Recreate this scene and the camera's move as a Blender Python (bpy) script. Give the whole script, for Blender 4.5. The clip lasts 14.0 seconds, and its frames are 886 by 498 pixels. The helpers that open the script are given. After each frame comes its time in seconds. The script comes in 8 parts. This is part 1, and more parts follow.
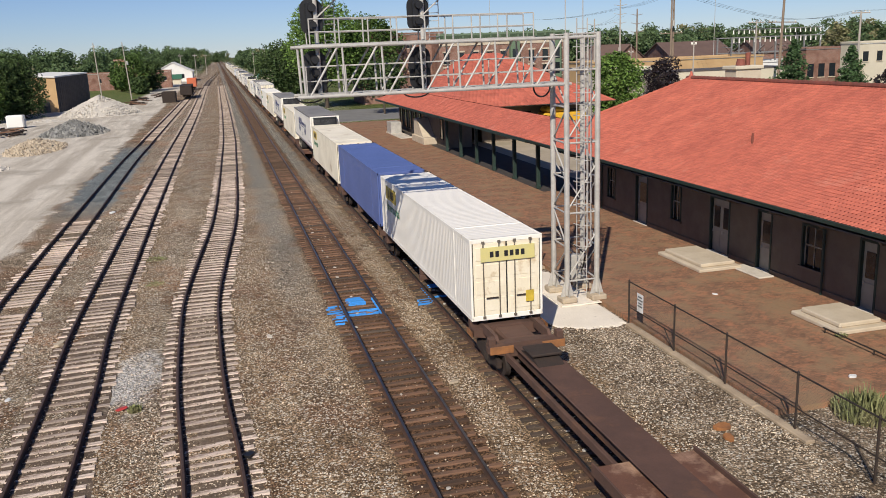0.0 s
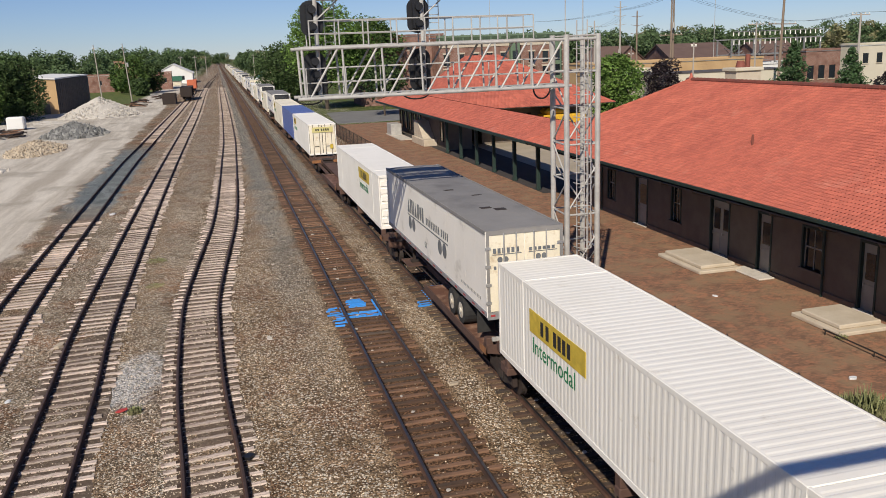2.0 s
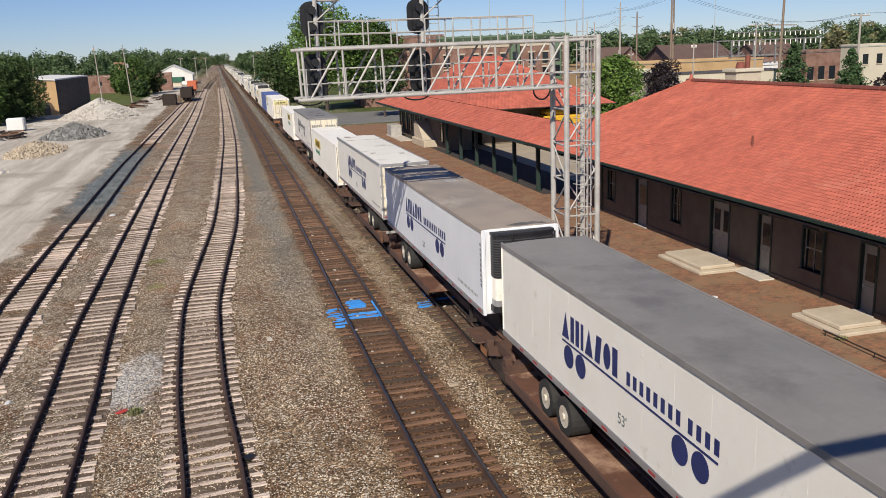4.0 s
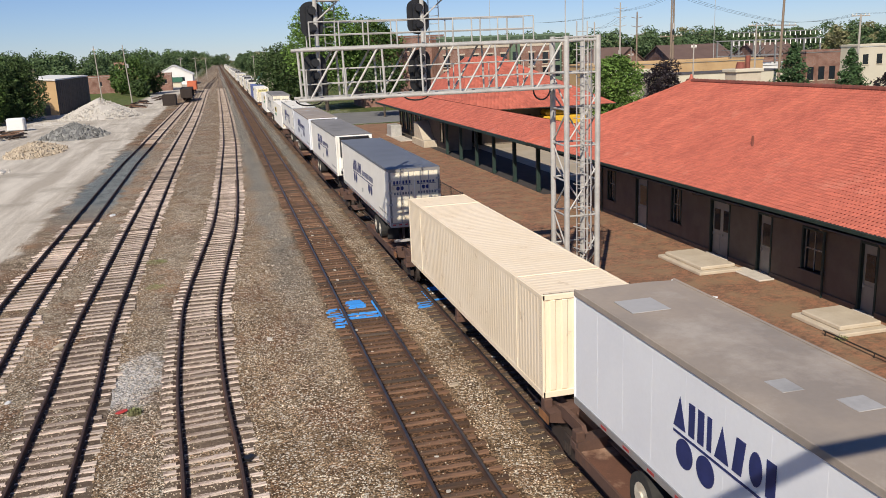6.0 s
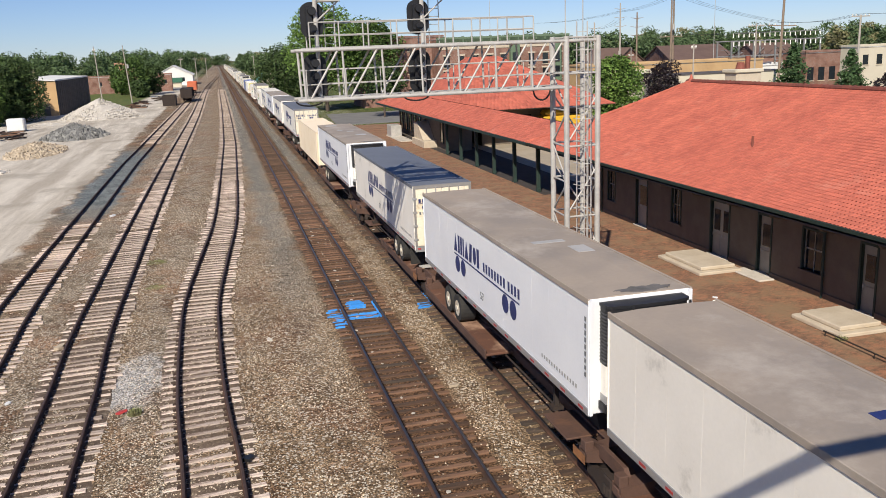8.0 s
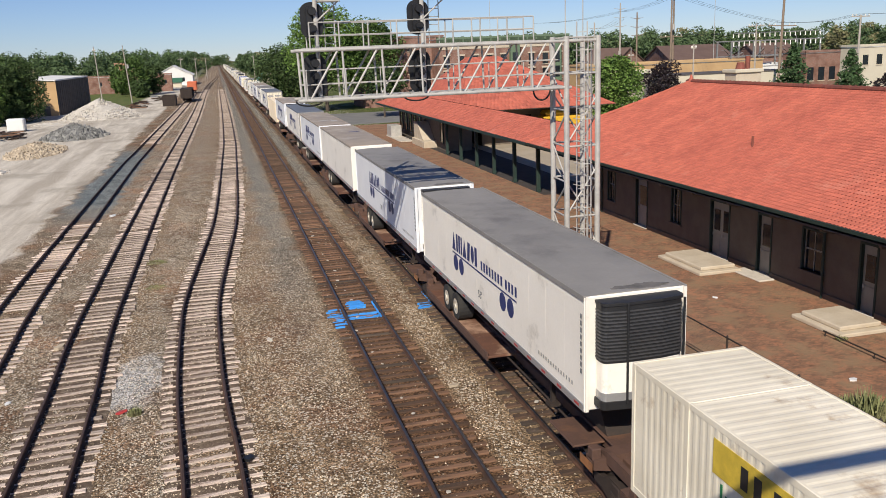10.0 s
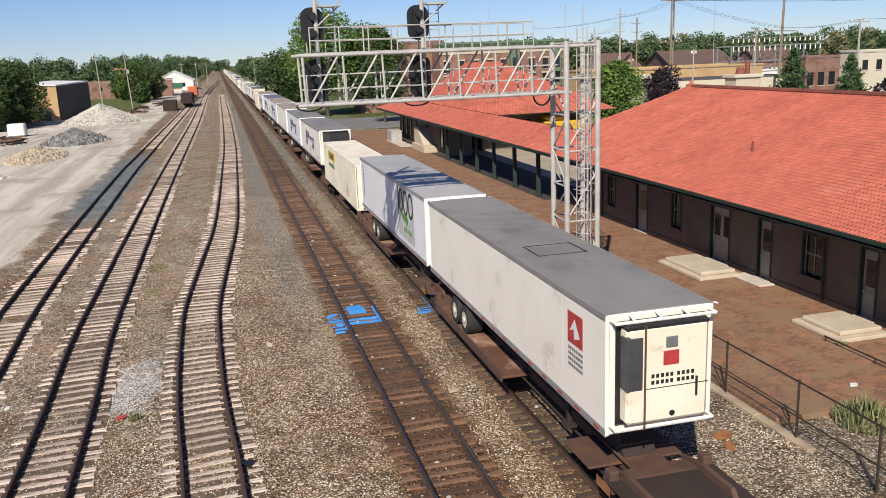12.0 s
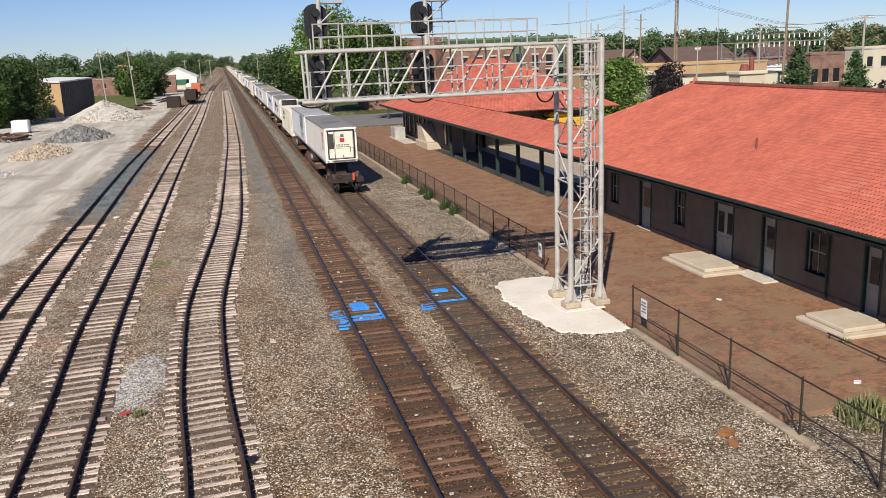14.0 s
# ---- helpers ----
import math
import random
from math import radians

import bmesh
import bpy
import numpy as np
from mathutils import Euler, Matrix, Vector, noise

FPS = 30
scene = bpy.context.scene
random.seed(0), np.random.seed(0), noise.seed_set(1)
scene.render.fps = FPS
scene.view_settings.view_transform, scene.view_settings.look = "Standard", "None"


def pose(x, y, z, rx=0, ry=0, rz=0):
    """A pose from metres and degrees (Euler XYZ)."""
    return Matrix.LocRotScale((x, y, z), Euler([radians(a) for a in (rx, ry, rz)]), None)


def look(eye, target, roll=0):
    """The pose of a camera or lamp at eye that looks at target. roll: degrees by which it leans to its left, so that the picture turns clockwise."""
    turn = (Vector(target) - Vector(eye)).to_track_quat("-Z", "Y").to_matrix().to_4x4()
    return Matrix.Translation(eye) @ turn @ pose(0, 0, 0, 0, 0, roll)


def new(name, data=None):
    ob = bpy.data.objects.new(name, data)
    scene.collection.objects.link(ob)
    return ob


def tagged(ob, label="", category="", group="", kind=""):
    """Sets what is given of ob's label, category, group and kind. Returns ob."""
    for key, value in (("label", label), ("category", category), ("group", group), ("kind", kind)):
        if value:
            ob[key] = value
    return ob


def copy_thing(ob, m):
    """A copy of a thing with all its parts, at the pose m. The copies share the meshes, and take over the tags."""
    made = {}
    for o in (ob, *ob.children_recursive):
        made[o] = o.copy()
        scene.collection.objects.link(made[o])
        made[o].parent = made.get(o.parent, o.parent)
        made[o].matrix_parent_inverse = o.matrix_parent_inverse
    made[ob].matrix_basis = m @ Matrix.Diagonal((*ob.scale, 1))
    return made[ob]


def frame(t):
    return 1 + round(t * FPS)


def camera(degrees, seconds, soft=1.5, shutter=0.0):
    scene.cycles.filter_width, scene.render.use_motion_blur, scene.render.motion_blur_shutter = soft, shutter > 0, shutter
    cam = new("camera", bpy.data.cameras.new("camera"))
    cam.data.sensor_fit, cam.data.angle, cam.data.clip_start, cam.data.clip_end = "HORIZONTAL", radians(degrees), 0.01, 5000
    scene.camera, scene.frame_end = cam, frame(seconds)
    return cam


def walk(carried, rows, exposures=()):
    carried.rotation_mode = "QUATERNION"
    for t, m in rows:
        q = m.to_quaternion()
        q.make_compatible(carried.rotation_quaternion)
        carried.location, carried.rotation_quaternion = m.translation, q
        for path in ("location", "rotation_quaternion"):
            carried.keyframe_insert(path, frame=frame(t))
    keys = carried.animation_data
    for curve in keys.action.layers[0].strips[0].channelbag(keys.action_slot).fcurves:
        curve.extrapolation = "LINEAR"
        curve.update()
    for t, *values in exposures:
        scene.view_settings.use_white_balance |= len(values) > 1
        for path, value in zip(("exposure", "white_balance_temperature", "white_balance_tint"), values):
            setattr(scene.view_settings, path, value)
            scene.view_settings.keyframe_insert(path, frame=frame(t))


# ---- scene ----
# ---------- camera: held by hand on a footbridge, almost still ----------
cam = camera(55.86, 14.0, 0.9)
EYE = (0.0, 0.0, 10.61)


def aim(pitch, yaw):
    """Camera pose from degrees below the horizon and degrees to the right of the tracks."""
    p, y = radians(pitch), radians(yaw)
    d = Vector((math.sin(y) * math.cos(p), math.cos(y) * math.cos(p), -math.sin(p)))
    return look(EYE, Vector(EYE) + 10 * d, -2.24)


SWAY = [
    (0, 13.568, 14.354),
    (0.5, 13.529, 14.354),
    (1, 13.502, 14.354),
    (1.5, 13.471, 14.354),
    (2, 13.451, 14.354),
    (2.5, 13.413, 14.354),
    (3, 13.401, 14.354),
    (5.5, 13.366, 14.354),
    (6, 13.374, 14.354),
    (6.5, 13.316, 14.354),
    (7, 13.265, 14.354),
    (7.5, 13.285, 14.354),
    (8, 13.347, 14.354),
    (10.5, 13.335, 14.354),
    (11, 13.103, 14.354),
    (11.5, 12.987, 14.354),
    (12, 13.006, 14.354),
    (12.5, 13.122, 14.334),
    (13, 13.18, 14.314),
    (13.5, 13.219, 14.234),
    (14, 13.219, 14.115),
]
# the clip's camera opens up a little as the bright train goes by
GAIN = [(0.0, -0.18), (1.5, -0.28), (3.0, -0.2), (5.5, -0.12), (6.5, -0.05), (8.0, 0.0), (10.5, -0.1), (11.0, 0.0), (12.5, 0.0), (14.0, 0.0)]
walk(cam, [(t, aim(p, y)) for t, p, y in SWAY], GAIN)
# ---------- light: clear sky, sun high behind the camera on its left ----------
SUN_TO = Vector((-0.60, -1.13, 1.0)).normalized()
world = bpy.data.worlds.new("sky")
scene.world = world
world.use_nodes = True
wn = world.node_tree
sky = wn.nodes.new("ShaderNodeTexSky")
sky.sky_type = "NISHITA"
sky.sun_disc = False
sky.sun_elevation = math.asin(SUN_TO.z)
sky.sun_rotation = math.atan2(SUN_TO.x, SUN_TO.y)
sky.air_density, sky.dust_density, sky.ozone_density = 1.0, 0.0, 2.0
sky.altitude = 1200
blue_air = wn.nodes.new("ShaderNodeMix")
blue_air.data_type, blue_air.blend_type = "RGBA", "MULTIPLY"
blue_air.inputs[0].default_value = 1.0
blue_air.inputs[7].default_value = (0.74, 0.87, 1.24, 1)
wn.links.new(sky.outputs[0], blue_air.inputs[6])
wn.links.new(blue_air.outputs[2], wn.nodes["Background"].inputs[0])
wn.nodes["Background"].inputs[1].default_value = 0.076
sun_lamp = bpy.data.lights.new("sun", "SUN")
sun_lamp.energy, sun_lamp.angle, sun_lamp.color = 5.6, radians(0.53), (1.0, 0.92, 0.79)
sun_ob = new("sun", sun_lamp)
sun_ob.matrix_world = look(SUN_TO * 50, (0, 0, 0))
scene.view_settings.exposure = 0.0


# ---------- small geometry kit ----------
class Geo:
    """Collects vertices and faces for one mesh."""

    def __init__(self):
        self.v, self.f = [], []

    def add(self, verts, faces):
        n = len(self.v)
        self.v += [tuple(p) for p in verts]
        self.f += [tuple(i + n for i in q) for q in faces]
        return self

    def box(self, x0, x1, y0, y1, z0, z1, m=None):
        vs = [Vector((x, y, z)) for z in (z0, z1) for y in (y0, y1) for x in (x0, x1)]
        if m is not None:
            vs = [m @ p for p in vs]
        return self.add(vs, [(0, 2, 3, 1), (4, 5, 7, 6), (0, 1, 5, 4), (2, 6, 7, 3), (0, 4, 6, 2), (1, 3, 7, 5)])

    def chamfer(self, x0, x1, y0, y1, z0, z1, c=0.02, m=None):
        """A box whose edges are cut off by c."""
        cx, cy, cz = (x0 + x1) / 2, (y0 + y1) / 2, (z0 + z1) / 2
        hx, hy, hz = abs(x1 - x0) / 2, abs(y1 - y0) / 2, abs(z1 - z0) / 2
        c = min(c, hx * .8, hy * .8, hz * .8)
        vs, idx = [], {}
        for sx in (-1, 1):
            for sy in (-1, 1):
                for sz in (-1, 1):
                    for k in range(3):
                        p = [sx * (hx - c), sy * (hy - c), sz * (hz - c)]
                        p[k] = (sx * hx, sy * hy, sz * hz)[k]
                        idx[sx, sy, sz, k] = len(vs)
                        q = Vector((p[0] + cx, p[1] + cy, p[2] + cz))
                        vs.append(m @ q if m is not None else q)
        fs = []
        for k in range(3):
            a, b = [i for i in range(3) if i != k]
            for s in (-1, 1):
                ring = []
                for sa, sb in ((-1, -1), (1, -1), (1, 1), (-1, 1)):
                    key = [0, 0, 0]
                    key[k], key[a], key[b] = s, sa, sb
                    ring.append(idx[(*key, k)])
                flip = (s > 0) == (k != 1)
                fs.append(tuple(ring) if flip else tuple(reversed(ring)))
            for sa in (-1, 1):
                for sb in (-1, 1):
                    e = []
                    for s in (-1, 1):
                        key = [0, 0, 0]
                        key[k], key[a], key[b] = s, sa, sb
                        e.append((idx[(*key, a)], idx[(*key, b)]))
                    fs.append((e[0][0], e[0][1], e[1][1], e[1][0]))
        for sx in (-1, 1):
            for sy in (-1, 1):
                for sz in (-1, 1):
                    fs.append(tuple(idx[sx, sy, sz, k] for k in range(3)))
        return self.add(vs, fs)

    def tube(self, a, b, r, n=8, r2=None, caps=True):
        a, b = Vector(a), Vector(b)
        r2 = r if r2 is None else r2
        w = (b - a).normalized()
        u = w.orthogonal().normalized()
        s = w.cross(u)
        vs = []
        for p, rr in ((a, r), (b, r2)):
            for i in range(n):
                t = 2 * math.pi * i / n
                vs.append(p + (u * math.cos(t) + s * math.sin(t)) * rr)
        fs = [(i, (i + 1) % n, n + (i + 1) % n, n + i) for i in range(n)]
        if caps:
            fs += [tuple(reversed(range(n))), tuple(range(n, 2 * n))]
        return self.add(vs, fs)

    def path(self, pts, r, n=6):
        pts = [Vector(p) for p in pts]
        pts = [p for i, p in enumerate(pts) if i == 0 or (p - pts[i - 1]).length > 1e-6]
        vs, u = [], None
        for i, p in enumerate(pts):
            w = (pts[min(i + 1, len(pts) - 1)] - pts[max(i - 1, 0)]).normalized()
            u = w.orthogonal().normalized() if u is None else (u - w * u.dot(w)).normalized()
            s = w.cross(u)
            vs += [p + (u * math.cos(2 * math.pi * k / n) + s * math.sin(2 * math.pi * k / n)) * r for k in range(n)]
        fs = [(i * n + k, i * n + (k + 1) % n, (i + 1) * n + (k + 1) % n, (i + 1) * n + k) for i in range(len(pts) - 1) for k in range(n)]
        return self.add(vs, fs + [tuple(reversed(range(n))), tuple(range(len(vs) - n, len(vs)))])

    def prism(self, ring, axis, lo, hi):
        """A polygon (two coordinates a point) pushed along an axis from lo to hi."""
        n, vs = len(ring), []
        for w in (lo, hi):
            for a, b in ring:
                vs.append({"x": (w, a, b), "y": (a, w, b), "z": (a, b, w)}[axis])
        fs = [(i, (i + 1) % n, n + (i + 1) % n, n + i) for i in range(n)] + [tuple(reversed(range(n))), tuple(range(n, 2 * n))]
        return self.add(vs, fs)

    def mesh(self, name, material=None, smooth=False, fix=True):
        me = bpy.data.meshes.new(name)
        me.from_pydata(self.v, [], self.f)
        if fix and len(self.f) < 60000:
            bm = bmesh.new()
            bm.from_mesh(me)
            bmesh.ops.recalc_face_normals(bm, faces=bm.faces)
            bm.to_mesh(me)
            bm.free()
        me.update()
        for m in (material if isinstance(material, (list, tuple)) else [material]):
            if m is not None:
                me.materials.append(m)
        if smooth:
            me.shade_smooth()
        return me


def part(name, geo, material, parent=None, label="", smooth=False):
    """One mesh object, under its thing or on its own."""
    me = geo if isinstance(geo, bpy.types.Mesh) else geo.mesh(name, material, smooth)
    ob = new(name, me)
    if parent is not None:
        ob.parent = parent
    if label:
        ob["label"] = label
    if name in ("name_bars", "lettering", "shipper_mark"):
        ob["kind"] = "stuff"
    return ob


def thing(name, m, label, category, group="", kind=""):
    """An empty at the base of a thing with parts."""
    ob = new(name)
    ob.empty_display_size = 0.3
    ob.matrix_basis = m
    return tagged(ob, label, category, group, kind)


def single(name, geo, material, label, category, group="", kind="", smooth=False):
    return tagged(part(name, geo, material, None, "", smooth), label, category, group, kind)


# ---------- materials ----------
def mat(name, col, rough=0.8, metal=0.0, col2=None, scale=3.0, fine=30.0, amount=0.5, bump=0.3, bump_d=0.01, stain=None, stain_scale=0.6,
        stain_amt=0.5, per_object=0.0, per_island=0.0, spec=0.5, stretch=None):
    """A painted, rusted or mineral surface: two scales of colour noise, stains and fine relief."""
    m = bpy.data.materials.new(name)
    m.use_nodes = True
    nt = m.node_tree
    N, L = nt.nodes, nt.links
    b = N["Principled BSDF"]
    b.inputs["Roughness"].default_value = rough
    b.inputs["Metallic"].default_value = metal
    b.inputs["Specular IOR Level"].default_value = spec
    tc = N.new("ShaderNodeTexCoord")
    src = tc.outputs["Object"]
    if stretch:
        mp = N.new("ShaderNodeMapping")
        mp.inputs["Scale"].default_value = stretch
        L.new(src, mp.inputs[0])
        src = mp.outputs[0]

    def noise_tex(s, detail=4.0, rgh=0.6):
        n = N.new("ShaderNodeTexNoise")
        n.inputs["Scale"].default_value, n.inputs["Detail"].default_value, n.inputs["Roughness"].default_value = s, detail, rgh
        L.new(src, n.inputs["Vector"])
        return n.outputs["Fac"]

    def ramp(f, lo, hi):
        r = N.new("ShaderNodeMapRange")
        r.inputs["From Min"].default_value, r.inputs["From Max"].default_value = lo, hi
        L.new(f, r.inputs["Value"])
        return r.outputs[0]

    def mixc(f, a, c, blend="MIX"):
        x = N.new("ShaderNodeMix")
        x.data_type, x.blend_type = "RGBA", blend
        for sock, val in ((x.inputs[0], f), (x.inputs[6], a), (x.inputs[7], c)):
            if hasattr(val, "links"):
                L.new(val, sock)
            else:
                sock.default_value = val if isinstance(val, float) else (*val, 1)
        return x.outputs[2]

    big, small = noise_tex(scale), noise_tex(fine, 3.0)
    col2 = col2 or tuple(c * 0.75 for c in col)
    c = mixc(ramp(big, 0.35, 0.65), col, col2)
    k = N.new("ShaderNodeMath")
    k.operation, k.inputs[1].default_value, k.inputs[2].default_value = "MULTIPLY_ADD", amount, 1 - amount * 0.5
    L.new(small, k.inputs[0])
    val = k.outputs[0]
    if per_object or per_island:
        if per_object:
            info = N.new("ShaderNodeObjectInfo").outputs["Random"]
            am = per_object
        else:
            info = N.new("ShaderNodeNewGeometry").outputs["Random Per Island"]
            am = per_island
        k2 = N.new("ShaderNodeMath")
        k2.operation, k2.inputs[1].default_value, k2.inputs[2].default_value = "MULTIPLY_ADD", am, 1 - am * 0.5
        L.new(info, k2.inputs[0])
        k3 = N.new("ShaderNodeMath")
        k3.operation = "MULTIPLY"
        L.new(val, k3.inputs[0])
        L.new(k2.outputs[0], k3.inputs[1])
        val = k3.outputs[0]
    cv = N.new("ShaderNodeCombineColor")
    for i in range(3):
        L.new(val, cv.inputs[i])
    c = mixc(1.0, c, cv.outputs[0], "MULTIPLY")
    if stain:
        s = noise_tex(stain_scale, 8.0, 0.7)
        c = mixc(ramp(s, 0.62 - 0.25 * stain_amt, 0.75 - 0.2 * stain_amt), c, stain)
    L.new(c, b.inputs["Base Color"])
    if bump:
        bp = N.new("ShaderNodeBump")
        bp.inputs["Strength"].default_value, bp.inputs["Distance"].default_value = bump, bump_d
        L.new(small, bp.inputs["Height"])
        L.new(bp.outputs[0], b.inputs["Normal"])
    return m


def glass_mat(name, tint=(0.02, 0.025, 0.03)):
    m = mat(name, tint, 0.06, 0, amount=0.1, bump=0.02, spec=0.6)
    return m


STEEL_RAIL = mat("rail_side", (0.135, 0.068, 0.042), 0.75, 0.3, (0.06, 0.035, 0.025), 2, 40, 0.5)
RAIL_TOP = mat("rail_head", (0.17, 0.165, 0.17), 0.36, 0.9, (0.13, 0.12, 0.12), 4, 60, 0.15, bump=0.05)
RAIL_OLD = mat("rail_head_rusty", (0.14, 0.085, 0.06), 0.55, 0.5, (0.09, 0.055, 0.04), 4, 60, 0.4)
TIE_GREY = mat("tie_weathered", (0.66, 0.55, 0.475), 0.95, 0, (0.44, 0.345, 0.285), 2.2, 14, 1.0, 0.8, 0.02, (0.19, 0.125, 0.09), 1.4, 0.5, per_object=0.75, stretch=(1, 6, 6))
TIE_BROWN = mat("tie_creosote", (0.185, 0.10, 0.06), 0.9, 0, (0.125, 0.07, 0.043), 3, 25, 0.6, 0.6, 0.02, (0.055, 0.04, 0.032), 1.2, 0.4, per_object=1.1, stretch=(1, 6, 6))
TIE_BLACK = mat("tie_fresh_creosote", (0.062, 0.047, 0.036), 0.9, 0, (0.09, 0.062, 0.045), 3, 20, 0.6, 0.6, 0.02, per_object=0.6, stretch=(1, 6, 6))
TIE_DARK = mat("tie_dark_brown", (0.125, 0.073, 0.046), 0.9, 0, (0.085, 0.052, 0.035), 3, 25, 0.6, 0.6, 0.02, (0.05, 0.038, 0.03), 1.2, 0.4, per_object=0.8, stretch=(1, 6, 6))
PAD_WHITE = mat("pale_new_concrete", (0.80, 0.73, 0.63), 0.9, 0, (0.73, 0.66, 0.56), 0.8, 20, 0.2, 0.4, 0.02, (0.30, 0.25, 0.20), 5.0, 0.02)
KERB_TAN = mat("worn_kerb", (0.44, 0.35, 0.25), 0.95, 0, (0.33, 0.255, 0.18), 1.2, 20, 0.4, 0.4, 0.02)
GALV = mat("galvanised_steel", (0.50, 0.48, 0.445), 0.55, 0.1, (0.39, 0.375, 0.35), 2.5, 30, 0.25, 0.1)
SIGNAL_BLACK = mat("signal_black", (0.012, 0.012, 0.014), 0.5, 0, bump=0.1)
CONCRETE = mat("concrete", (0.60, 0.54, 0.46), 0.9, 0, (0.52, 0.47, 0.40), 1.2, 25, 0.3, 0.3, 0.01, (0.33, 0.28, 0.23), 0.8, 0.3)
FOOTING = mat("stained_footing", (0.47, 0.39, 0.29), 0.9, 0, (0.36, 0.29, 0.215), 2.0, 20, 0.3, 0.3)
LIMESTONE = mat("limestone", (0.56, 0.48, 0.37), 0.85, 0, (0.48, 0.40, 0.30), 1.2, 25, 0.25, 0.3, 0.01)
WHITE_PAINT = mat("white_box", (0.90, 0.86, 0.78), 0.45, 0, (0.85, 0.81, 0.73), 0.6, 14, 0.06, 0.05, 0.01, (0.66, 0.60, 0.50), 1.6, 0.05)
CREAM_PAINT = mat("cream_box", (0.86, 0.79, 0.64), 0.5, 0, (0.73, 0.66, 0.52), 0.6, 14, 0.1, 0.05, 0.01, (0.42, 0.30, 0.19), 0.7, 0.15)
TAN_PAINT = mat("tan_box", (0.90, 0.76, 0.57), 0.55, 0, (0.86, 0.71, 0.51), 0.6, 14, 0.1, 0.05, 0.01, (0.40, 0.25, 0.14), 1.2, 0.03)
BLUE_PAINT = mat("blue_box", (0.105, 0.15, 0.37), 0.45, 0, (0.09, 0.13, 0.32), 0.6, 14, 0.12, 0.05)


# ---------- ground ----------
MAIN_B = [(-20, 5.01), (1800, 5.01)]
MAIN_A = [(-20, 8.98), (1800, 8.98)]
SIDING_C = [(5, -0.7), (20, -1.06), (27, -1.50), (33.6, -1.67), (38, -1.66), (45, -1.25), (56, -0.52), (67, -0.15), (90, 0.3), (118, 0.75), (200, 1.0), (1800, 1.04)]
SIDING_D = [(5, -5.1), (20, -5.5), (28, -5.7), (35, -5.97), (46, -5.98), (62, -5.95), (90, -5.8), (174, -5.0), (300, -4.6), (400, -3.4), (520, -0.5), (620, 1.0)]
SIDING_E = [(5, -8.9), (20, -9.2), (31, -9.45), (40, -9.85), (58, -10.0), (95, -10.1), (110, -9.9), (227, -8.35), (300, -8.0)]

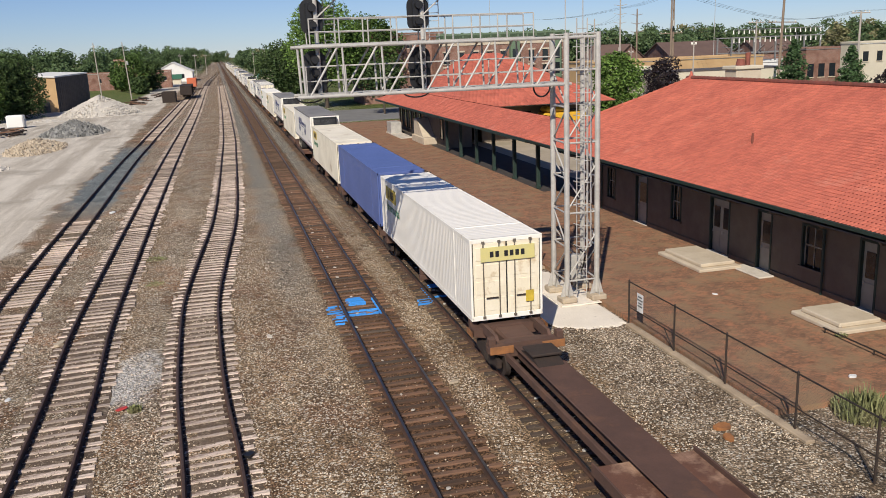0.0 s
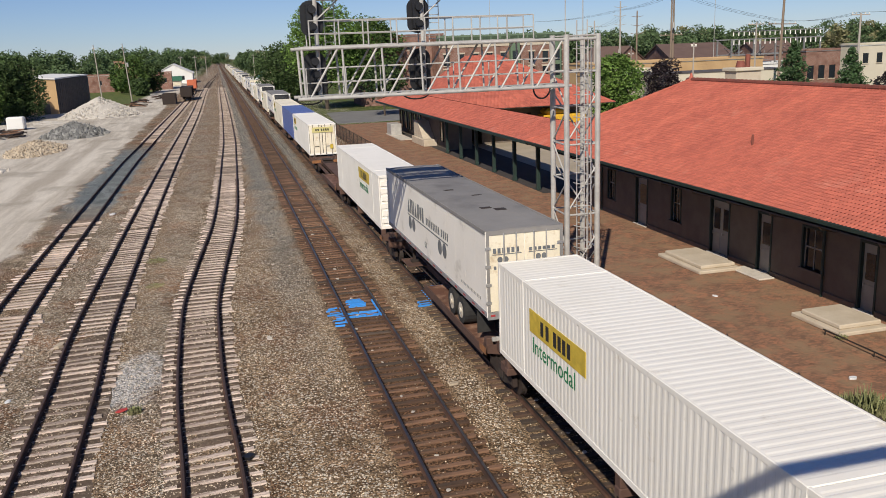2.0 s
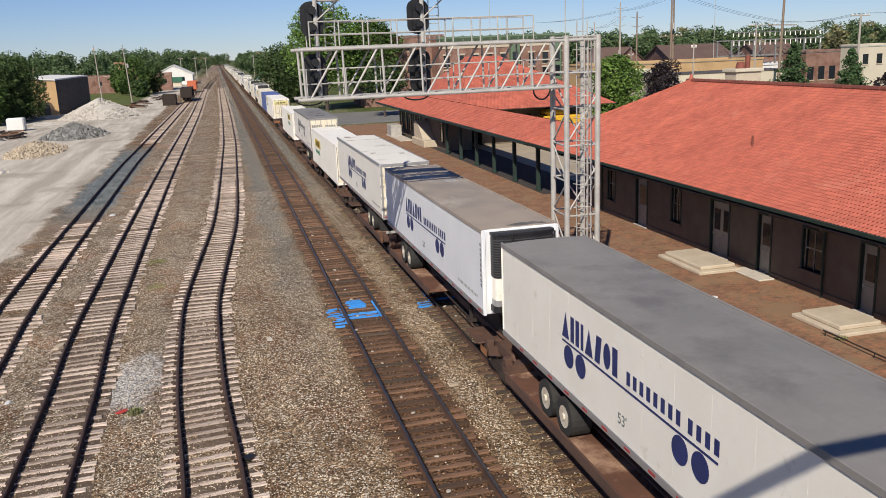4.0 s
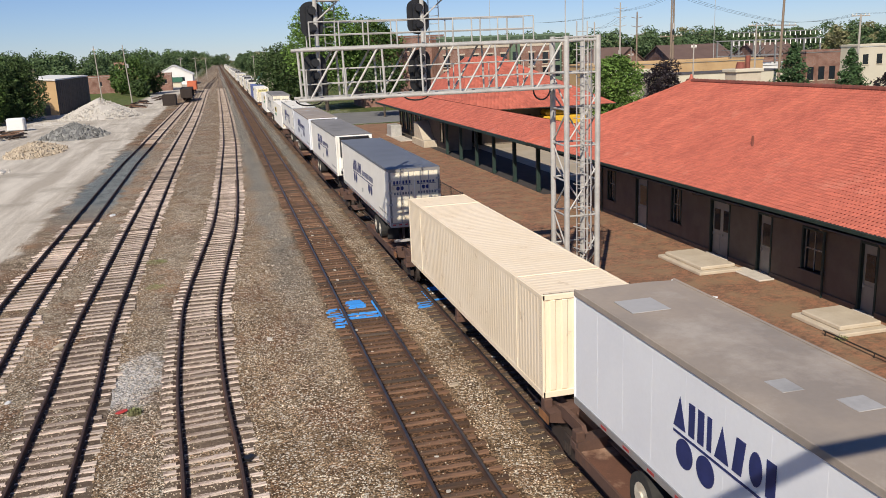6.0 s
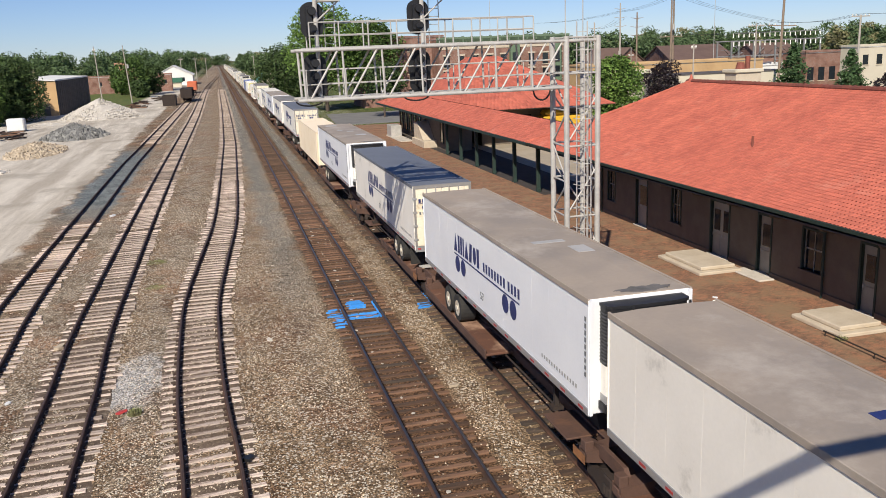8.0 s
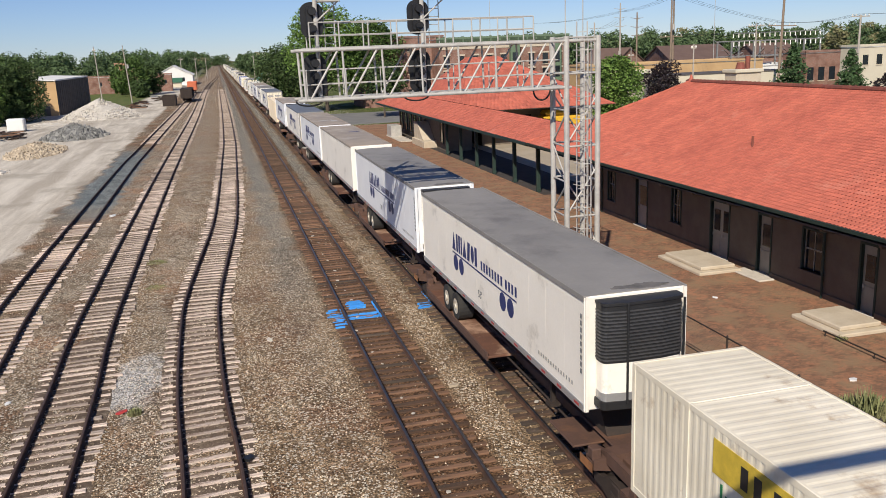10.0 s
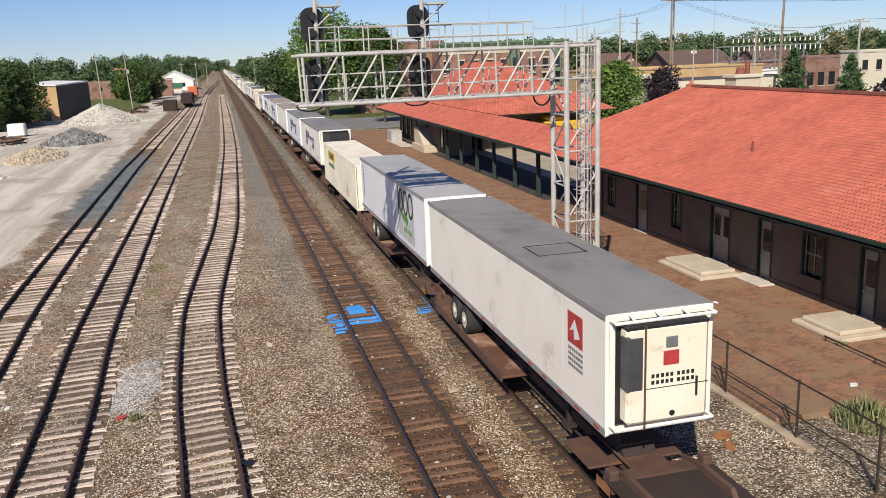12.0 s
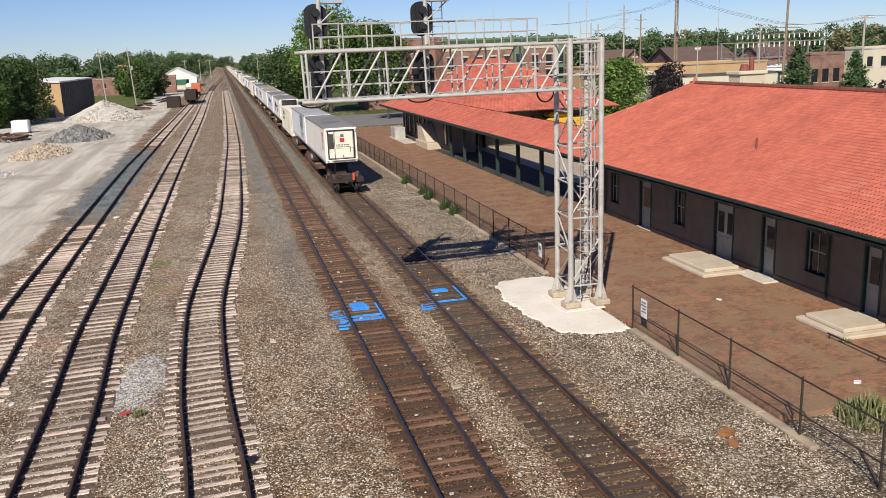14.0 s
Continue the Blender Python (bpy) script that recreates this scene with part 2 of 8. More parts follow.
def ground_mat():
    """Gravel, dirt and grass laid out across the yard by world position."""
    m = bpy.data.materials.new("yard_ground")
    m.use_nodes = True
    nt = m.node_tree
    N, L = nt.nodes, nt.links
    b = N["Principled BSDF"]
    b.inputs["Roughness"].default_value = 0.95
    b.inputs["Specular IOR Level"].default_value = 0.2
    geo = N.new("ShaderNodeNewGeometry")
    P = geo.outputs["Position"]
    sep = N.new("ShaderNodeSeparateXYZ")
    L.new(P, sep.inputs[0])

    def math_n(op, a, c, d=None):
        k = N.new("ShaderNodeMath")
        k.operation = op
        for i, val in enumerate((a, c, d)):
            if val is None:
                continue
            if hasattr(val, "links"):
                L.new(val, k.inputs[i])
            else:
                k.inputs[i].default_value = val
        return k.outputs[0]

    lengthwise = N.new("ShaderNodeMapping")
    lengthwise.inputs["Scale"].default_value = (1.0, 0.1, 1.0)
    L.new(P, lengthwise.inputs[0])

    def tex(s, detail=4.0, r=0.6, along=False):
        n = N.new("ShaderNodeTexNoise")
        n.inputs["Scale"].default_value, n.inputs["Detail"].default_value, n.inputs["Roughness"].default_value = s, detail, r
        L.new(lengthwise.outputs[0] if along else P, n.inputs["Vector"])
        return n.outputs["Fac"]

    def smooth(v, lo, hi):
        r = N.new("ShaderNodeMapRange")
        r.interpolation_type = "SMOOTHSTEP"
        r.inputs["From Min"].default_value, r.inputs["From Max"].default_value = lo, hi
        L.new(v, r.inputs["Value"])
        return r.outputs[0]

    def mix(f, a, c, blend="MIX"):
        x = N.new("ShaderNodeMix")
        x.data_type, x.blend_type = "RGBA", blend
        for sock, val in ((x.inputs[0], f), (x.inputs[6], a), (x.inputs[7], c)):
            if hasattr(val, "links"):
                L.new(val, sock)
            else:
                sock.default_value = val if isinstance(val, float) else (*val, 1)
        return x.outputs[2]

    wob = math_n("MULTIPLY_ADD", tex(0.35, 5.0), 3.0, -1.5)
    x = math_n("ADD", sep.outputs[0], wob)
    y = math_n("ADD", sep.outputs[1], math_n("MULTIPLY_ADD", tex(0.2, 4.0), 16.0, -8.0))

    def band(v, a, c, soft):
        return math_n("MULTIPLY", smooth(v, a - soft, a + soft), math_n("SUBTRACT", 1.0, smooth(v, c - soft, c + soft)))

    # stones: cells of varied grey and tan
    vor = N.new("ShaderNodeTexVoronoi")
    vor.inputs["Scale"].default_value = 21.0
    L.new(P, vor.inputs["Vector"])
    cell = N.new("ShaderNodeSeparateColor")
    L.new(vor.outputs["Color"], cell.inputs[0])
    vor2 = N.new("ShaderNodeTexVoronoi")
    vor2.inputs["Scale"].default_value = 19.0
    L.new(P, vor2.inputs["Vector"])
    cell2 = N.new("ShaderNodeSeparateColor")
    L.new(vor2.outputs["Color"], cell2.inputs[0])

    dirt = mix(smooth(tex(0.5, 6.0), 0.4, 0.6), (0.34, 0.265, 0.185), (0.215, 0.158, 0.105))
    dirt = mix(smooth(tex(0.16, 5.0), 0.52, 0.64), dirt, (0.33, 0.20, 0.12))
    gravel = mix(smooth(tex(0.45, 5.0), 0.4, 0.62), (0.31, 0.216, 0.132), (0.19, 0.126, 0.073))
    grey = mix(smooth(tex(0.8, 5.0), 0.4, 0.62), (0.21, 0.195, 0.165), (0.16, 0.145, 0.122))
    pale = mix(smooth(tex(0.5, 6.0, 0.65, True), 0.36, 0.64), (0.66, 0.60, 0.51), (0.44, 0.385, 0.315))
    pale = mix(math_n("MULTIPLY", smooth(tex(0.12, 5.0), 0.52, 0.66), 0.6), pale, (0.33, 0.29, 0.235))
    blue = mix(smooth(tex(0.6, 5.0), 0.4, 0.6), (0.25, 0.27, 0.265), (0.175, 0.195, 0.195))
    grass = mix(smooth(tex(0.4, 6.0), 0.4, 0.6), (0.085, 0.12, 0.03), (0.14, 0.15, 0.05))

    c = dirt
    c = mix(band(x, -2.0, 30.0, 1.2), c, gravel)
    c = mix(math_n("MULTIPLY", smooth(tex(0.24, 6.0, 0.7), 0.50, 0.60), 0.85), c, (0.205, 0.118, 0.068))
    c = mix(math_n("MULTIPLY", smooth(tex(0.31, 7.0, 0.7), 0.55, 0.68), 0.6), c, (0.40, 0.32, 0.225))
    c = mix(math_n("MULTIPLY", band(x, 1.9, 3.4, 0.5), smooth(y, 20.0, 60.0)), c, grey)
    c = mix(band(x, -4.9, -3.9, 0.7), c, gravel)
    # rusty brown dust on the two main lines
    c = mix(math_n("MULTIPLY", band(sep.outputs[0], 3.7, 6.35, 0.25), 0.9), c, (0.135, 0.072, 0.039))
    c = mix(math_n("MULTIPLY", band(sep.outputs[0], 8.4, 9.55, 0.2), 0.45), c, (0.15, 0.10, 0.065))
    c = mix(math_n("MULTIPLY", band(x, 6.3, 7.5, 0.4), smooth(y, 40.0, 90.0)), c, grey)
    c = mix(math_n("MULTIPLY", smooth(x, 10.7, 11.6), math_n("SUBTRACT", 1.0, smooth(y, 60.0, 100.0))), c, mix(smooth(tex(0.6, 5.0), 0.4, 0.6), (0.29, 0.22, 0.152), (0.175, 0.128, 0.085)))
    # the haul road on the yard's far side, and dark stone spread at its edge
    road = math_n("SUBTRACT", 1.0, smooth(x, -13.0, -12.2))
    c = mix(road, c, pale)
    c = mix(math_n("MULTIPLY", band(x, -12.3, -8.8, 0.35), band(y, 64.0, 112.0, 8.0)), c, blue)
    # grass verges and fields
    c = mix(math_n("MULTIPLY", math_n("SUBTRACT", 1.0, smooth(x, -23.0, -21.0)), smooth(y, 205.0, 222.0)), c, grass)
    c = mix(math_n("MULTIPLY", smooth(x, 13.5, 15.0), smooth(y, 112.0, 128.0)), c, grass)
    c = mix(math_n("SUBTRACT", 1.0, smooth(x, -75.0, -65.0)), c, grass)
    c = mix(math_n("MULTIPLY", math_n("MULTIPLY", smooth(y, 500.0, 650.0), math_n("SUBTRACT", 1.0, band(x, -9.0, 14.0, 2.0))), 0.8), c, grass)
    c = mix(smooth(x, 60.0, 64.0), c, mix(smooth(tex(0.03, 3.0), 0.45, 0.55), grass, (0.2, 0.19, 0.175)))
    # a patch of washed pale stone between the sidings
    px = math_n("POWER", math_n("DIVIDE", math_n("ADD", x, 3.75), 1.0), 2.0)
    py = math_n("POWER", math_n("DIVIDE", math_n("ADD", sep.outputs[1], -29.2), 2.9), 2.0)
    c = mix(math_n("SUBTRACT", 1.0, smooth(math_n("ADD", math_n("ADD", px, py), math_n("MULTIPLY_ADD", tex(3.0, 6.0), 3.2, -1.6)), 0.0, 1.5)), c, (0.50, 0.48, 0.455))
    gloss = math_n("MULTIPLY_ADD", math_n("POWER", cell.outputs[0], 1.8), 1.45, 0.30)
    grey3 = N.new("ShaderNodeCombineColor")
    for i in range(3):
        L.new(gloss, grey3.inputs[i])
    stones = math_n("SUBTRACT", 1.0, math_n("MULTIPLY", road, 0.75))
    c = mix(stones, c, mix(1.0, c, grey3.outputs[0], "MULTIPLY"))
    light = math_n("MULTIPLY", math_n("GREATER_THAN", cell2.outputs[1], 0.86), band(x, -9.0, 24.0, 1.0))
    light = math_n("MULTIPLY", light, math_n("SUBTRACT", 1.0, math_n("MULTIPLY", band(sep.outputs[0], 3.5, 10.3, 0.1), math_n("SUBTRACT", 1.0, band(sep.outputs[0], 6.5, 7.5, 0.1)))))
    c = mix(math_n("MULTIPLY", light, 0.85), c, (0.66, 0.60, 0.50))
    L.new(c, b.inputs["Base Color"])
    bp = N.new("ShaderNodeBump")
    bp.inputs["Strength"].default_value, bp.inputs["Distance"].default_value = 0.9, 0.035
    L.new(math_n("MULTIPLY", math_n("SUBTRACT", 1.0, vor.outputs["Distance"]), stones), bp.inputs["Height"])
    L.new(bp.outputs[0], b.inputs["Normal"])
    return m


def ground_height(x, y):
    h = -0.20 + 0.05 * (noise.noise(Vector((x * 0.35, y * 0.35, 0))) ) + 0.03 * noise.noise(Vector((x * 1.3, y * 1.3, 5)))
    for c, w, low in ((5.0, 1.7, -0.228), (8.98, 1.5, -0.25)):
        d = abs(x - c)
        if d < w + 0.6:
            k = min(1, max(0, (w + 0.6 - d) / 0.6))
            h = h * (1 - k) + (low + 0.02 * noise.noise(Vector((x * 2.3, y * 2.3, 9)))) * k
    if -13 < x < 2.6:
        h = max(-0.26, min(h, -0.185))
        for line in (SIDING_C, SIDING_D, SIDING_E):
            d = abs(x - np.interp(y, [p[0] for p in line], [p[1] for p in line]))
            if d < 1.9:
                h -= 0.03 * min(1.0, (1.9 - d) / 0.5)
    return h


def grid_axis(lo, hi, near0, near1, step, grow):
    a = list(np.arange(near0, near1 + 1e-6, step))
    s, p = step, near1
    while p < hi:
        s *= grow
        p = min(hi, p + s)
        a.append(p)
    s, p = step, near0
    while p > lo:
        s *= grow
        p = max(lo, p - s)
        a.insert(0, p)
    return a


def build_ground():
    xs = grid_axis(-2500, 2500, -14, 22, 0.4, 1.25)
    ys = grid_axis(-300, 4500, 10, 75, 0.5, 1.22)
    g = Geo()
    for yy in ys:
        for xx in xs:
            inside = -14 <= xx <= 16 and 10 <= yy <= 110
            z = ground_height(xx, yy) if inside else (-0.26 if xx < 0 else -0.2)
            g.v.append((xx, yy, z))
    n = len(xs)
    g.f = [(j * n + i, j * n + i + 1, (j + 1) * n + i + 1, (j + 1) * n + i) for j in range(len(ys) - 1) for i in range(n - 1)]
    me = g.mesh("ground", ground_mat(), True, False)
    ob = new("ground", me)
    tagged(ob, "brown and grey gravel rail yard with pale haul road", "ground", kind="structure")


build_ground()


# ---------- tracks ----------
def rail_geo(curve, off, half=0.037):
    """Foot, web and head of a rail along a centre line, and the running surface on its own."""
    side, top = Geo(), Geo()
    prof = [(-0.07, -0.172), (0.07, -0.172), (0.07, -0.155), (0.012, -0.135), (0.012, -0.05), (half, -0.035), (half, -0.006),
            (-half, -0.006), (-half, -0.035), (-0.012, -0.05), (-0.012, -0.135), (-0.07, -0.155)]
    cap = [(-half, -0.006), (-half * 0.7, 0.0), (half * 0.7, 0.0), (half, -0.006)]
    for geo, ring, closed in ((side, prof, True), (top, cap, False)):
        n, base = len(ring), 0
        for i, (x, y) in enumerate(curve):
            a, c = curve[max(0, i - 1)], curve[min(len(curve) - 1, i + 1)]
            d = Vector((c[0] - a[0], c[1] - a[1])).normalized()
            nx, ny = d.y, -d.x
            for u, z in ring:
                geo.v.append((x + nx * (off + u), y + ny * (off + u), z))
            if i:
                for k in range(n if closed else n - 1):
                    k2 = (k + 1) % n
                    geo.f.append(((i - 1) * n + k, (i - 1) * n + k2, i * n + k2, i * n + k))
    return side, top


def spline(points, step):
    """A smooth line of (x, y) through points (y, x)."""
    ys = np.array([p[0] for p in points], float)
    xs = np.array([p[1] for p in points], float)
    out, y = [], ys[0]
    while y < ys[-1]:
        i = int(np.clip(np.searchsorted(ys, y, side="right") - 1, 0, len(ys) - 2))
        h = ys[i + 1] - ys[i]
        t = (y - ys[i]) / h
        m = []
        for k in (i, i + 1):
            a, c = max(0, k - 1), min(len(ys) - 1, k + 1)
            m.append((xs[c] - xs[a]) / (ys[c] - ys[a]))
        x = (2 * t**3 - 3 * t**2 + 1) * xs[i] + (t**3 - 2 * t**2 + t) * h * m[0] + (-2 * t**3 + 3 * t**2) * xs[i + 1] + (t**3 - t**2) * h * m[1]
        out.append((float(x), float(y)))
        y += step if y < 130 else step * (y / 130) ** 1.2
    out.append((float(xs[-1]), float(ys[-1])))
    return out


def centre_at(line, y):
    for (x0, y0), (x1, y1) in zip(line, line[1:]):
        if y0 <= y <= y1:
            return x0 + (x1 - x0) * (y - y0) / (y1 - y0), (x1 - x0) / (y1 - y0)
    return line[-1][0], 0.0


PLATE = mat("tie_plate", (0.09, 0.055, 0.04), 0.8, 0.3, bump=0.2)


TIE_FAR = mat("far_ties_weathered", (0.46, 0.375, 0.31), 0.95, 0, (0.30, 0.235, 0.19), 1.5, 15, 0.5, 0.3, 0.01, per_island=1.1)
TIE_FAR_BROWN = mat("far_ties_creosote", (0.12, 0.07, 0.043), 0.95, 0, (0.09, 0.055, 0.036), 1.5, 15, 0.5, 0.3, 0.01, per_island=0.8)


BED_DIRT = mat("track_bed_dirt", (0.15, 0.105, 0.072), 0.95, 0, (0.095, 0.066, 0.046), 1.0, 16, 1.3, 0.9, 0.04, (0.36, 0.29, 0.215), 7.0, 0.35)


def tie_mesh(name, material, seed):
    """A worn sleeper with split ends."""
    rng = random.Random(seed)
    g = Geo()
    hw, hl = 0.122, 1.29
    secs = [-hl, -hl * 0.6, -0.2, 0.4, hl * 0.7, hl]
    ring = []
    for s in secs:
        a, c = hw * rng.uniform(0.88, 1.04), hw * rng.uniform(0.88, 1.04)
        zt = -0.178 + rng.uniform(-0.012, 0.002)
        ring.append([(s, -a, -0.3), (s, -a, zt - 0.02), (s, -a * 0.8, zt), (s, c * 0.8, zt - 0.004), (s, c, zt - 0.024), (s, c, -0.3)])
    for i, r in enumerate(ring):
        g.v += r
        if i:
            for k in range(5):
                g.f.append(((i - 1) * 6 + k, (i - 1) * 6 + k + 1, i * 6 + k + 1, i * 6 + k))
    g.f += [tuple(range(6)), tuple(range(len(g.v) - 6, len(g.v)))]
    return g.mesh(name, material)


def build_track(points, tie_mat, head_mat, spacing, parts_to, far_to, label, y0, skew=0.0, seed=1, missing=0.0, buried=None, bed=None, dark=0.0, rough=1.0):
    rng = random.Random(seed)
    line = spline(points, 1.0)
    t = thing("railway_track", pose(0, 0, 0), label, "railway track", "tracks of the yard", "structure")
    for off in (-0.755, 0.755):
        s, h = rail_geo(line, off)
        r = part("rail", s, STEEL_RAIL, t)
        part("rail_head", h, head_mat, r, "worn running surface of the rail")
    if bed is not None:
        rb = Geo()
        for i, (x, y) in enumerate([p for p in line if y0 - 2 < p[1] < 420]):
            for off in (-1.45, -1.2, 0.0, 1.2, 1.45):
                rb.v.append((x + off + 0.1 * noise.noise(Vector((off, y * 0.7, seed))), y, (-0.27 if abs(off) > 1.3 else -0.216) + 0.01 * noise.noise(Vector((off * 3, y, seed)))))
            if i:
                for k in range(4):
                    rb.f.append(((i - 1) * 5 + k, (i - 1) * 5 + k + 1, i * 5 + k + 1, i * 5 + k))
        part("track_bed", rb, bed, t, smooth=True)
    shapes = [tie_mesh("tie", tie_mat, seed * 10 + i) for i in range(7)]
    darks = [tie_mesh("tie", TIE_BLACK, seed * 10 + i) for i in range(3)]
    plates, far = Geo(), Geo()
    y = y0
    while y < far_to:
        x, slope = centre_at(line, y)
        turn = -math.degrees(math.atan(slope)) * 1.0 + rng.gauss(0, 0.7 * rough) + skew
        shift = rng.gauss(0, 0.035 * rough)
        if rng.random() >= missing and not (buried and buried[0] < y < buried[1]):
            if y < parts_to:
                ob = part("tie", rng.choice(darks if rng.random() < dark else shapes), None, t)
                ob.matrix_basis = pose(x + shift, y, rng.uniform(-0.006, 0.012), 0, rng.gauss(0, 0.25), turn) @ Matrix.Diagonal((rng.uniform(0.96, 1.03), rng.uniform(1.0 - 0.16 * rough, 1.0 + 0.04 * rough), 1, 1))
                for off in (-0.755, 0.755):
                    m = pose(x, y, 0, 0, 0, turn)
                    plates.box(off - 0.17, off + 0.17, -0.09, 0.09, -0.2, -0.168, m)
                    for sx in (-0.1, 0.1):
                        for sy in (-0.05, 0.05):
                            plates.box(off + sx - 0.014, off + sx + 0.014, sy - 0.014, sy + 0.014, -0.17, -0.15, m)
            else:
                far.box(-1.29 + shift, 1.29 + shift, -0.09, 0.09, -0.3, -0.182 + rng.uniform(-0.01, 0.004), pose(x, y, 0, 0, 0, turn))
        y += spacing * (1 + rng.gauss(0, 0.06 * rough))
    part("tie_plates", plates, PLATE, t)["kind"] = "stuff"
    o = part("far_ties", far, TIE_FAR if tie_mat is TIE_GREY else TIE_FAR_BROWN, t)
    o["kind"] = "stuff"
    return t


build_track(MAIN_B, TIE_BROWN, RAIL_TOP, 0.495, 78, 330, "main line track with rusty brown ties and polished rails", 12.0, seed=1, dark=0.08)
build_track(MAIN_A, TIE_DARK, RAIL_TOP, 0.495, 78, 330, "main line track with dark brown ties and bright rails", 12.0, seed=2, dark=0.42, rough=1.3)
build_track(SIDING_C, TIE_GREY, RAIL_OLD, 0.53, 78, 330, "kinked rusty siding on weathered grey wooden ties", 14.0, 1.0, seed=3, bed=BED_DIRT, rough=2.0)
build_track(SIDING_D, TIE_GREY, RAIL_OLD, 0.55, 78, 330, "old rusty siding on split grey wooden ties", 14.0, 1.5, seed=4, missing=0.03, bed=BED_DIRT, rough=2.2)
build_track(SIDING_E, TIE_GREY, RAIL_OLD, 0.55, 70, 230, "half-buried rusty siding on grey ties at the yard edge", 22.0, 1.5, seed=5, missing=0.08, buried=(62, 120), rough=2.2)


# ---------- station ----------
def brick_mat(name, a, b2, mortar, sx, sy, bump=0.4, rough=0.9, off=0.5, dirt=None, wall=False, patch=None):
    m = bpy.data.materials.new(name)
    m.use_nodes = True
    nt = m.node_tree
    N, L = nt.nodes, nt.links
    p = N["Principled BSDF"]
    p.inputs["Roughness"].default_value = rough
    p.inputs["Specular IOR Level"].default_value = 0.25
    tc = N.new("ShaderNodeTexCoord")
    mp = N.new("ShaderNodeMapping")
    L.new(tc.outputs["Object"], mp.inputs[0])
    if wall:
        mp.inputs["Rotation"].default_value = (radians(-90), 0, radians(-90)) if wall == "x" else (radians(-90), 0, 0)
    br = N.new("ShaderNodeTexBrick")
    br.inputs["Scale"].default_value = 1.0
    br.inputs["Color1"].default_value, br.inputs["Color2"].default_value, br.inputs["Mortar"].default_value = (*a, 1), (*b2, 1), (*mortar, 1)
    br.inputs["Brick Width"].default_value, br.inputs["Row Height"].default_value, br.inputs["Mortar Size"].default_value = sx, sy, 0.006
    br.inputs["Bias"].default_value = 0.0
    br.offset = off
    L.new(mp.outputs[0], br.inputs["Vector"])
    ns = N.new("ShaderNodeTexNoise")
    ns.inputs["Scale"].default_value, ns.inputs["Detail"].default_value = 0.7, 7
    L.new(tc.outputs["Object"], ns.inputs["Vector"])
    mr = N.new("ShaderNodeMapRange")
    mr.inputs["From Min"].default_value, mr.inputs["From Max"].default_value = 0.45, 0.68
    L.new(ns.outputs["Fac"], mr.inputs["Value"])
    mx = N.new("ShaderNodeMix")
    mx.data_type = "RGBA"
    L.new(mr.outputs[0], mx.inputs[0])
    L.new(br.outputs["Color"], mx.inputs[6])
    mx.inputs[7].default_value = (*(dirt or tuple(c * 0.6 for c in a)), 1)
    out = mx.outputs[2]
    if patch:
        for sc, lo, hi, tint in ((1.6, 0.5, 0.62, patch), (3.5, 0.55, 0.66, tuple(c * 0.45 for c in a)), (0.35, 0.5, 0.66, tuple(c * 0.8 for c in (dirt or a)))):
            n2 = N.new("ShaderNodeTexNoise")
            n2.inputs["Scale"].default_value, n2.inputs["Detail"].default_value, n2.inputs["Roughness"].default_value = sc, 8, 0.75
            L.new(tc.outputs["Object"], n2.inputs["Vector"])
            m2 = N.new("ShaderNodeMapRange")
            m2.inputs["From Min"].default_value, m2.inputs["From Max"].default_value, m2.inputs["To Max"].default_value = lo, hi, 0.75
            L.new(n2.outputs["Fac"], m2.inputs["Value"])
            x2 = N.new("ShaderNodeMix")
            x2.data_type = "RGBA"
            L.new(m2.outputs[0], x2.inputs[0])
            L.new(out, x2.inputs[6])
            x2.inputs[7].default_value = (*tint, 1)
            out = x2.outputs[2]
    L.new(out, p.inputs["Base Color"])
    bp = N.new("ShaderNodeBump")
    bp.inputs["Strength"].default_value, bp.inputs["Distance"].default_value = bump, 0.01
    L.new(br.outputs["Fac"], bp.inputs["Height"])
    bp.invert = True
    L.new(bp.outputs[0], p.inputs["Normal"])
    return m


PAVER = brick_mat("platform_brick", (0.335, 0.17, 0.10), (0.19, 0.11, 0.07), (0.11, 0.085, 0.062), 0.22, 0.11, 0.6, dirt=(0.31, 0.205, 0.122), patch=(0.42, 0.19, 0.107))
WALL_BROWN = mat("brown_rendered_wall", (0.165, 0.132, 0.10), 0.85, 0, (0.135, 0.106, 0.08), 1.5, 20, 0.3, 0.3)
TILE_RED = mat("clay_roof_tile", (0.50, 0.135, 0.085), 0.75, 0, (0.41, 0.105, 0.068), 0.5, 12, 0.35, 0.2, 0.01, (0.55, 0.20, 0.14), 0.35, 0.1, per_island=0.3)
TILE_PART = mat("clay_roof_tile_single", (0.50, 0.135, 0.085), 0.75, 0, (0.41, 0.105, 0.068), 0.5, 12, 0.35, 0.2, 0.01, per_object=0.3)
TILE_DARK = mat("ridge_tile", (0.25, 0.075, 0.05), 0.8, 0, (0.17, 0.055, 0.04), 1.5, 12, 0.4)
TRIM_GREEN = mat("dark_green_trim", (0.022, 0.045, 0.036), 0.6, 0, bump=0.1)
DOOR_PAINT = mat("grey_green_door", (0.36, 0.335, 0.285), 0.6, 0, (0.31, 0.29, 0.245), 2, 20, 0.2)
PANE = glass_mat("window_glass")
SOFFIT = mat("soffit_boards", (0.14, 0.12, 0.10), 0.8, 0, bump=0.2)
EAVE_X, EAVE_Z, WALL_X = 21.3, 3.85, 23.5
RIDGE_X, RIDGE_Z, RIDGE_Y = 29.6, 8.05, 49.2
ROOF_Y0 = 8.0


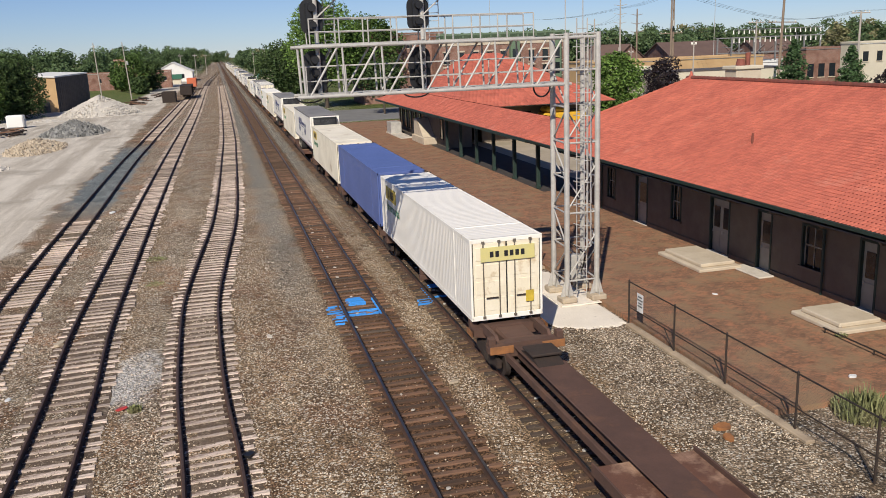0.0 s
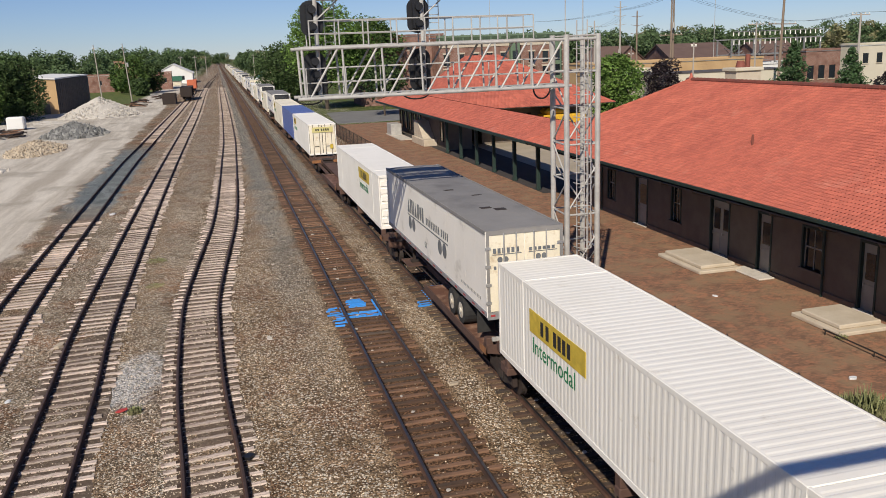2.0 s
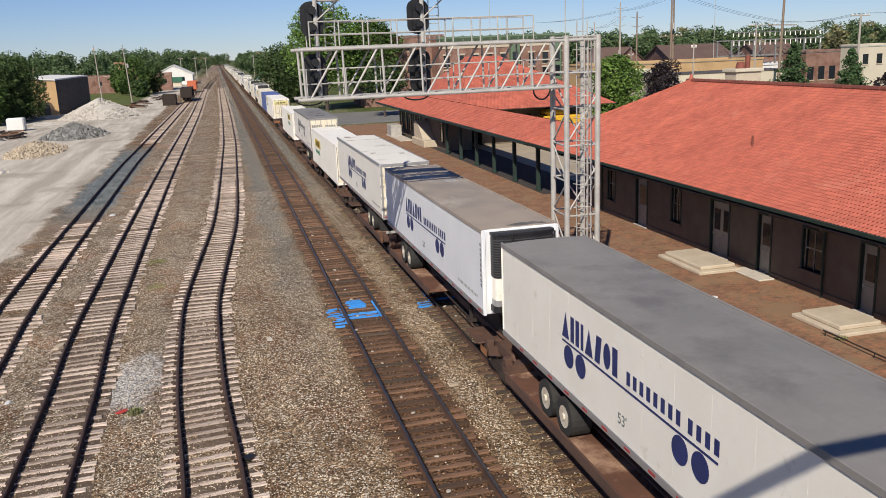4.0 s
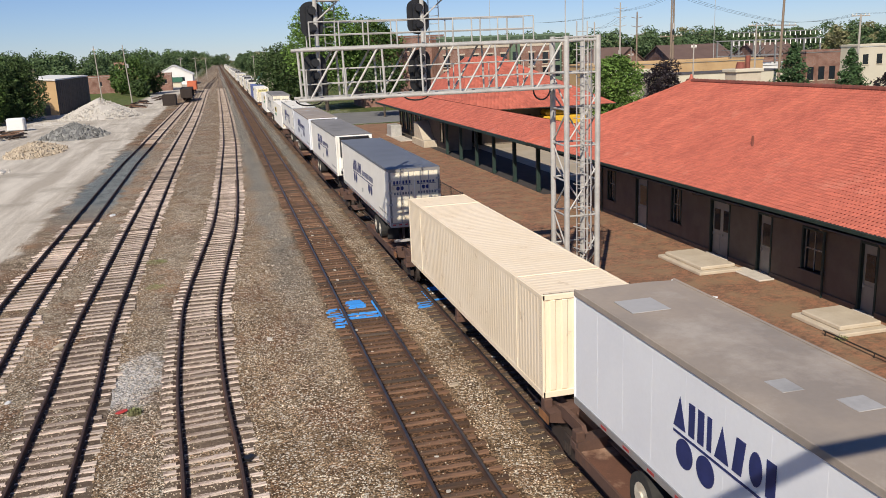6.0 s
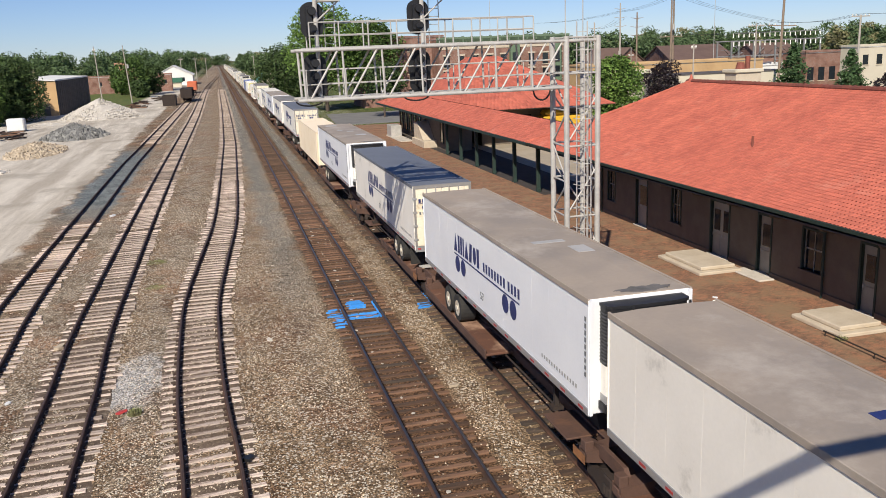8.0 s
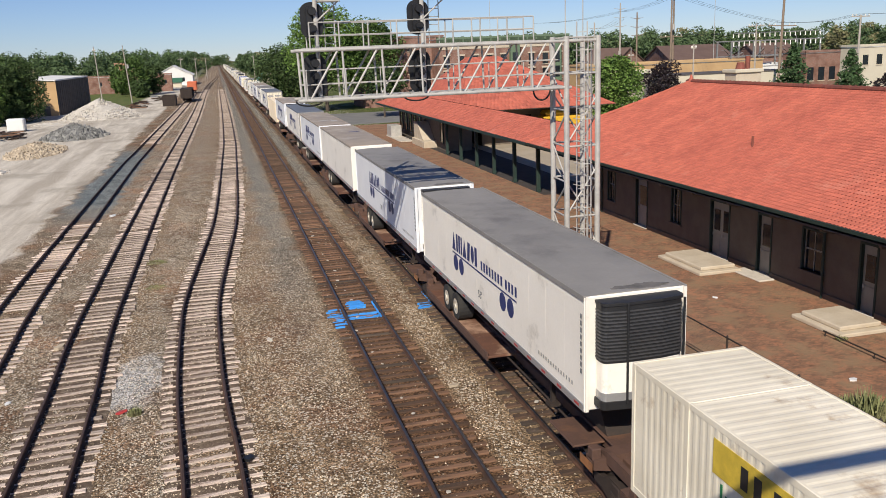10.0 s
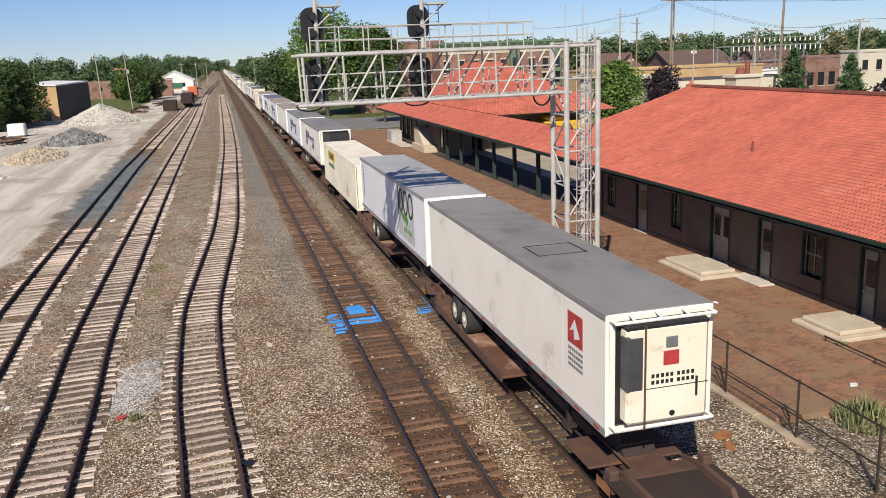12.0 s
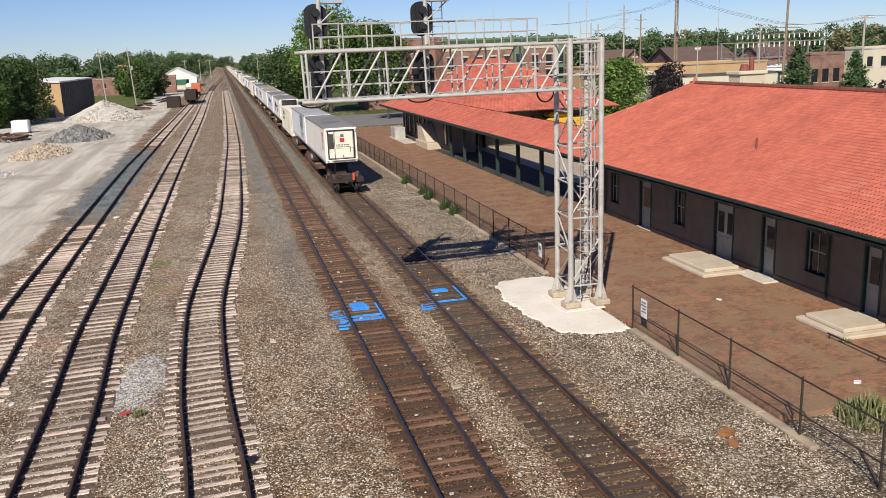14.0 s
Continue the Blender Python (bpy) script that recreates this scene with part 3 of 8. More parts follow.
def build_platform():
    g = Geo()
    g.box(14.75, WALL_X - 0.003, 19.4, 128, -0.5, -0.02)
    g.box(WALL_X - 0.003, 26.5, 53.3, 128, -0.5, -0.02)
    # Dark sheet paints the canopy's deep shade onto the floor beneath it.
    single("canopy_floor", Geo().box(22.42, 26.9, 57.0, 118, -0.3, -0.012), mat("shaded_canopy_floor", (0.055, 0.045, 0.04), 0.9, 0, (0.04, 0.034, 0.03), 1.0, 15, 0.3), "floor under the canopy with its shade painted dark", "floor", kind="structure")
    single("platform", g, PAVER, "worn reddish brown brick station platform", "platform", kind="structure")
    k = Geo()
    for y0, y1 in ((17.6, 28.2), (37.3, 60), (60, 95)):
        y = y0
        while y < y1:
            k.chamfer(14.42, 14.72, y, min(y + 2.38, y1), -0.5, -0.1 if y < 30 else -0.08, 0.03)
            y += 2.4
    single("kerb", k, KERB_TAN, "pale concrete kerb along the platform edge", "kerb", kind="structure")


def build_tiles(parent, eave_a, eave_b, top_a, top_b, rows, w, part_range=None, flare=0.0):
    """Rows of barrel tiles on a slope between an eave line and a top line."""
    ea, eb, ta, tb = (Vector(p) for p in (eave_a, eave_b, top_a, top_b))
    slope = ((ta + tb) / 2 - (ea + eb) / 2)
    nrm = (eb - ea).cross(slope).normalized()
    if nrm.z < 0:
        nrm = -nrm
    g = Geo()
    singles = []
    for r in range(rows):
        f0, f1 = r / rows, min(1.0, (r + 1.12) / rows)

        def at(f, u):
            a, c = ea.lerp(ta, f), eb.lerp(tb, f)
            p = a.lerp(c, u)
            return p - nrm * (flare * 4 * f * (1 - f))
        length = (eb.lerp(tb, f0) - ea.lerp(ta, f0)).length
        n = max(1, int(length / w))
        for i in range(n):
            u0, u1 = i / n, (i + 1) / n
            vs = []
            for f, lift in ((f0, 0.013), (f1, 0.0)):
                for k in range(5):
                    q = k / 4
                    vs.append(at(f, u0 + (u1 - u0) * q) + nrm * (lift + 0.036 * math.sin(math.pi * q)))
            for k in range(5):
                q = k / 4
                vs.append(at(f0, u0 + (u1 - u0) * q) + nrm * (-0.01))
            fs = [(k, k + 1, 6 + k, 5 + k) for k in range(4)] + [(10 + k, 11 + k, k + 1, k) for k in range(4)]
            mid = at(f0, (u0 + u1) / 2)
            if part_range and part_range(mid) and len(singles) < 300:
                singles.append((mid, vs, fs))
            else:
                g.add(vs, fs)
    o = part("roof_tiles", g, TILE_RED, parent)
    o["kind"] = "stuff"
    for mid, vs, fs in singles:
        s = Geo().add([v - mid for v in vs], fs)
        ob = part("roof_tile", s, TILE_PART, parent)
        ob.location = mid
    return g


def opening_parts(parent, y, w, z0, z1, kind):
    """A door or window set back in the station wall that faces the tracks."""
    x = WALL_X
    d = part("door" if "door" in kind else "window", Geo().box(x + 0.13, x + 0.17, y - w / 2 + 0.05, y + w / 2 - 0.05, z0, z1 - 0.04),
             DOOR_PAINT if "door" in kind else PANE, parent, "grey panelled door with glazed upper half" if "door" in kind else "tall sash window")
    fr = Geo()
    for a, c in ((y - w / 2, y - w / 2 + 0.1), (y + w / 2 - 0.1, y + w / 2)):
        fr.chamfer(x - 0.035, x + 0.14, a, c, z0, z1, 0.012)
    fr.chamfer(x - 0.035, x + 0.14, y - w / 2 + 0.1, y + w / 2 - 0.1, z1 - 0.1, z1, 0.012)
    part("frame", fr, TRIM_GREEN, d, "dark green frame")
    if "door" in kind:
        leaves = 2 if kind == "double_door" else 1
        lw = (w - 0.2) / leaves
        for i in range(leaves):
            c = y - w / 2 + 0.1 + lw * (i + 0.5)
            part("pane", Geo().box(x + 0.10, x + 0.126, c - lw * 0.30, c + lw * 0.30, z0 + 1.25, z1 - 0.5), PANE, d)
            part("panel", Geo().chamfer(x + 0.105, x + 0.128, c - lw * 0.34, c + lw * 0.34, z0 + 0.2, z0 + 1.05, 0.015), DOOR_PAINT, d)
            part("handle", Geo().box(x + 0.07, x + 0.126, c + lw * 0.36, c + lw * 0.42, z0 + 0.95, z0 + 1.1), GALV, d)
        part("sill", Geo().chamfer(x - 0.14, x + 0.12, y - w / 2 - 0.05, y + w / 2 + 0.05, -0.015, 0.05, 0.015), CONCRETE, d)
    else:
        m = Geo().box(x + 0.10, x + 0.135, y - w / 2 + 0.1, y + w / 2 - 0.1, (z0 + z1) / 2 - 0.03, (z0 + z1) / 2 + 0.03)
        m.box(x + 0.10, x + 0.135, y - 0.018, y + 0.018, z0, z1 - 0.1)
        for a in (y - w / 2 + 0.1, y + w / 2 - 0.15):
            m.box(x + 0.10, x + 0.135, a, a + 0.05, z0, z1 - 0.1)
        part("sash", m, DOOR_PAINT, d)
        part("sill", Geo().chamfer(x - 0.1, x + 0.13, y - w / 2 - 0.08, y + w / 2 + 0.08, z0 - 0.1, z0, 0.015), WALL_BROWN, d)


OPENINGS = [(48.1, 1.15, 0.92, 2.98, "window"), (44.1, 1.5, 0.03, 2.93, "door"), (40.2, 1.1, 0.95, 2.92, "window"), (36.0, 1.75, 0.05, 2.86, "double_door"),
            (32.4, 1.1, 0.05, 2.83, "door"), (29.15, 1.4, 0.92, 2.78, "window"), (25.95, 1.0, 0.03, 2.84, "door"), (21.5, 1.4, 0.92, 2.78, "window"), (17.5, 1.1, 0.03, 2.84, "door")]


def build_station():
    t = thing("station_building", pose(0, 0, 0), "long brown railway station with red clay tile hip roof", "station")
    g = Geo()
    ops = sorted(OPENINGS, key=lambda o: o[0])
    y = ROOF_Y0 + 1.5
    for c, w, z0, z1, k in ops:
        g.box(WALL_X, WALL_X + 0.35, y, c - w / 2, -0.4, 4.6)
        if z0 > 0.2:
            g.box(WALL_X, WALL_X + 0.35, c - w / 2, c + w / 2, -0.4, z0)
        g.box(WALL_X, WALL_X + 0.35, c - w / 2, c + w / 2, z1, 4.6)
        y = c + w / 2
    g.box(WALL_X, WALL_X + 0.35, y, 53.0, -0.4, 4.6)
    g.box(WALL_X + 0.35, 36.0, 52.65, 53.0, -0.4, 4.6)
    g.box(WALL_X + 0.35, 36.0, ROOF_Y0 + 1.5, ROOF_Y0 + 1.85, -0.4, 4.6)
    g.box(36.0, 36.35, ROOF_Y0 + 1.5, 53.0, -0.4, 4.6)
    part("wall", g, WALL_BROWN, t)
    plinth = Geo()
    y = ROOF_Y0 + 1.5
    for c, w, z0, z1, k in [o for o in ops if "door" in o[4]] + [(53.2, 0.4, 0, 0, "")]:
        plinth.chamfer(WALL_X - 0.06, WALL_X - 0.002, y, c - w / 2, -0.02, 0.22, 0.02)
        y = c + w / 2
    part("plinth", plinth, WALL_BROWN, t)
    for o in OPENINGS:
        opening_parts(t, *o)
    run = RIDGE_X - EAVE_X
    back_x = RIDGE_X + run
    far_y = RIDGE_Y + run
    deck = Geo()
    deck.add([(EAVE_X, ROOF_Y0, EAVE_Z - 0.12), (EAVE_X, far_y, EAVE_Z - 0.12), (RIDGE_X, RIDGE_Y, RIDGE_Z - 0.45), (RIDGE_X, ROOF_Y0, RIDGE_Z - 0.45),
              (back_x, ROOF_Y0, EAVE_Z - 0.12), (back_x, far_y, EAVE_Z - 0.12)], [(0, 1, 2, 3), (3, 2, 5, 4), (1, 5, 2), (0, 3, 4), (0, 4, 5, 1)])
    part("roof_deck", deck, SOFFIT, t)
    build_tiles(t, (EAVE_X, ROOF_Y0, EAVE_Z), (EAVE_X, far_y, EAVE_Z), (RIDGE_X, ROOF_Y0, RIDGE_Z), (RIDGE_X, RIDGE_Y, RIDGE_Z), 42, 0.20,
                lambda p: 24 < p.y < 31 and p.x < 23.5, 0.12)
    build_tiles(t, (EAVE_X, far_y, EAVE_Z), (back_x, far_y, EAVE_Z), (RIDGE_X, RIDGE_Y, RIDGE_Z), (RIDGE_X, RIDGE_Y, RIDGE_Z), 42, 0.20, None, 0.12)
    build_tiles(t, (back_x, ROOF_Y0, EAVE_Z), (back_x, far_y, EAVE_Z), (RIDGE_X, ROOF_Y0, RIDGE_Z), (RIDGE_X, RIDGE_Y, RIDGE_Z), 20, 0.5)
    ridge = Geo()
    y = ROOF_Y0
    while y < RIDGE_Y:
        ridge.tube((RIDGE_X, y, RIDGE_Z + 0.04), (RIDGE_X, y + 0.47, RIDGE_Z + 0.02), 0.15, 8, 0.12)
        y += 0.4
    part("ridge_tiles", ridge, TILE_DARK, t)
    hip = Geo()
    a, c = Vector((RIDGE_X, RIDGE_Y, RIDGE_Z + 0.02)), Vector((EAVE_X, far_y, EAVE_Z + 0.05))
    n = 34
    for i in range(n):
        p, q = c.lerp(a, i / n), c.lerp(a, (i + 1.15) / n)
        s1, s2 = 0.12 * 4 * (i / n) * (1 - i / n), 0.12 * 4 * ((i + 1) / n) * (1 - (i + 1) / n)
        hip.tube(p - Vector((0, 0, s1)), q - Vector((0, 0, s2)), 0.13, 7, 0.1)
    part("hip_tiles", hip, TILE_RED, t)
    fin = Geo().tube((RIDGE_X, RIDGE_Y, RIDGE_Z - 0.1), (RIDGE_X, RIDGE_Y, RIDGE_Z + 0.45), 0.22, 8, 0.05)
    part("finial", fin, TILE_RED, t)
    gut = Geo()
    gut.prism([(EAVE_X - 0.13, EAVE_Z + 0.02), (EAVE_X - 0.11, EAVE_Z - 0.12), (EAVE_X + 0.02, EAVE_Z - 0.16), (EAVE_X + 0.14, EAVE_Z - 0.12), (EAVE_X + 0.14, EAVE_Z + 0.0)], "y", ROOF_Y0, far_y)
    part("gutter", gut, TRIM_GREEN, t, "dark green eaves gutter")
    fas = Geo().box(EAVE_X + 0.05, WALL_X, ROOF_Y0, 53, EAVE_Z - 0.3, EAVE_Z - 0.25)
    part("soffit", fas, SOFFIT, t)
    for y in np.arange(11.2, 53, 3.05):
        br = Geo().prism([(WALL_X - 0.01, 3.5), (WALL_X - 0.01, 2.95), (WALL_X - 0.12, 2.95), (EAVE_X + 0.35, 3.36), (EAVE_X + 0.25, 3.5)], "y", y - 0.06, y + 0.06)
        part("eave_bracket", br, WALL_BROWN, t)
    for y in (28.35, 49.3, 13.2):
        dp = Geo().tube((WALL_X - 0.09, y, -0.02), (WALL_X - 0.09, y, 2.95), 0.05, 8)
        dp.tube((WALL_X - 0.09, y, 2.95), (EAVE_X + 0.05, y, 3.7), 0.05, 8)
        part("downpipe", dp, TRIM_GREEN, t)
    for x, y in ((23.6, 35.5), (24.6, 23.5)):
        z = EAVE_Z + (x - EAVE_X) / run * (RIDGE_Z - EAVE_Z)
        part("vent_pipe", Geo().tube((x + 1.2, y, z + 0.2), (x + 1.2, y, z + 1.0), 0.06, 8), TILE_DARK, t)


def build_hatch(y, w, name_y):
    t = thing("areaway_hatch", pose(21.8, y, -0.02), "pale concrete slab hatch raised on the brick platform", "hatch", "hatches on the platform")
    part("base", Geo().chamfer(-1.1, 1.1, -w / 2, w / 2, 0, 0.16, 0.03), LIMESTONE, t)
    part("lid", Geo().chamfer(-0.85, 0.95, -w / 2 + 0.3, w / 2 - 0.25, 0.16, 0.34, 0.04), LIMESTONE, t)


build_platform()
build_station()
build_hatch(35.1, 3.9, 0)
build_hatch(25.3, 2.7, 0)
single("doorstep", Geo().chamfer(22.55, 23.35, 31.3, 33.6, -0.03, 0.06, 0.03), CONCRETE, "low concrete doorstep at the station wall", "step")


# ---------- signal bridge ----------
def build_pad():
    g = Geo()
    outline = [(11.15, 33.6), (11.4, 30.5), (11.75, 28.6), (13.1, 28.05), (14.74, 28.2), (14.74, 37.0), (13.4, 37.15), (12.1, 37.1), (11.45, 36.3)]
    ring, rng = [], random.Random(8)
    for (ax, ay), (cx, cy) in zip(outline, outline[1:] + outline[:1]):
        steps = max(2, int(math.hypot(cx - ax, cy - ay) / 0.09))
        for i in range(steps):
            f = i / steps
            loose = 0.0 if ax > 14.7 and cx > 14.7 else 0.13
            px, py = ax + (cx - ax) * f, ay + (cy - ay) * f
            wave = loose * 2.2 * noise.noise(Vector((px * 1.3, py * 1.3, 2)))
            ring.append((px + wave + rng.gauss(0, loose * 0.35), py + wave + rng.gauss(0, loose * 0.35)))
    rim = [(13.0 + (a - 13.0) * 0.90, 32.8 + (b - 32.8) * 0.93) for a, b in ring]
    n = len(ring)
    g.v = [(a, b, -0.25) for a, b in ring] + [(a, b, -0.165) for a, b in rim] + [(13.2, 32.6, -0.09)]
    g.f = [(i, (i + 1) % n, n + (i + 1) % n, n + i) for i in range(n)] + [(n + i, n + (i + 1) % n, 2 * n) for i in range(n)]
    g.box(12.95, 15.2, 31.0, 33.75, -0.12, -0.068)
    single("concrete_pad", g, PAD_WHITE, "pale concrete pad under the signal mast", "concrete pad", kind="structure")


def build_signal():
    t = thing("signal_gantry", pose(0, 0, -0.07), "grey galvanised cantilever railway signal gantry with cat ladder", "signal gantry")
    legs = [(13.4, 31.5), (14.75, 31.5), (13.5, 33.2), (14.85, 33.2)]
    for x, y in legs:
        leg = part("mast_leg", Geo().tube((x, y, 0.3), (x, y, 11.05), 0.115, 12), GALV, t, smooth=False)
        base = Geo().chamfer(x - 0.34, x + 0.34, y - 0.34, y + 0.34, 0, 0.25, 0.05)
        part("footing", base, FOOTING, leg, "square concrete footing")
        gus = Geo()
        for a in (0, 90):
            m = pose(x, y, 0.25, 0, 0, a)
            gus.add([m @ Vector(p) for p in ((-0.3, -0.012, 0), (0.3, -0.012, 0), (0.12, -0.012, 0.65), (-0.12, -0.012, 0.65), (-0.3, 0.012, 0), (0.3, 0.012, 0), (0.12, 0.012, 0.65), (-0.12, 0.012, 0.65))],
                    [(0, 1, 2, 3), (7, 6, 5, 4), (0, 4, 5, 1), (1, 5, 6, 2), (2, 6, 7, 3), (3, 7, 4, 0)])
        part("gusset", gus, GALV, leg)
    zs = [0.9, 2.35, 3.8, 5.25, 6.7, 8.15, 9.6]
    for i, z in enumerate(zs):
        for a, c in ((0, 2), (0, 1), (1, 3), (2, 3)):
            if (a, c) == (0, 1) and i % 2:
                continue
            part("strut", Geo().tube((*legs[a], z), (*legs[c], z), 0.04, 8), GALV, t)
        if i < len(zs) - 1:
            for a, c in ((0, 2), (1, 3)):
                s = (a, c) if i % 2 else (c, a)
                part("diagonal", Geo().tube((*legs[s[0]], z + 0.05), (*legs[s[1]], zs[i + 1] - 0.05), 0.035, 8), GALV, t)
            if i % 2 == 0:
                part("diagonal", Geo().tube((*legs[0], z + 0.1), (*legs[1], zs[i + 1] + 0.6), 0.035, 8), GALV, t)
                part("diagonal", Geo().tube((*legs[3], z + 0.1), (*legs[2], zs[i + 1] + 0.6), 0.035, 8), GALV, t)
    # cantilever truss
    x0, x1, ya, yb, za, zb = 2.95, 14.85, 31.5, 33.2, 9.07, 10.87
    for y in (ya, yb):
        for z in (za, zb):
            part("chord", Geo().tube((x0 - 0.15, y, z), (x1 if z == zb else 13.6, y, z), 0.065, 10), GALV, t)
    xs = [3.05 + i * 1.478 for i in range(8)]
    for y in (ya, yb):
        for i, x in enumerate(xs):
            part("post", Geo().tube((x + 0.05, y, za), (x, y, zb), 0.04 if i else 0.05, 8), GALV, t)
            if i < 7:
                part("diagonal", Geo().tube((x + 0.2, y, za), (xs[i + 1] - 0.15, y, zb), 0.04, 8), GALV, t)
    for i, x in enumerate(xs):
        part("cross_brace", Geo().tube((x, ya, zb), (x, yb, zb), 0.03, 6).tube((x, ya, za), (x, yb, za), 0.03, 6), GALV, t)
        if i < 7:
            part("cross_brace", Geo().tube((x, ya, za), (xs[i + 1], yb, za), 0.025, 6), GALV, t)
    walk_g = Geo()
    for k in range(18):
        walk_g.box(3.0, 13.4, 31.9 + k * 0.052, 31.93 + k * 0.052, za + 0.04, za + 0.075)
    for x in np.arange(3.1, 13.4, 0.5):
        walk_g.box(x, x + 0.02, 31.9, 32.8, za + 0.045, za + 0.07)
    part("walkway", walk_g, GALV, t, "open steel grating walkway")
    for y in (31.95, 32.8):
        r = Geo()
        for z in (za + 0.55, za + 1.08):
            r.tube((3.0, y, z), (13.3, y, z), 0.022, 6)
        for x in np.arange(3.2, 13.3, 1.478):
            r.tube((x, y, za), (x, y, za + 1.08), 0.022, 6)
        part("handrail", r, GALV, t)
    up = Geo()
    for y, xe in ((32.0, 12.2), (33.15, 12.2)):
        for z in (11.4, 11.87):
            up.tube((3.4, y, z), (xe, y, z), 0.024, 6)
        for x in np.arange(3.42, 12.3, 1.1):
            up.tube((x, y, zb), (x, y, 11.87), 0.028, 6)
    part("upper_handrail", up, GALV, t)
    deck = Geo()
    for k in range(16):
        deck.box(3.2, 12.3, 32.05 + k * 0.07, 32.09 + k * 0.07, zb + 0.06, zb + 0.1)
    part("upper_walkway", deck, GALV, t)
    # signal heads, seen from behind
    for x in (3.75, 7.85):
        p = part("signal_post", Geo().tube((x, 32.55, za - 0.05), (x, 32.55, 14.3), 0.085, 10), GALV, t)
        for zc, h in ((11.98, 1.32), (9.92, 1.65)):
            ring = []
            for i in range(28):
                a = 2 * math.pi * i / 28
                ring.append((x - 0.13 + 0.43 * math.cos(a), zc + math.copysign(abs(math.sin(a)) ** 0.75, math.sin(a)) * 0.42 + (h / 2 - 0.42) * (1 if math.sin(a) >= 0 else -1)))
            plate = part("backplate", Geo().prism(ring, "y", 32.7, 32.73), SIGNAL_BLACK, p, "rounded black signal backplate")
            for k in ((-1, 1) if h < 1.5 else (-1, 0, 1)):
                zz = zc + k * (0.32 if h < 1.5 else 0.48)
                hd = Geo().tube((x - 0.13, 32.69, zz), (x - 0.13, 32.35, zz), 0.19, 12, 0.15)
                part("lamp_housing", hd, SIGNAL_BLACK, plate)
                part("visor", Geo().tube((x - 0.13, 32.74, zz), (x - 0.13, 33.1, zz), 0.16, 10, None, False), SIGNAL_BLACK, plate)
            part("case", Geo().chamfer(x - 0.36, x - 0.1, 32.5, 32.69, zc - 0.5, zc + 0.5, 0.04), SIGNAL_BLACK, plate)
        pl = Geo()
        pl.box(x + 0.1, x + 0.9, 32.2, 32.9, 12.62, 12.68)
        for a, c in ((0.1, 32.2), (0.9, 32.2), (0.9, 32.9)):
            pl.tube((x + a, c, 12.65), (x + a, c, 13.7), 0.02, 6)
        pl.tube((x + 0.1, 32.2, 13.2), (x + 0.9, 32.2, 13.2), 0.02, 6).tube((x + 0.1, 32.2, 13.7), (x + 0.9, 32.2, 13.7), 0.02, 6)
        pl.tube((x, 32.5, 11.9), (x + 0.85, 32.5, 12.62), 0.03, 6)
        part("service_platform", pl, GALV, p)
        ld = Geo()
        for xx in (x + 0.35, x + 0.75):
            ld.tube((xx, 32.9, zb), (xx, 32.9, 12.65), 0.018, 6)
        for z in np.arange(11.1, 12.6, 0.3):
            ld.tube((x + 0.35, 32.9, z), (x + 0.75, 32.9, z), 0.014, 6)
        part("ladder", ld, GALV, p)
        loop = Geo().path([(x - 0.5 + 0.5 * math.cos(a), 31.9, za - 0.02 + 0.2 * math.sin(a)) for a in np.linspace(math.pi, 2 * math.pi, 10)], 0.03)
        part("cable", loop, SIGNAL_BLACK, t)
    part("cable", Geo().path([(12.5 + 0.36 * math.cos(a), 31.9, za - 0.05 + 0.42 * math.sin(a)) for a in np.linspace(math.pi, 2 * math.pi, 12)], 0.035), SIGNAL_BLACK, t)
    # caged ladder inside the mast
    lad = Geo()
    for x in (13.95, 14.4):
        lad.tube((x, 31.75, 0.2), (x, 31.75, 11.6), 0.025, 6)
    for z in np.arange(0.4, 11.4, 0.3):
        lad.tube((13.95, 31.75, z), (14.4, 31.75, z), 0.014, 6)
    part("ladder", lad, GALV, t, "steel rung ladder inside the mast")
    cage = Geo()
    hoop = [(14.175 + 0.36 * math.cos(a), 31.78 - 0.62 * math.sin(a)) for a in np.linspace(0, math.pi, 9)]
    for z in np.arange(2.4, 11.2, 0.9):
        cage.path([(x, y, z) for x, y in hoop], 0.02, 6)
    for k in (1, 3, 4, 5, 7):
        cage.tube((*hoop[k], 2.4), (*hoop[k], 10.9), 0.016, 6)
    part("safety_cage", cage, GALV, t)
    top = Geo()
    for a, c in ((0, 1), (1, 3), (3, 2)):
        top.tube((*legs[a], 11.0), (*legs[c], 11.0), 0.03, 6)
    for x, y in ((14.5, 34.2), (14.95, 33.4)):
        top.tube((x, y, 10.2), (x, y, 12.6), 0.02, 6)
    part("top_rail", top, GALV, t)
    box = part("equipment_box", Geo().chamfer(13.85, 14.3, 32.1, 32.4, 0.75, 1.85, 0.03), GALV, t, "grey steel equipment box")
    part("door", Geo().chamfer(13.88, 14.27, 32.08, 32.1, 0.8, 1.8, 0.01), GALV, box)
    cb = Geo().path([(13.75, 33.0, 2.9), (13.9, 32.4, 2.4), (14.2, 32.0, 2.1), (14.4, 31.9, 1.9), (14.45, 32.2, 1.3), (14.1, 32.3, 0.4)], 0.035)
    part("cable", cb, SIGNAL_BLACK, t)


build_pad()
build_signal()


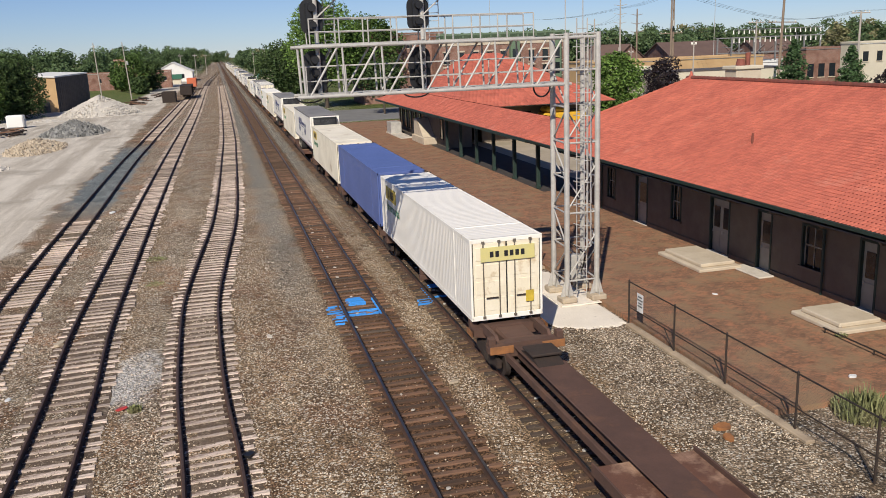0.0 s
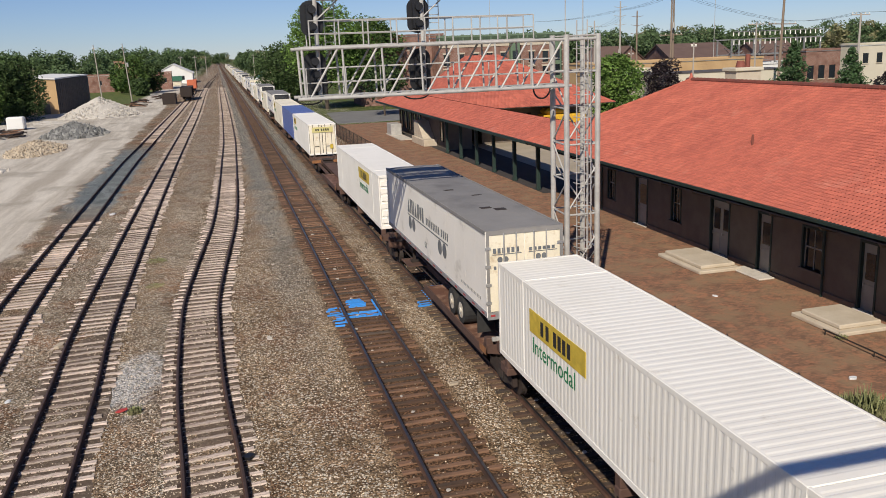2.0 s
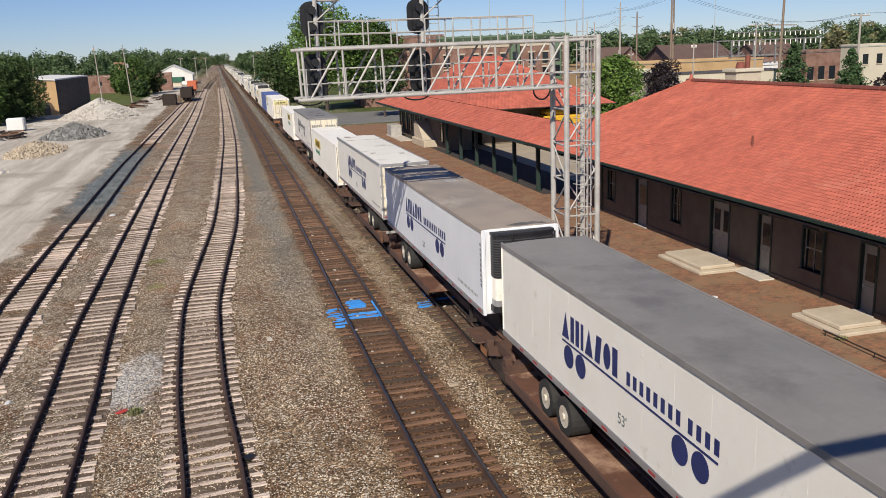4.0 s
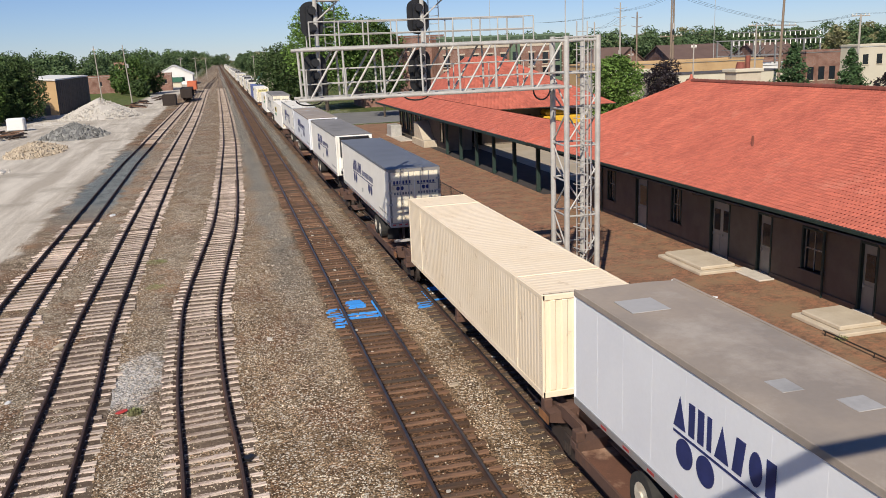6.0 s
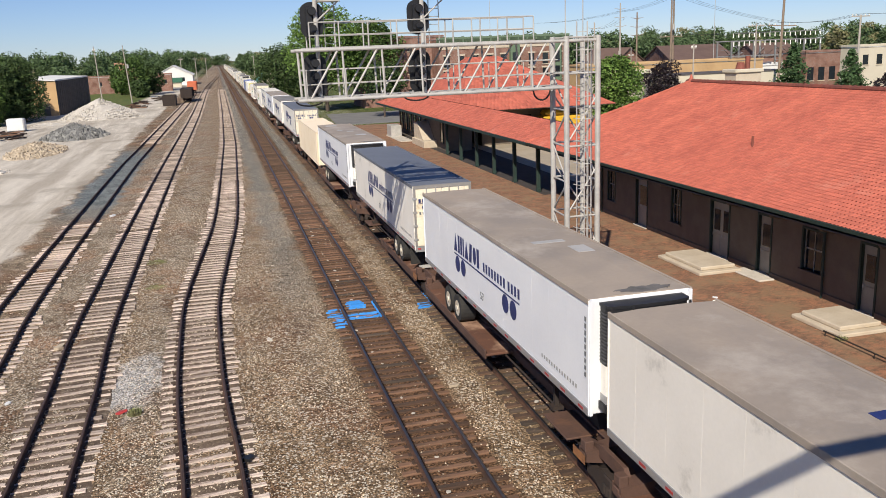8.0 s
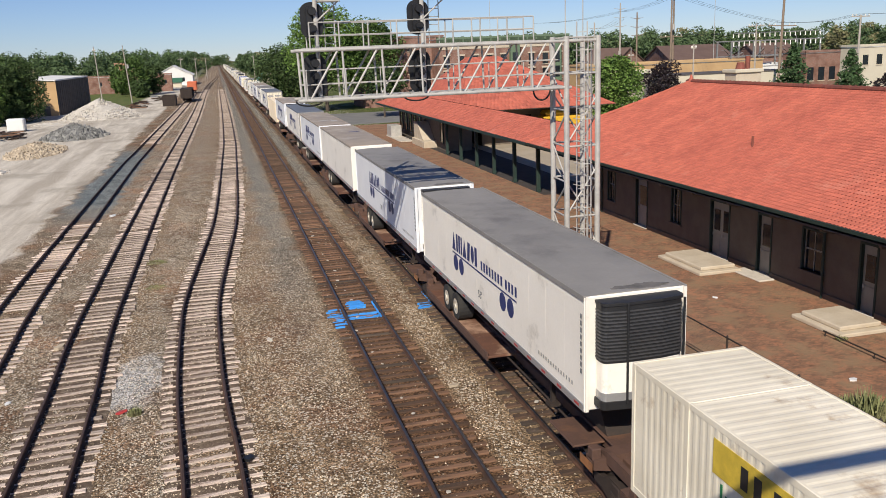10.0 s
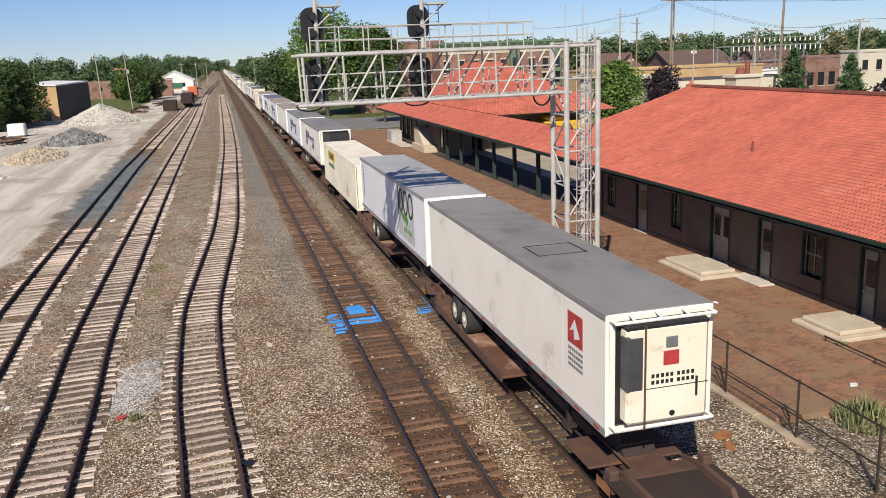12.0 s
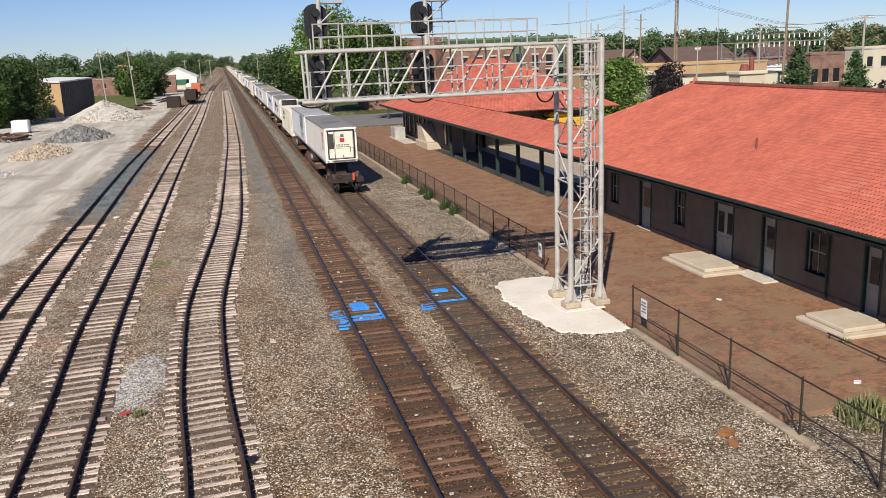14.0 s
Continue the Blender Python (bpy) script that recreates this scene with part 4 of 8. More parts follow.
# ---------- the footbridge under the camera; only its shadow reaches the view ----------
def build_bridge():
    t = thing("footbridge", pose(0, 0, 0), "grey steel footbridge over the tracks", "footbridge", kind="structure")
    part("deck", Geo().box(-34, 34, -2.4, 1.3, 8.55, 8.85), CONCRETE, t)
    part("top_chord", Geo().box(-34, 6.3, 0.43, 0.60, 12.36, 12.58), GALV, t)
    xs = [-33.0 + 4.4 * i for i in range(16)]
    for x in xs:
        if -1.2 < x < 2.6 or x > 6:
            continue
        part("post", Geo().box(x - 0.08, x + 0.08, 0.43, 0.59, 8.5, 12.4), GALV, t)
    for x in xs[:-1]:
        if -5.7 < x < 2.2 or x > 2.4:
            continue
        part("diagonal", Geo().tube((x, 0.52, 8.8), (x + 4.4, 0.52, 12.4), 0.08, 8), GALV, t)
    for x in (-33, -16, 17.5, 33):
        part("pier", Geo().box(x - 0.4, x + 0.4, -1.8, 1.0, -0.4, 8.55), CONCRETE, t)


build_bridge()


# ---------- train ----------
SPEED = 26.344
TX = 8.98
RUST = mat("rusty_steel", (0.115, 0.062, 0.045), 0.8, 0.05, (0.085, 0.047, 0.035), 1.2, 25, 0.35, 0.3, 0.01, (0.15, 0.075, 0.045), 0.9, 0.3)
DECK_RUST = mat("worn_deck_rust", (0.15, 0.068, 0.042), 0.8, 0.0, (0.11, 0.052, 0.035), 1.2, 25, 0.4, 0.3, 0.01, (0.40, 0.25, 0.17), 0.55, 0.5)
DARK_STEEL = mat("dark_running_gear", (0.035, 0.027, 0.023), 0.8, 0.2, (0.05, 0.033, 0.026), 3, 25, 0.4)
ORANGE = mat("orange_rust", (0.36, 0.15, 0.05), 0.8, 0, (0.2, 0.09, 0.04), 2, 25, 0.5)
TYRE = mat("tyre_rubber", (0.02, 0.02, 0.021), 0.9, 0, (0.035, 0.033, 0.03), 3, 30, 0.3)
RIM_WHITE = mat("white_rim", (0.66, 0.62, 0.52), 0.5, 0, (0.5, 0.42, 0.32), 5, 30, 0.3)
ALU = mat("aluminium_rail", (0.42, 0.41, 0.40), 0.45, 0.5, (0.42, 0.42, 0.43), 2, 20, 0.2)
DOOR_CREAM = mat("door_cream", (0.84, 0.765, 0.61), 0.5, 0, (0.77, 0.69, 0.52), 1.0, 14, 0.15, 0.05, 0.01, (0.52, 0.37, 0.20), 1.3, 0.3)
ROOF_GREY = mat("roof_grey", (0.265, 0.25, 0.235), 0.7, 0.0, (0.21, 0.20, 0.19), 0.4, 8, 0.15, 0.05, 0.01, (0.16, 0.15, 0.145), 0.35, 0.35)
ROOF_SLATE = mat("roof_slate", (0.17, 0.185, 0.215), 0.6, 0.1, (0.14, 0.152, 0.18), 0.4, 8, 0.12, 0.05)
ROOF_TAN = mat("roof_tan", (0.37, 0.305, 0.245), 0.75, 0, (0.28, 0.24, 0.205), 0.35, 8, 0.15, 0.05, 0.01, (0.43, 0.375, 0.32), 0.3, 0.35)
ROOF_WHITE = mat("roof_white", (0.86, 0.82, 0.73), 0.6, 0, (0.80, 0.76, 0.67), 0.35, 8, 0.1, 0.05, 0.01, (0.5, 0.46, 0.4), 0.5, 0.15)
ROOF_PALE = mat("roof_pale_grey", (0.46, 0.445, 0.43), 0.6, 0, (0.38, 0.37, 0.36), 0.3, 6, 0.15, 0.05, 0.01, (0.31, 0.30, 0.29), 0.35, 0.3)
NAVY = mat("navy_lettering", (0.022, 0.035, 0.15), 0.5, 0, amount=0.1, bump=0)
GREY_INK = mat("grey_lettering", (0.17, 0.18, 0.19), 0.5, 0, amount=0.1, bump=0)
GREEN_INK = mat("green_lettering", (0.02, 0.22, 0.09), 0.5, 0, amount=0.1, bump=0)
LIME_INK = mat("leaf_green", (0.09, 0.30, 0.05), 0.5, 0, amount=0.1, bump=0)
BLACK_INK = mat("black_lettering", (0.02, 0.02, 0.022), 0.5, 0, amount=0.1, bump=0)
YELLOW_INK = mat("yellow_decal", (0.70, 0.50, 0.06), 0.5, 0, amount=0.1, bump=0)
YELLOW_FADED = mat("faded_yellow_decal", (0.66, 0.58, 0.22), 0.6, 0, (0.6, 0.54, 0.25), 2, 20, 0.15, bump=0)
RED_INK = mat("red_decal", (0.48, 0.05, 0.05), 0.5, 0, amount=0.1, bump=0)
WHITE_INK = mat("white_decal", (0.8, 0.8, 0.8), 0.5, 0, amount=0.05, bump=0)
LOCK_GREY = mat("lock_rod_grey", (0.20, 0.175, 0.14), 0.6, 0.3, (0.13, 0.10, 0.08), 4, 20, 0.3)
LOUVRE_GREY = mat("louvre_grey", (0.075, 0.075, 0.08), 0.5, 0.2, bump=0.1)
ROOF_SOOT = mat("roof_soot", (0.10, 0.095, 0.09), 0.85, 0, (0.17, 0.155, 0.145), 2.5, 12, 0.4, 0.05)
REEFER_BLACK = mat("reefer_black", (0.018, 0.018, 0.02), 0.55, 0, bump=0.1)
OFFWHITE_SIDE = mat("offwhite_side", (0.87, 0.82, 0.74), 0.5, 0, (0.82, 0.77, 0.69), 0.5, 10, 0.1, 0.05, 0.01, (0.52, 0.48, 0.42), 0.5, 0.15)
COOL_SIDE = mat("cool_white_side", (0.83, 0.84, 0.86), 0.38, 0, (0.78, 0.79, 0.82), 0.5, 10, 0.08, 0.05)


def bars_side(geo, x, y0, y1, z0, z1, n, gap=0.35, slant=0.0, thick=0.006):
    """A row of upright bars on a side wall that faces the yard; it stands for lettering."""
    w = (y1 - y0) / n
    for i in range(n):
        a, c = y0 + i * w, y0 + (i + 1 - gap) * w
        geo.add([(x, a, z0), (x, c, z0), (x, c + slant, z1), (x, a + slant, z1), (x - thick, a, z0), (x - thick, c, z0), (x - thick, c + slant, z1), (x - thick, a + slant, z1)],
                [(0, 1, 2, 3), (7, 6, 5, 4), (0, 4, 5, 1), (1, 5, 6, 2), (2, 6, 7, 3), (3, 7, 4, 0)])
    return geo


def disc_side(geo, x, y, z, ry, rz, thick=0.006):
    return geo.prism([(y + ry * math.cos(a), z + rz * math.sin(a)) for a in np.linspace(0, 2 * math.pi, 25)[:-1]], "x", x - thick, x)


def lettering(name, text, size, m, material, parent):
    """Real letters on a thing, turned into a mesh."""
    cu = bpy.data.curves.new(name, "FONT")
    cu.body, cu.size, cu.extrude = text, size, 0.003
    tmp = bpy.data.objects.new(name, cu)
    scene.collection.objects.link(tmp)
    me = bpy.data.meshes.new_from_object(tmp.evaluated_get(bpy.context.evaluated_depsgraph_get()))
    bpy.data.objects.remove(tmp)
    me.materials.clear()
    me.materials.append(material)
    ob = new(name, me)
    ob.parent = parent
    ob.matrix_basis = m
    return ob


SIDE_TEXT = Matrix(((0, 0, -1, 0), (-1, 0, 0, 0), (0, 1, 0, 0), (0, 0, 0, 1)))


def side_pose(x, y, z):
    return Matrix.Translation((x, y, z)) @ SIDE_TEXT


def ring_side(geo, x, y, z, ry, rz, width, a0=0.0, a1=360.0, thick=0.006, n=22):
    """A flat band of a circle on a side wall, from angle a0 to a1 (seen from the yard)."""
    pts = []
    for k in range(n + 1):
        a = radians(a0 + (a1 - a0) * k / n)
        pts.append((math.cos(a), math.sin(a)))
    vs = []
    for xx in (x, x - thick):
        for c, q in pts:
            vs += [(xx, y - ry * c, z + rz * q), (xx, y - (ry - width) * c, z + (rz - width) * q)]
    m = 2 * (n + 1)
    fs = []
    for k in range(n):
        a = 2 * k
        fs += [(a, a + 1, a + 3, a + 2), (m + a + 2, m + a + 3, m + a + 1, m + a), (a, a + 2, m + a + 2, m + a), (a + 1, m + a + 1, m + a + 3, a + 3)]
    fs += [(0, m, m + 1, 1), (m - 2, m - 1, 2 * m - 1, 2 * m - 2)]
    return geo.add(vs, fs)


def shipper_mark(t, L, ink, ink2):
    """The shipper's mark on a trailer side as plain shapes: heavy blocks, a row of small ones, a rule and two pairs of discs."""
    x = -1.302
    g = Geo()
    lo, hi, y = 2.74, 3.38, 11.55
    for kind, w in (("peak", 0.52), ("block", 0.30), ("block", 0.30), ("block", 0.24), ("peak", 0.52), ("slant", 0.46), ("round", 0.44), ("block", 0.34)):
        a, c = y - w + 0.1, y
        if kind == "peak":
            g.prism([(c, lo), ((a + c) / 2, hi), (a, lo)], "x", x - 0.006, x)
        elif kind == "slant":
            g.prism([(c, lo), (c - 0.1, hi), (a, hi), (a + 0.1, lo)], "x", x - 0.006, x)
        elif kind == "round":
            disc_side(g, x, (a + c) / 2, (lo + hi) / 2, w / 2 - 0.05, 0.30)
        else:
            g.box(x - 0.006, x, a, c, lo, hi)
        y -= w
    for yy in (11.15, 10.45, 5.95, 5.25):
        disc_side(g, x, yy, 2.30, 0.29, 0.29)
    g.box(x - 0.006, x, 4.7, 11.55, 2.61, 2.66)
    part("shipper_mark", g, ink, t)
    g2 = Geo()
    y = 8.1
    for k in range(12):
        g2.box(x - 0.006, x, y - 0.15, y, 2.77, 3.07)
        y -= 0.285 if k != 7 else 0.42
    part("shipper_mark", g2, ink2, t)
    g3 = Geo()
    bars_side(g3, x, 0.7, 3.1, 1.68, 1.78, 14, 0.6)
    part("lettering", g3, ALU, t)
    lettering("length_mark", "53'", 0.36, side_pose(x - 0.001, 8.5, 1.75), GREY_INK, t)


def wheel_pair(t, x, y, z, r, w, name="wheel"):
    g = Geo().tube((x, y, z), (x + w, y, z), r, 20)
    tyre = part(name, g, TYRE, t)
    s = -1 if x < 0 else 1
    xo = x if x < 0 else x + w
    rim = Geo().tube((xo + s * 0.004, y, z), (xo - s * 0.06, y, z), r * 0.58, 16, r * 0.5).tube((xo + s * 0.05, y, z), (xo, y, z), r * 0.2, 10)
    part("rim", rim, RIM_WHITE, tyre, "white steel rim")


def make_trailer(y_near, side, roof, mark=None, ink=None, ink2=None, reefer=None, rear="doors", wheels=None, L=16.15, label="", roof_extra=None):
    """A road trailer 53 feet long; its origin is on the wagon deck under the near end."""
    t = thing("road_trailer", pose(TX, y_near, 0.87), label, "trailer", "trailers on the train")
    z0, z1 = 1.26, 4.11
    wheels = wheels or ("far" if reefer or rear == "wall" else "near")
    # body panels
    body = Geo()
    body.chamfer(-1.295, 1.295, 0.02, L - 0.02, z0, z1 - 0.02, 0.03)
    part("body", body, side, t)
    part("roof", Geo().prism([(-1.27, z1 - 0.02), (-0.6, z1 + 0.012), (0.6, z1 + 0.012), (1.27, z1 - 0.02)], "y", 0.06, L - 0.06), roof, t)
    rails = Geo()
    for s in (-1, 1):
        rails.chamfer(s * 1.30 - 0.03, s * 1.30 + 0.03, 0, L, z1 - 0.13, z1 + 0.015, 0.012)
    part("top_rail", rails, roof if roof in (ROOF_TAN, ROOF_SLATE, ROOF_GREY) else ALU, t)
    br = Geo()
    for s in (-1, 1):
        br.chamfer(s * 1.30 - 0.02, s * 1.30 + 0.02, 0, L, z0 - 0.03, z0 + 0.16, 0.01)
    part("bottom_rail", br, ALU, t)
    seams = Geo()
    n = 13
    for i in range(1, n):
        for s in (-1, 1):
            seams.box(s * 1.295 - 0.0012, s * 1.295 + 0.0012, i * L / n - 0.012, i * L / n + 0.012, z0 + 0.16, z1 - 0.13)
    part("side_seams", seams, side, t)["kind"] = "stuff"
    refl = Geo()
    for i in range(14):
        a = 0.3 + i * (L - 1) / 14
        refl.box(-1.326, -1.32, a, a + 0.28, z0 + 0.03, z0 + 0.09)
    part("reflector_strips", refl, RED_INK, t)["kind"] = "stuff"
    for s in (-1, 1):
        for y in (0.0, L):
            part("corner_post", Geo().chamfer(s * 1.27 - 0.05, s * 1.27 + 0.05, y - 0.03 if y else -0.015, y + 0.015 if y else 0.05, z0, z1 - 0.02, 0.015), side, t)
    # underframe, legs, wheels
    uf = Geo().box(-0.55, -0.4, 0.3, L - 0.5, z0 - 0.2, z0).box(0.4, 0.55, 0.3, L - 0.5, z0 - 0.2, z0)
    for y in np.arange(0.6, L, 0.9):
        uf.box(-1.25, 1.25, y, y + 0.08, z0 - 0.1, z0)
    part("underframe", uf, DARK_STEEL, t)
    wy = (3.4, 4.62) if wheels == "near" else (L - 3.3, L - 4.55)
    for y in wy:
        for x in (-1.25, 0.7):
            wheel_pair(t, x, y, 0.51, 0.51, 0.55)
        part("axle", Geo().tube((-1.0, y, 0.51), (1.0, y, 0.51), 0.07, 8), DARK_STEEL, t)
    part("bogie_frame", Geo().box(-0.6, 0.6, min(wy) - 0.7, max(wy) + 0.7, 0.75, z0 - 0.2), DARK_STEEL, t)
    ly = L - 3.2 if wheels == "near" else 3.2
    for x in (-0.85, 0.75):
        part("landing_leg", Geo().box(x, x + 0.12, ly, ly + 0.12, 0.1, z0).box(x - 0.1, x + 0.22, ly - 0.1, ly + 0.22, 0, 0.1), DARK_STEEL, t)
    if wheels == "near":
        for x in (-0.7, 0.6):
            part("bumper", Geo().box(x, x + 0.1, 0.05, 0.15, 0.45, z0), DARK_STEEL, t)
        part("bumper", Geo().box(-1.15, 1.15, 0.02, 0.12, 0.42, 0.55), GALV, t)
        part("mud_flap", Geo().box(-1.25, -0.65, 1.35, 1.38, 0.3, z0), TYRE, t)
        part("mud_flap", Geo().box(0.65, 1.25, 1.35, 1.38, 0.3, z0), TYRE, t)
    # near end
    if reefer:
        f = part("reefer_unit", Geo().chamfer(-1.0, 1.0, -0.42 if reefer == "cream" else -0.2, 0.0, z0 + 0.35, z1 - 0.22, 0.09), side if reefer != "cream" else CREAM_PAINT, t, "refrigeration unit on the front wall")
        if reefer == "cream":
            # Black panel paints in the dark gap round the unit; no recess is cut.
            part("backing", Geo().box(-1.1, 1.1, -0.06, -0.031, z0 + 0.28, z1 - 0.16), REEFER_BLACK, t, "black panel drawing the dark gap round the unit")
            part("grille", Geo().chamfer(-1.03, -0.6, -0.44, -0.1, z0 + 1.15, z1 - 0.42, 0.05), LOUVRE_GREY, f)
            part("seam", Geo().box(-0.6, 0.98, -0.424, -0.415, z0 + 1.18, z0 + 1.2), REEFER_BLACK, f)
            part("corner_pipe", Geo().tube((-0.58, -0.44, z0 + 0.25), (-0.58, -0.44, z1 - 0.2), 0.025, 6), RUST, f)
            part("hood", Geo().chamfer(-1.0, 1.0, -0.40, -0.1, z1 - 0.32, z1 - 0.18, 0.04), REEFER_BLACK, f)
            fr = Geo()
            for a, c in (((-1.15, -0.35), (1.15, -0.35)),):
                fr.tube((-1.2, -0.3, z1 - 0.12), (1.2, -0.3, z1 - 0.12), 0.04, 8).tube((-1.2, -0.3, z0 + 0.25), (1.2, -0.3, z0 + 0.25), 0.04, 8)
                fr.tube((-1.2, -0.3, z0 + 0.25), (-1.2, 0, z0 + 0.25), 0.04, 8).tube((1.2, -0.3, z0 + 0.25), (1.2, 0, z0 + 0.25), 0.04, 8)
                fr.tube((-1.2, -0.3, z1 - 0.12), (-1.2, 0, z1 - 0.12), 0.04, 8).tube((1.2, -0.3, z1 - 0.12), (1.2, 0, z1 - 0.12), 0.04, 8)
                for xx in (-0.75, -0.1, 0.55):
                    fr.tube((xx, -0.3, z1 - 0.12), (xx, 0, z1 - 0.05), 0.03, 6)
            part("guard_frame", fr, WHITE_PAINT, f)
            part("vent", Geo().chamfer(-0.08, 0.2, -0.445, -0.41, z1 - 0.75, z1 - 0.5, 0.01), GREY_INK, f)
            part("emblem", Geo().chamfer(-0.14, 0.24, -0.44, -0.415, z1 - 1.15, z1 - 0.82, 0.01), RED_INK, f)
            w = Geo()
            for r in range(2):
                for k in range(9):
                    a = -0.42 + k * 0.115 + (0.05 if k > 4 else 0)
                    w.box(a, a + 0.07, -0.428, -0.418, z1 - 1.42 - r * 0.15, z1 - 1.33 - r * 0.15)
            part("lettering", w, BLACK_INK, f)
            part("gauge", Geo().tube((0.1, -0.43, z0 + 0.55), (0.1, -0.4, z0 + 0.55), 0.07, 12), BLACK_INK, f)
            part("handle", Geo().box(0.66, 0.7, -0.46, -0.42, z0 + 0.9, z0 + 1.35), BLACK_INK, f)
        else:
            def bow(k, r=0.16, dx=0.0):
                """Plan of the unit: a bowed front with rounded corners, grown by k."""
                w, d = 1.02 + k, 0.46 + k
                pts = [(w, 0.0)]
                pts += [(w - r + r * math.cos(a), -d + 0.06 + r - r * math.sin(a)) for a in np.linspace(0, math.pi / 2, 6)]
                pts += [(0.45, -d), (-0.45, -d)]
                pts += [(-w + r - r * math.sin(a), -d + 0.06 + r - r * math.cos(a)) for a in np.linspace(0, math.pi / 2, 6)]
                return pts + [(-w, 0.0)]
            part("grille", Geo().prism(bow(0.0), "z", z0 + 1.30, z1 - 0.16), REEFER_BLACK, f, "black louvred grille")
            lv = Geo()
            for k in range(15):
                z = z0 + 1.36 + k * 0.083
                lv.prism(bow(0.018), "z", z, z + 0.034)
            part("louvre", lv, LOUVRE_GREY, f, "stack of dark grey louvre bars")["kind"] = "stuff"
            part("hood", Geo().prism(bow(0.03), "z", z1 - 0.16, z1 - 0.09), REEFER_BLACK, f)
            part("lower_casing", Geo().prism(bow(-0.01), "z", z0 + 0.42, z0 + 1.30), WHITE_PAINT, f, "white lower casing")
            part("casing_band", Geo().prism(bow(0.0), "z", z0 + 0.36, z0 + 0.56), ALU, f)
            part("lower_guard", Geo().prism(bow(0.04), "z", z0 + 0.16, z0 + 0.36), REEFER_BLACK, f)
            part("vent", Geo().box(0.3, 0.8, -0.475, -0.44, z0 + 0.5, z0 + 0.72), REEFER_BLACK, f)
            w = Geo()
            for k in range(7):
                w.box(-0.2 + k * 0.1, -0.14 + k * 0.1, -0.46, -0.449, z0 + 0.95, z0 + 1.02)
            part("lettering", w, GREY_INK, f)
            for xx in (-0.45, 0.98):
                part("pipe", Geo().tube((xx, -0.5, z0 + 0.3), (xx, -0.5, z1 - 0.12), 0.03, 6), REEFER_BLACK, f)
            for xa in (-1.3, 1.22):
                part("front_post", Geo().box(xa, xa + 0.08, -0.05, 0.0, z0, z1 - 0.02), side, t)
            rng = random.Random(int(-y_near))
            soot = [(0.25 + 0.75 * rng.uniform(0.6, 1.1) * math.cos(a), 0.33 + 0.27 * rng.uniform(0.5, 1.1) * math.sin(a)) for a in np.linspace(0, 2 * math.pi, 30)[:-1]]
            part("soot_stain", Geo().prism(soot, "z", z1 + 0.006, z1 + 0.016), ROOF_SOOT, t, "dark soot stain on the roof")
    elif rear == "doors":
        for s in (-1, 1):
            a, c = (-1.2, -0.02) if s < 0 else (0.02, 1.2)
            d = part("door", Geo().chamfer(a, c, -0.02, 0.03, z0 + 0.18, z1 - 0.16, 0.012), DOOR_CREAM, t, "cream rear door")
            for xx in (0.3, 0.72):
                part("lock_rod", Geo().tube((s * xx, -0.05, z0 + 0.12), (s * xx, -0.05, z1 - 0.1), 0.022, 6), ALU, d)
            for z in (1.7, 2.3, 2.9, 3.5):
                part("hinge", Geo().box(s * 1.22 - 0.12, s * 1.22 + 0.06, -0.045, -0.015, z, z + 0.09), ALU, d)
            part("lock_handle", Geo().box(s * 0.42 - 0.16, s * 0.42 + 0.16, -0.06, -0.03, z0 + 0.62, z0 + 0.69), ALU, d)
            bars = Geo()
            for k in range(6):
                xa = (a + 0.12) + k * 0.155
                bars.box(xa, xa + 0.1, -0.028, -0.021, z1 - 0.75, z1 - 0.58 if s < 0 else z1 - 0.64)
            bars.box(a + 0.1, c - 0.1, -0.028, -0.021, z1 - 0.80, z1 - 0.775)
            for k in (0, 1):
                bars.prism([((s * (0.45 if s > 0 else 0.85)) + k * 0.2 + 0.09 * math.cos(q), z1 - 0.96 + 0.1 * math.sin(q)) for q in np.linspace(0, 2 * math.pi, 15)[:-1]], "y", -0.028, -0.021)
            part("shipper_mark", bars, ink or NAVY, d)
            adr = Geo()
            for k in range(7):
                xa = a + 0.14 + k * 0.14
                adr.box(xa, xa + 0.08, -0.028, -0.021, z1 - 1.28, z1 - 1.16)
            part("lettering", adr, GREY_INK, d)
        part("rear_frame", Geo().box(-1.3, 1.3, -0.03, 0.02, z1 - 0.15, z1).box(-1.3, -1.2, -0.03, 0.02, z0, z1 - 0.15).box(1.2, 1.3, -0.03, 0.02, z0, z1 - 0.15), ROOF_GREY if roof != ROOF_WHITE else ALU, t)
        sill = Geo().box(-1.3, 1.3, -0.035, 0.02, z0 - 0.08, z0 + 0.16)
        part("rear_sill", sill, ALU, t)
        rs = Geo()
        for k in range(8):
            rs.box(-1.2 + k * 0.31, -1.05 + k * 0.31, -0.045, -0.036, z0 + 0.03, z0 + 0.09)
        part("reflector_strips", rs, RED_INK, t)
    else:
        part("front_wall", Geo().chamfer(-1.25, 1.25, -0.03, 0.02, z0 + 0.05, z1 - 0.05, 0.02), side, t)
    if mark:
        mark(t, L, ink, ink2)
    if mark is shipper_mark:
        num, yn = Geo(), 0.12 if reefer else L - 0.3
        for k in range(9):
            num.box(-1.332, -1.325, yn, yn + 0.075, 3.55 - k * 0.17, 3.66 - k * 0.17)
        part("lettering", num, GREY_INK, t)
    if roof_extra:
        roof_extra(t, L, z1)
    return t


def patch_roof(material, *rects):
    def f(t, L, z1):
        for x0, x1, y0, y1 in rects:
            part("roof_patch", Geo().box(x0, x1, y0, y1, z1 + 0.008, z1 + 0.022), material, t)
    return f


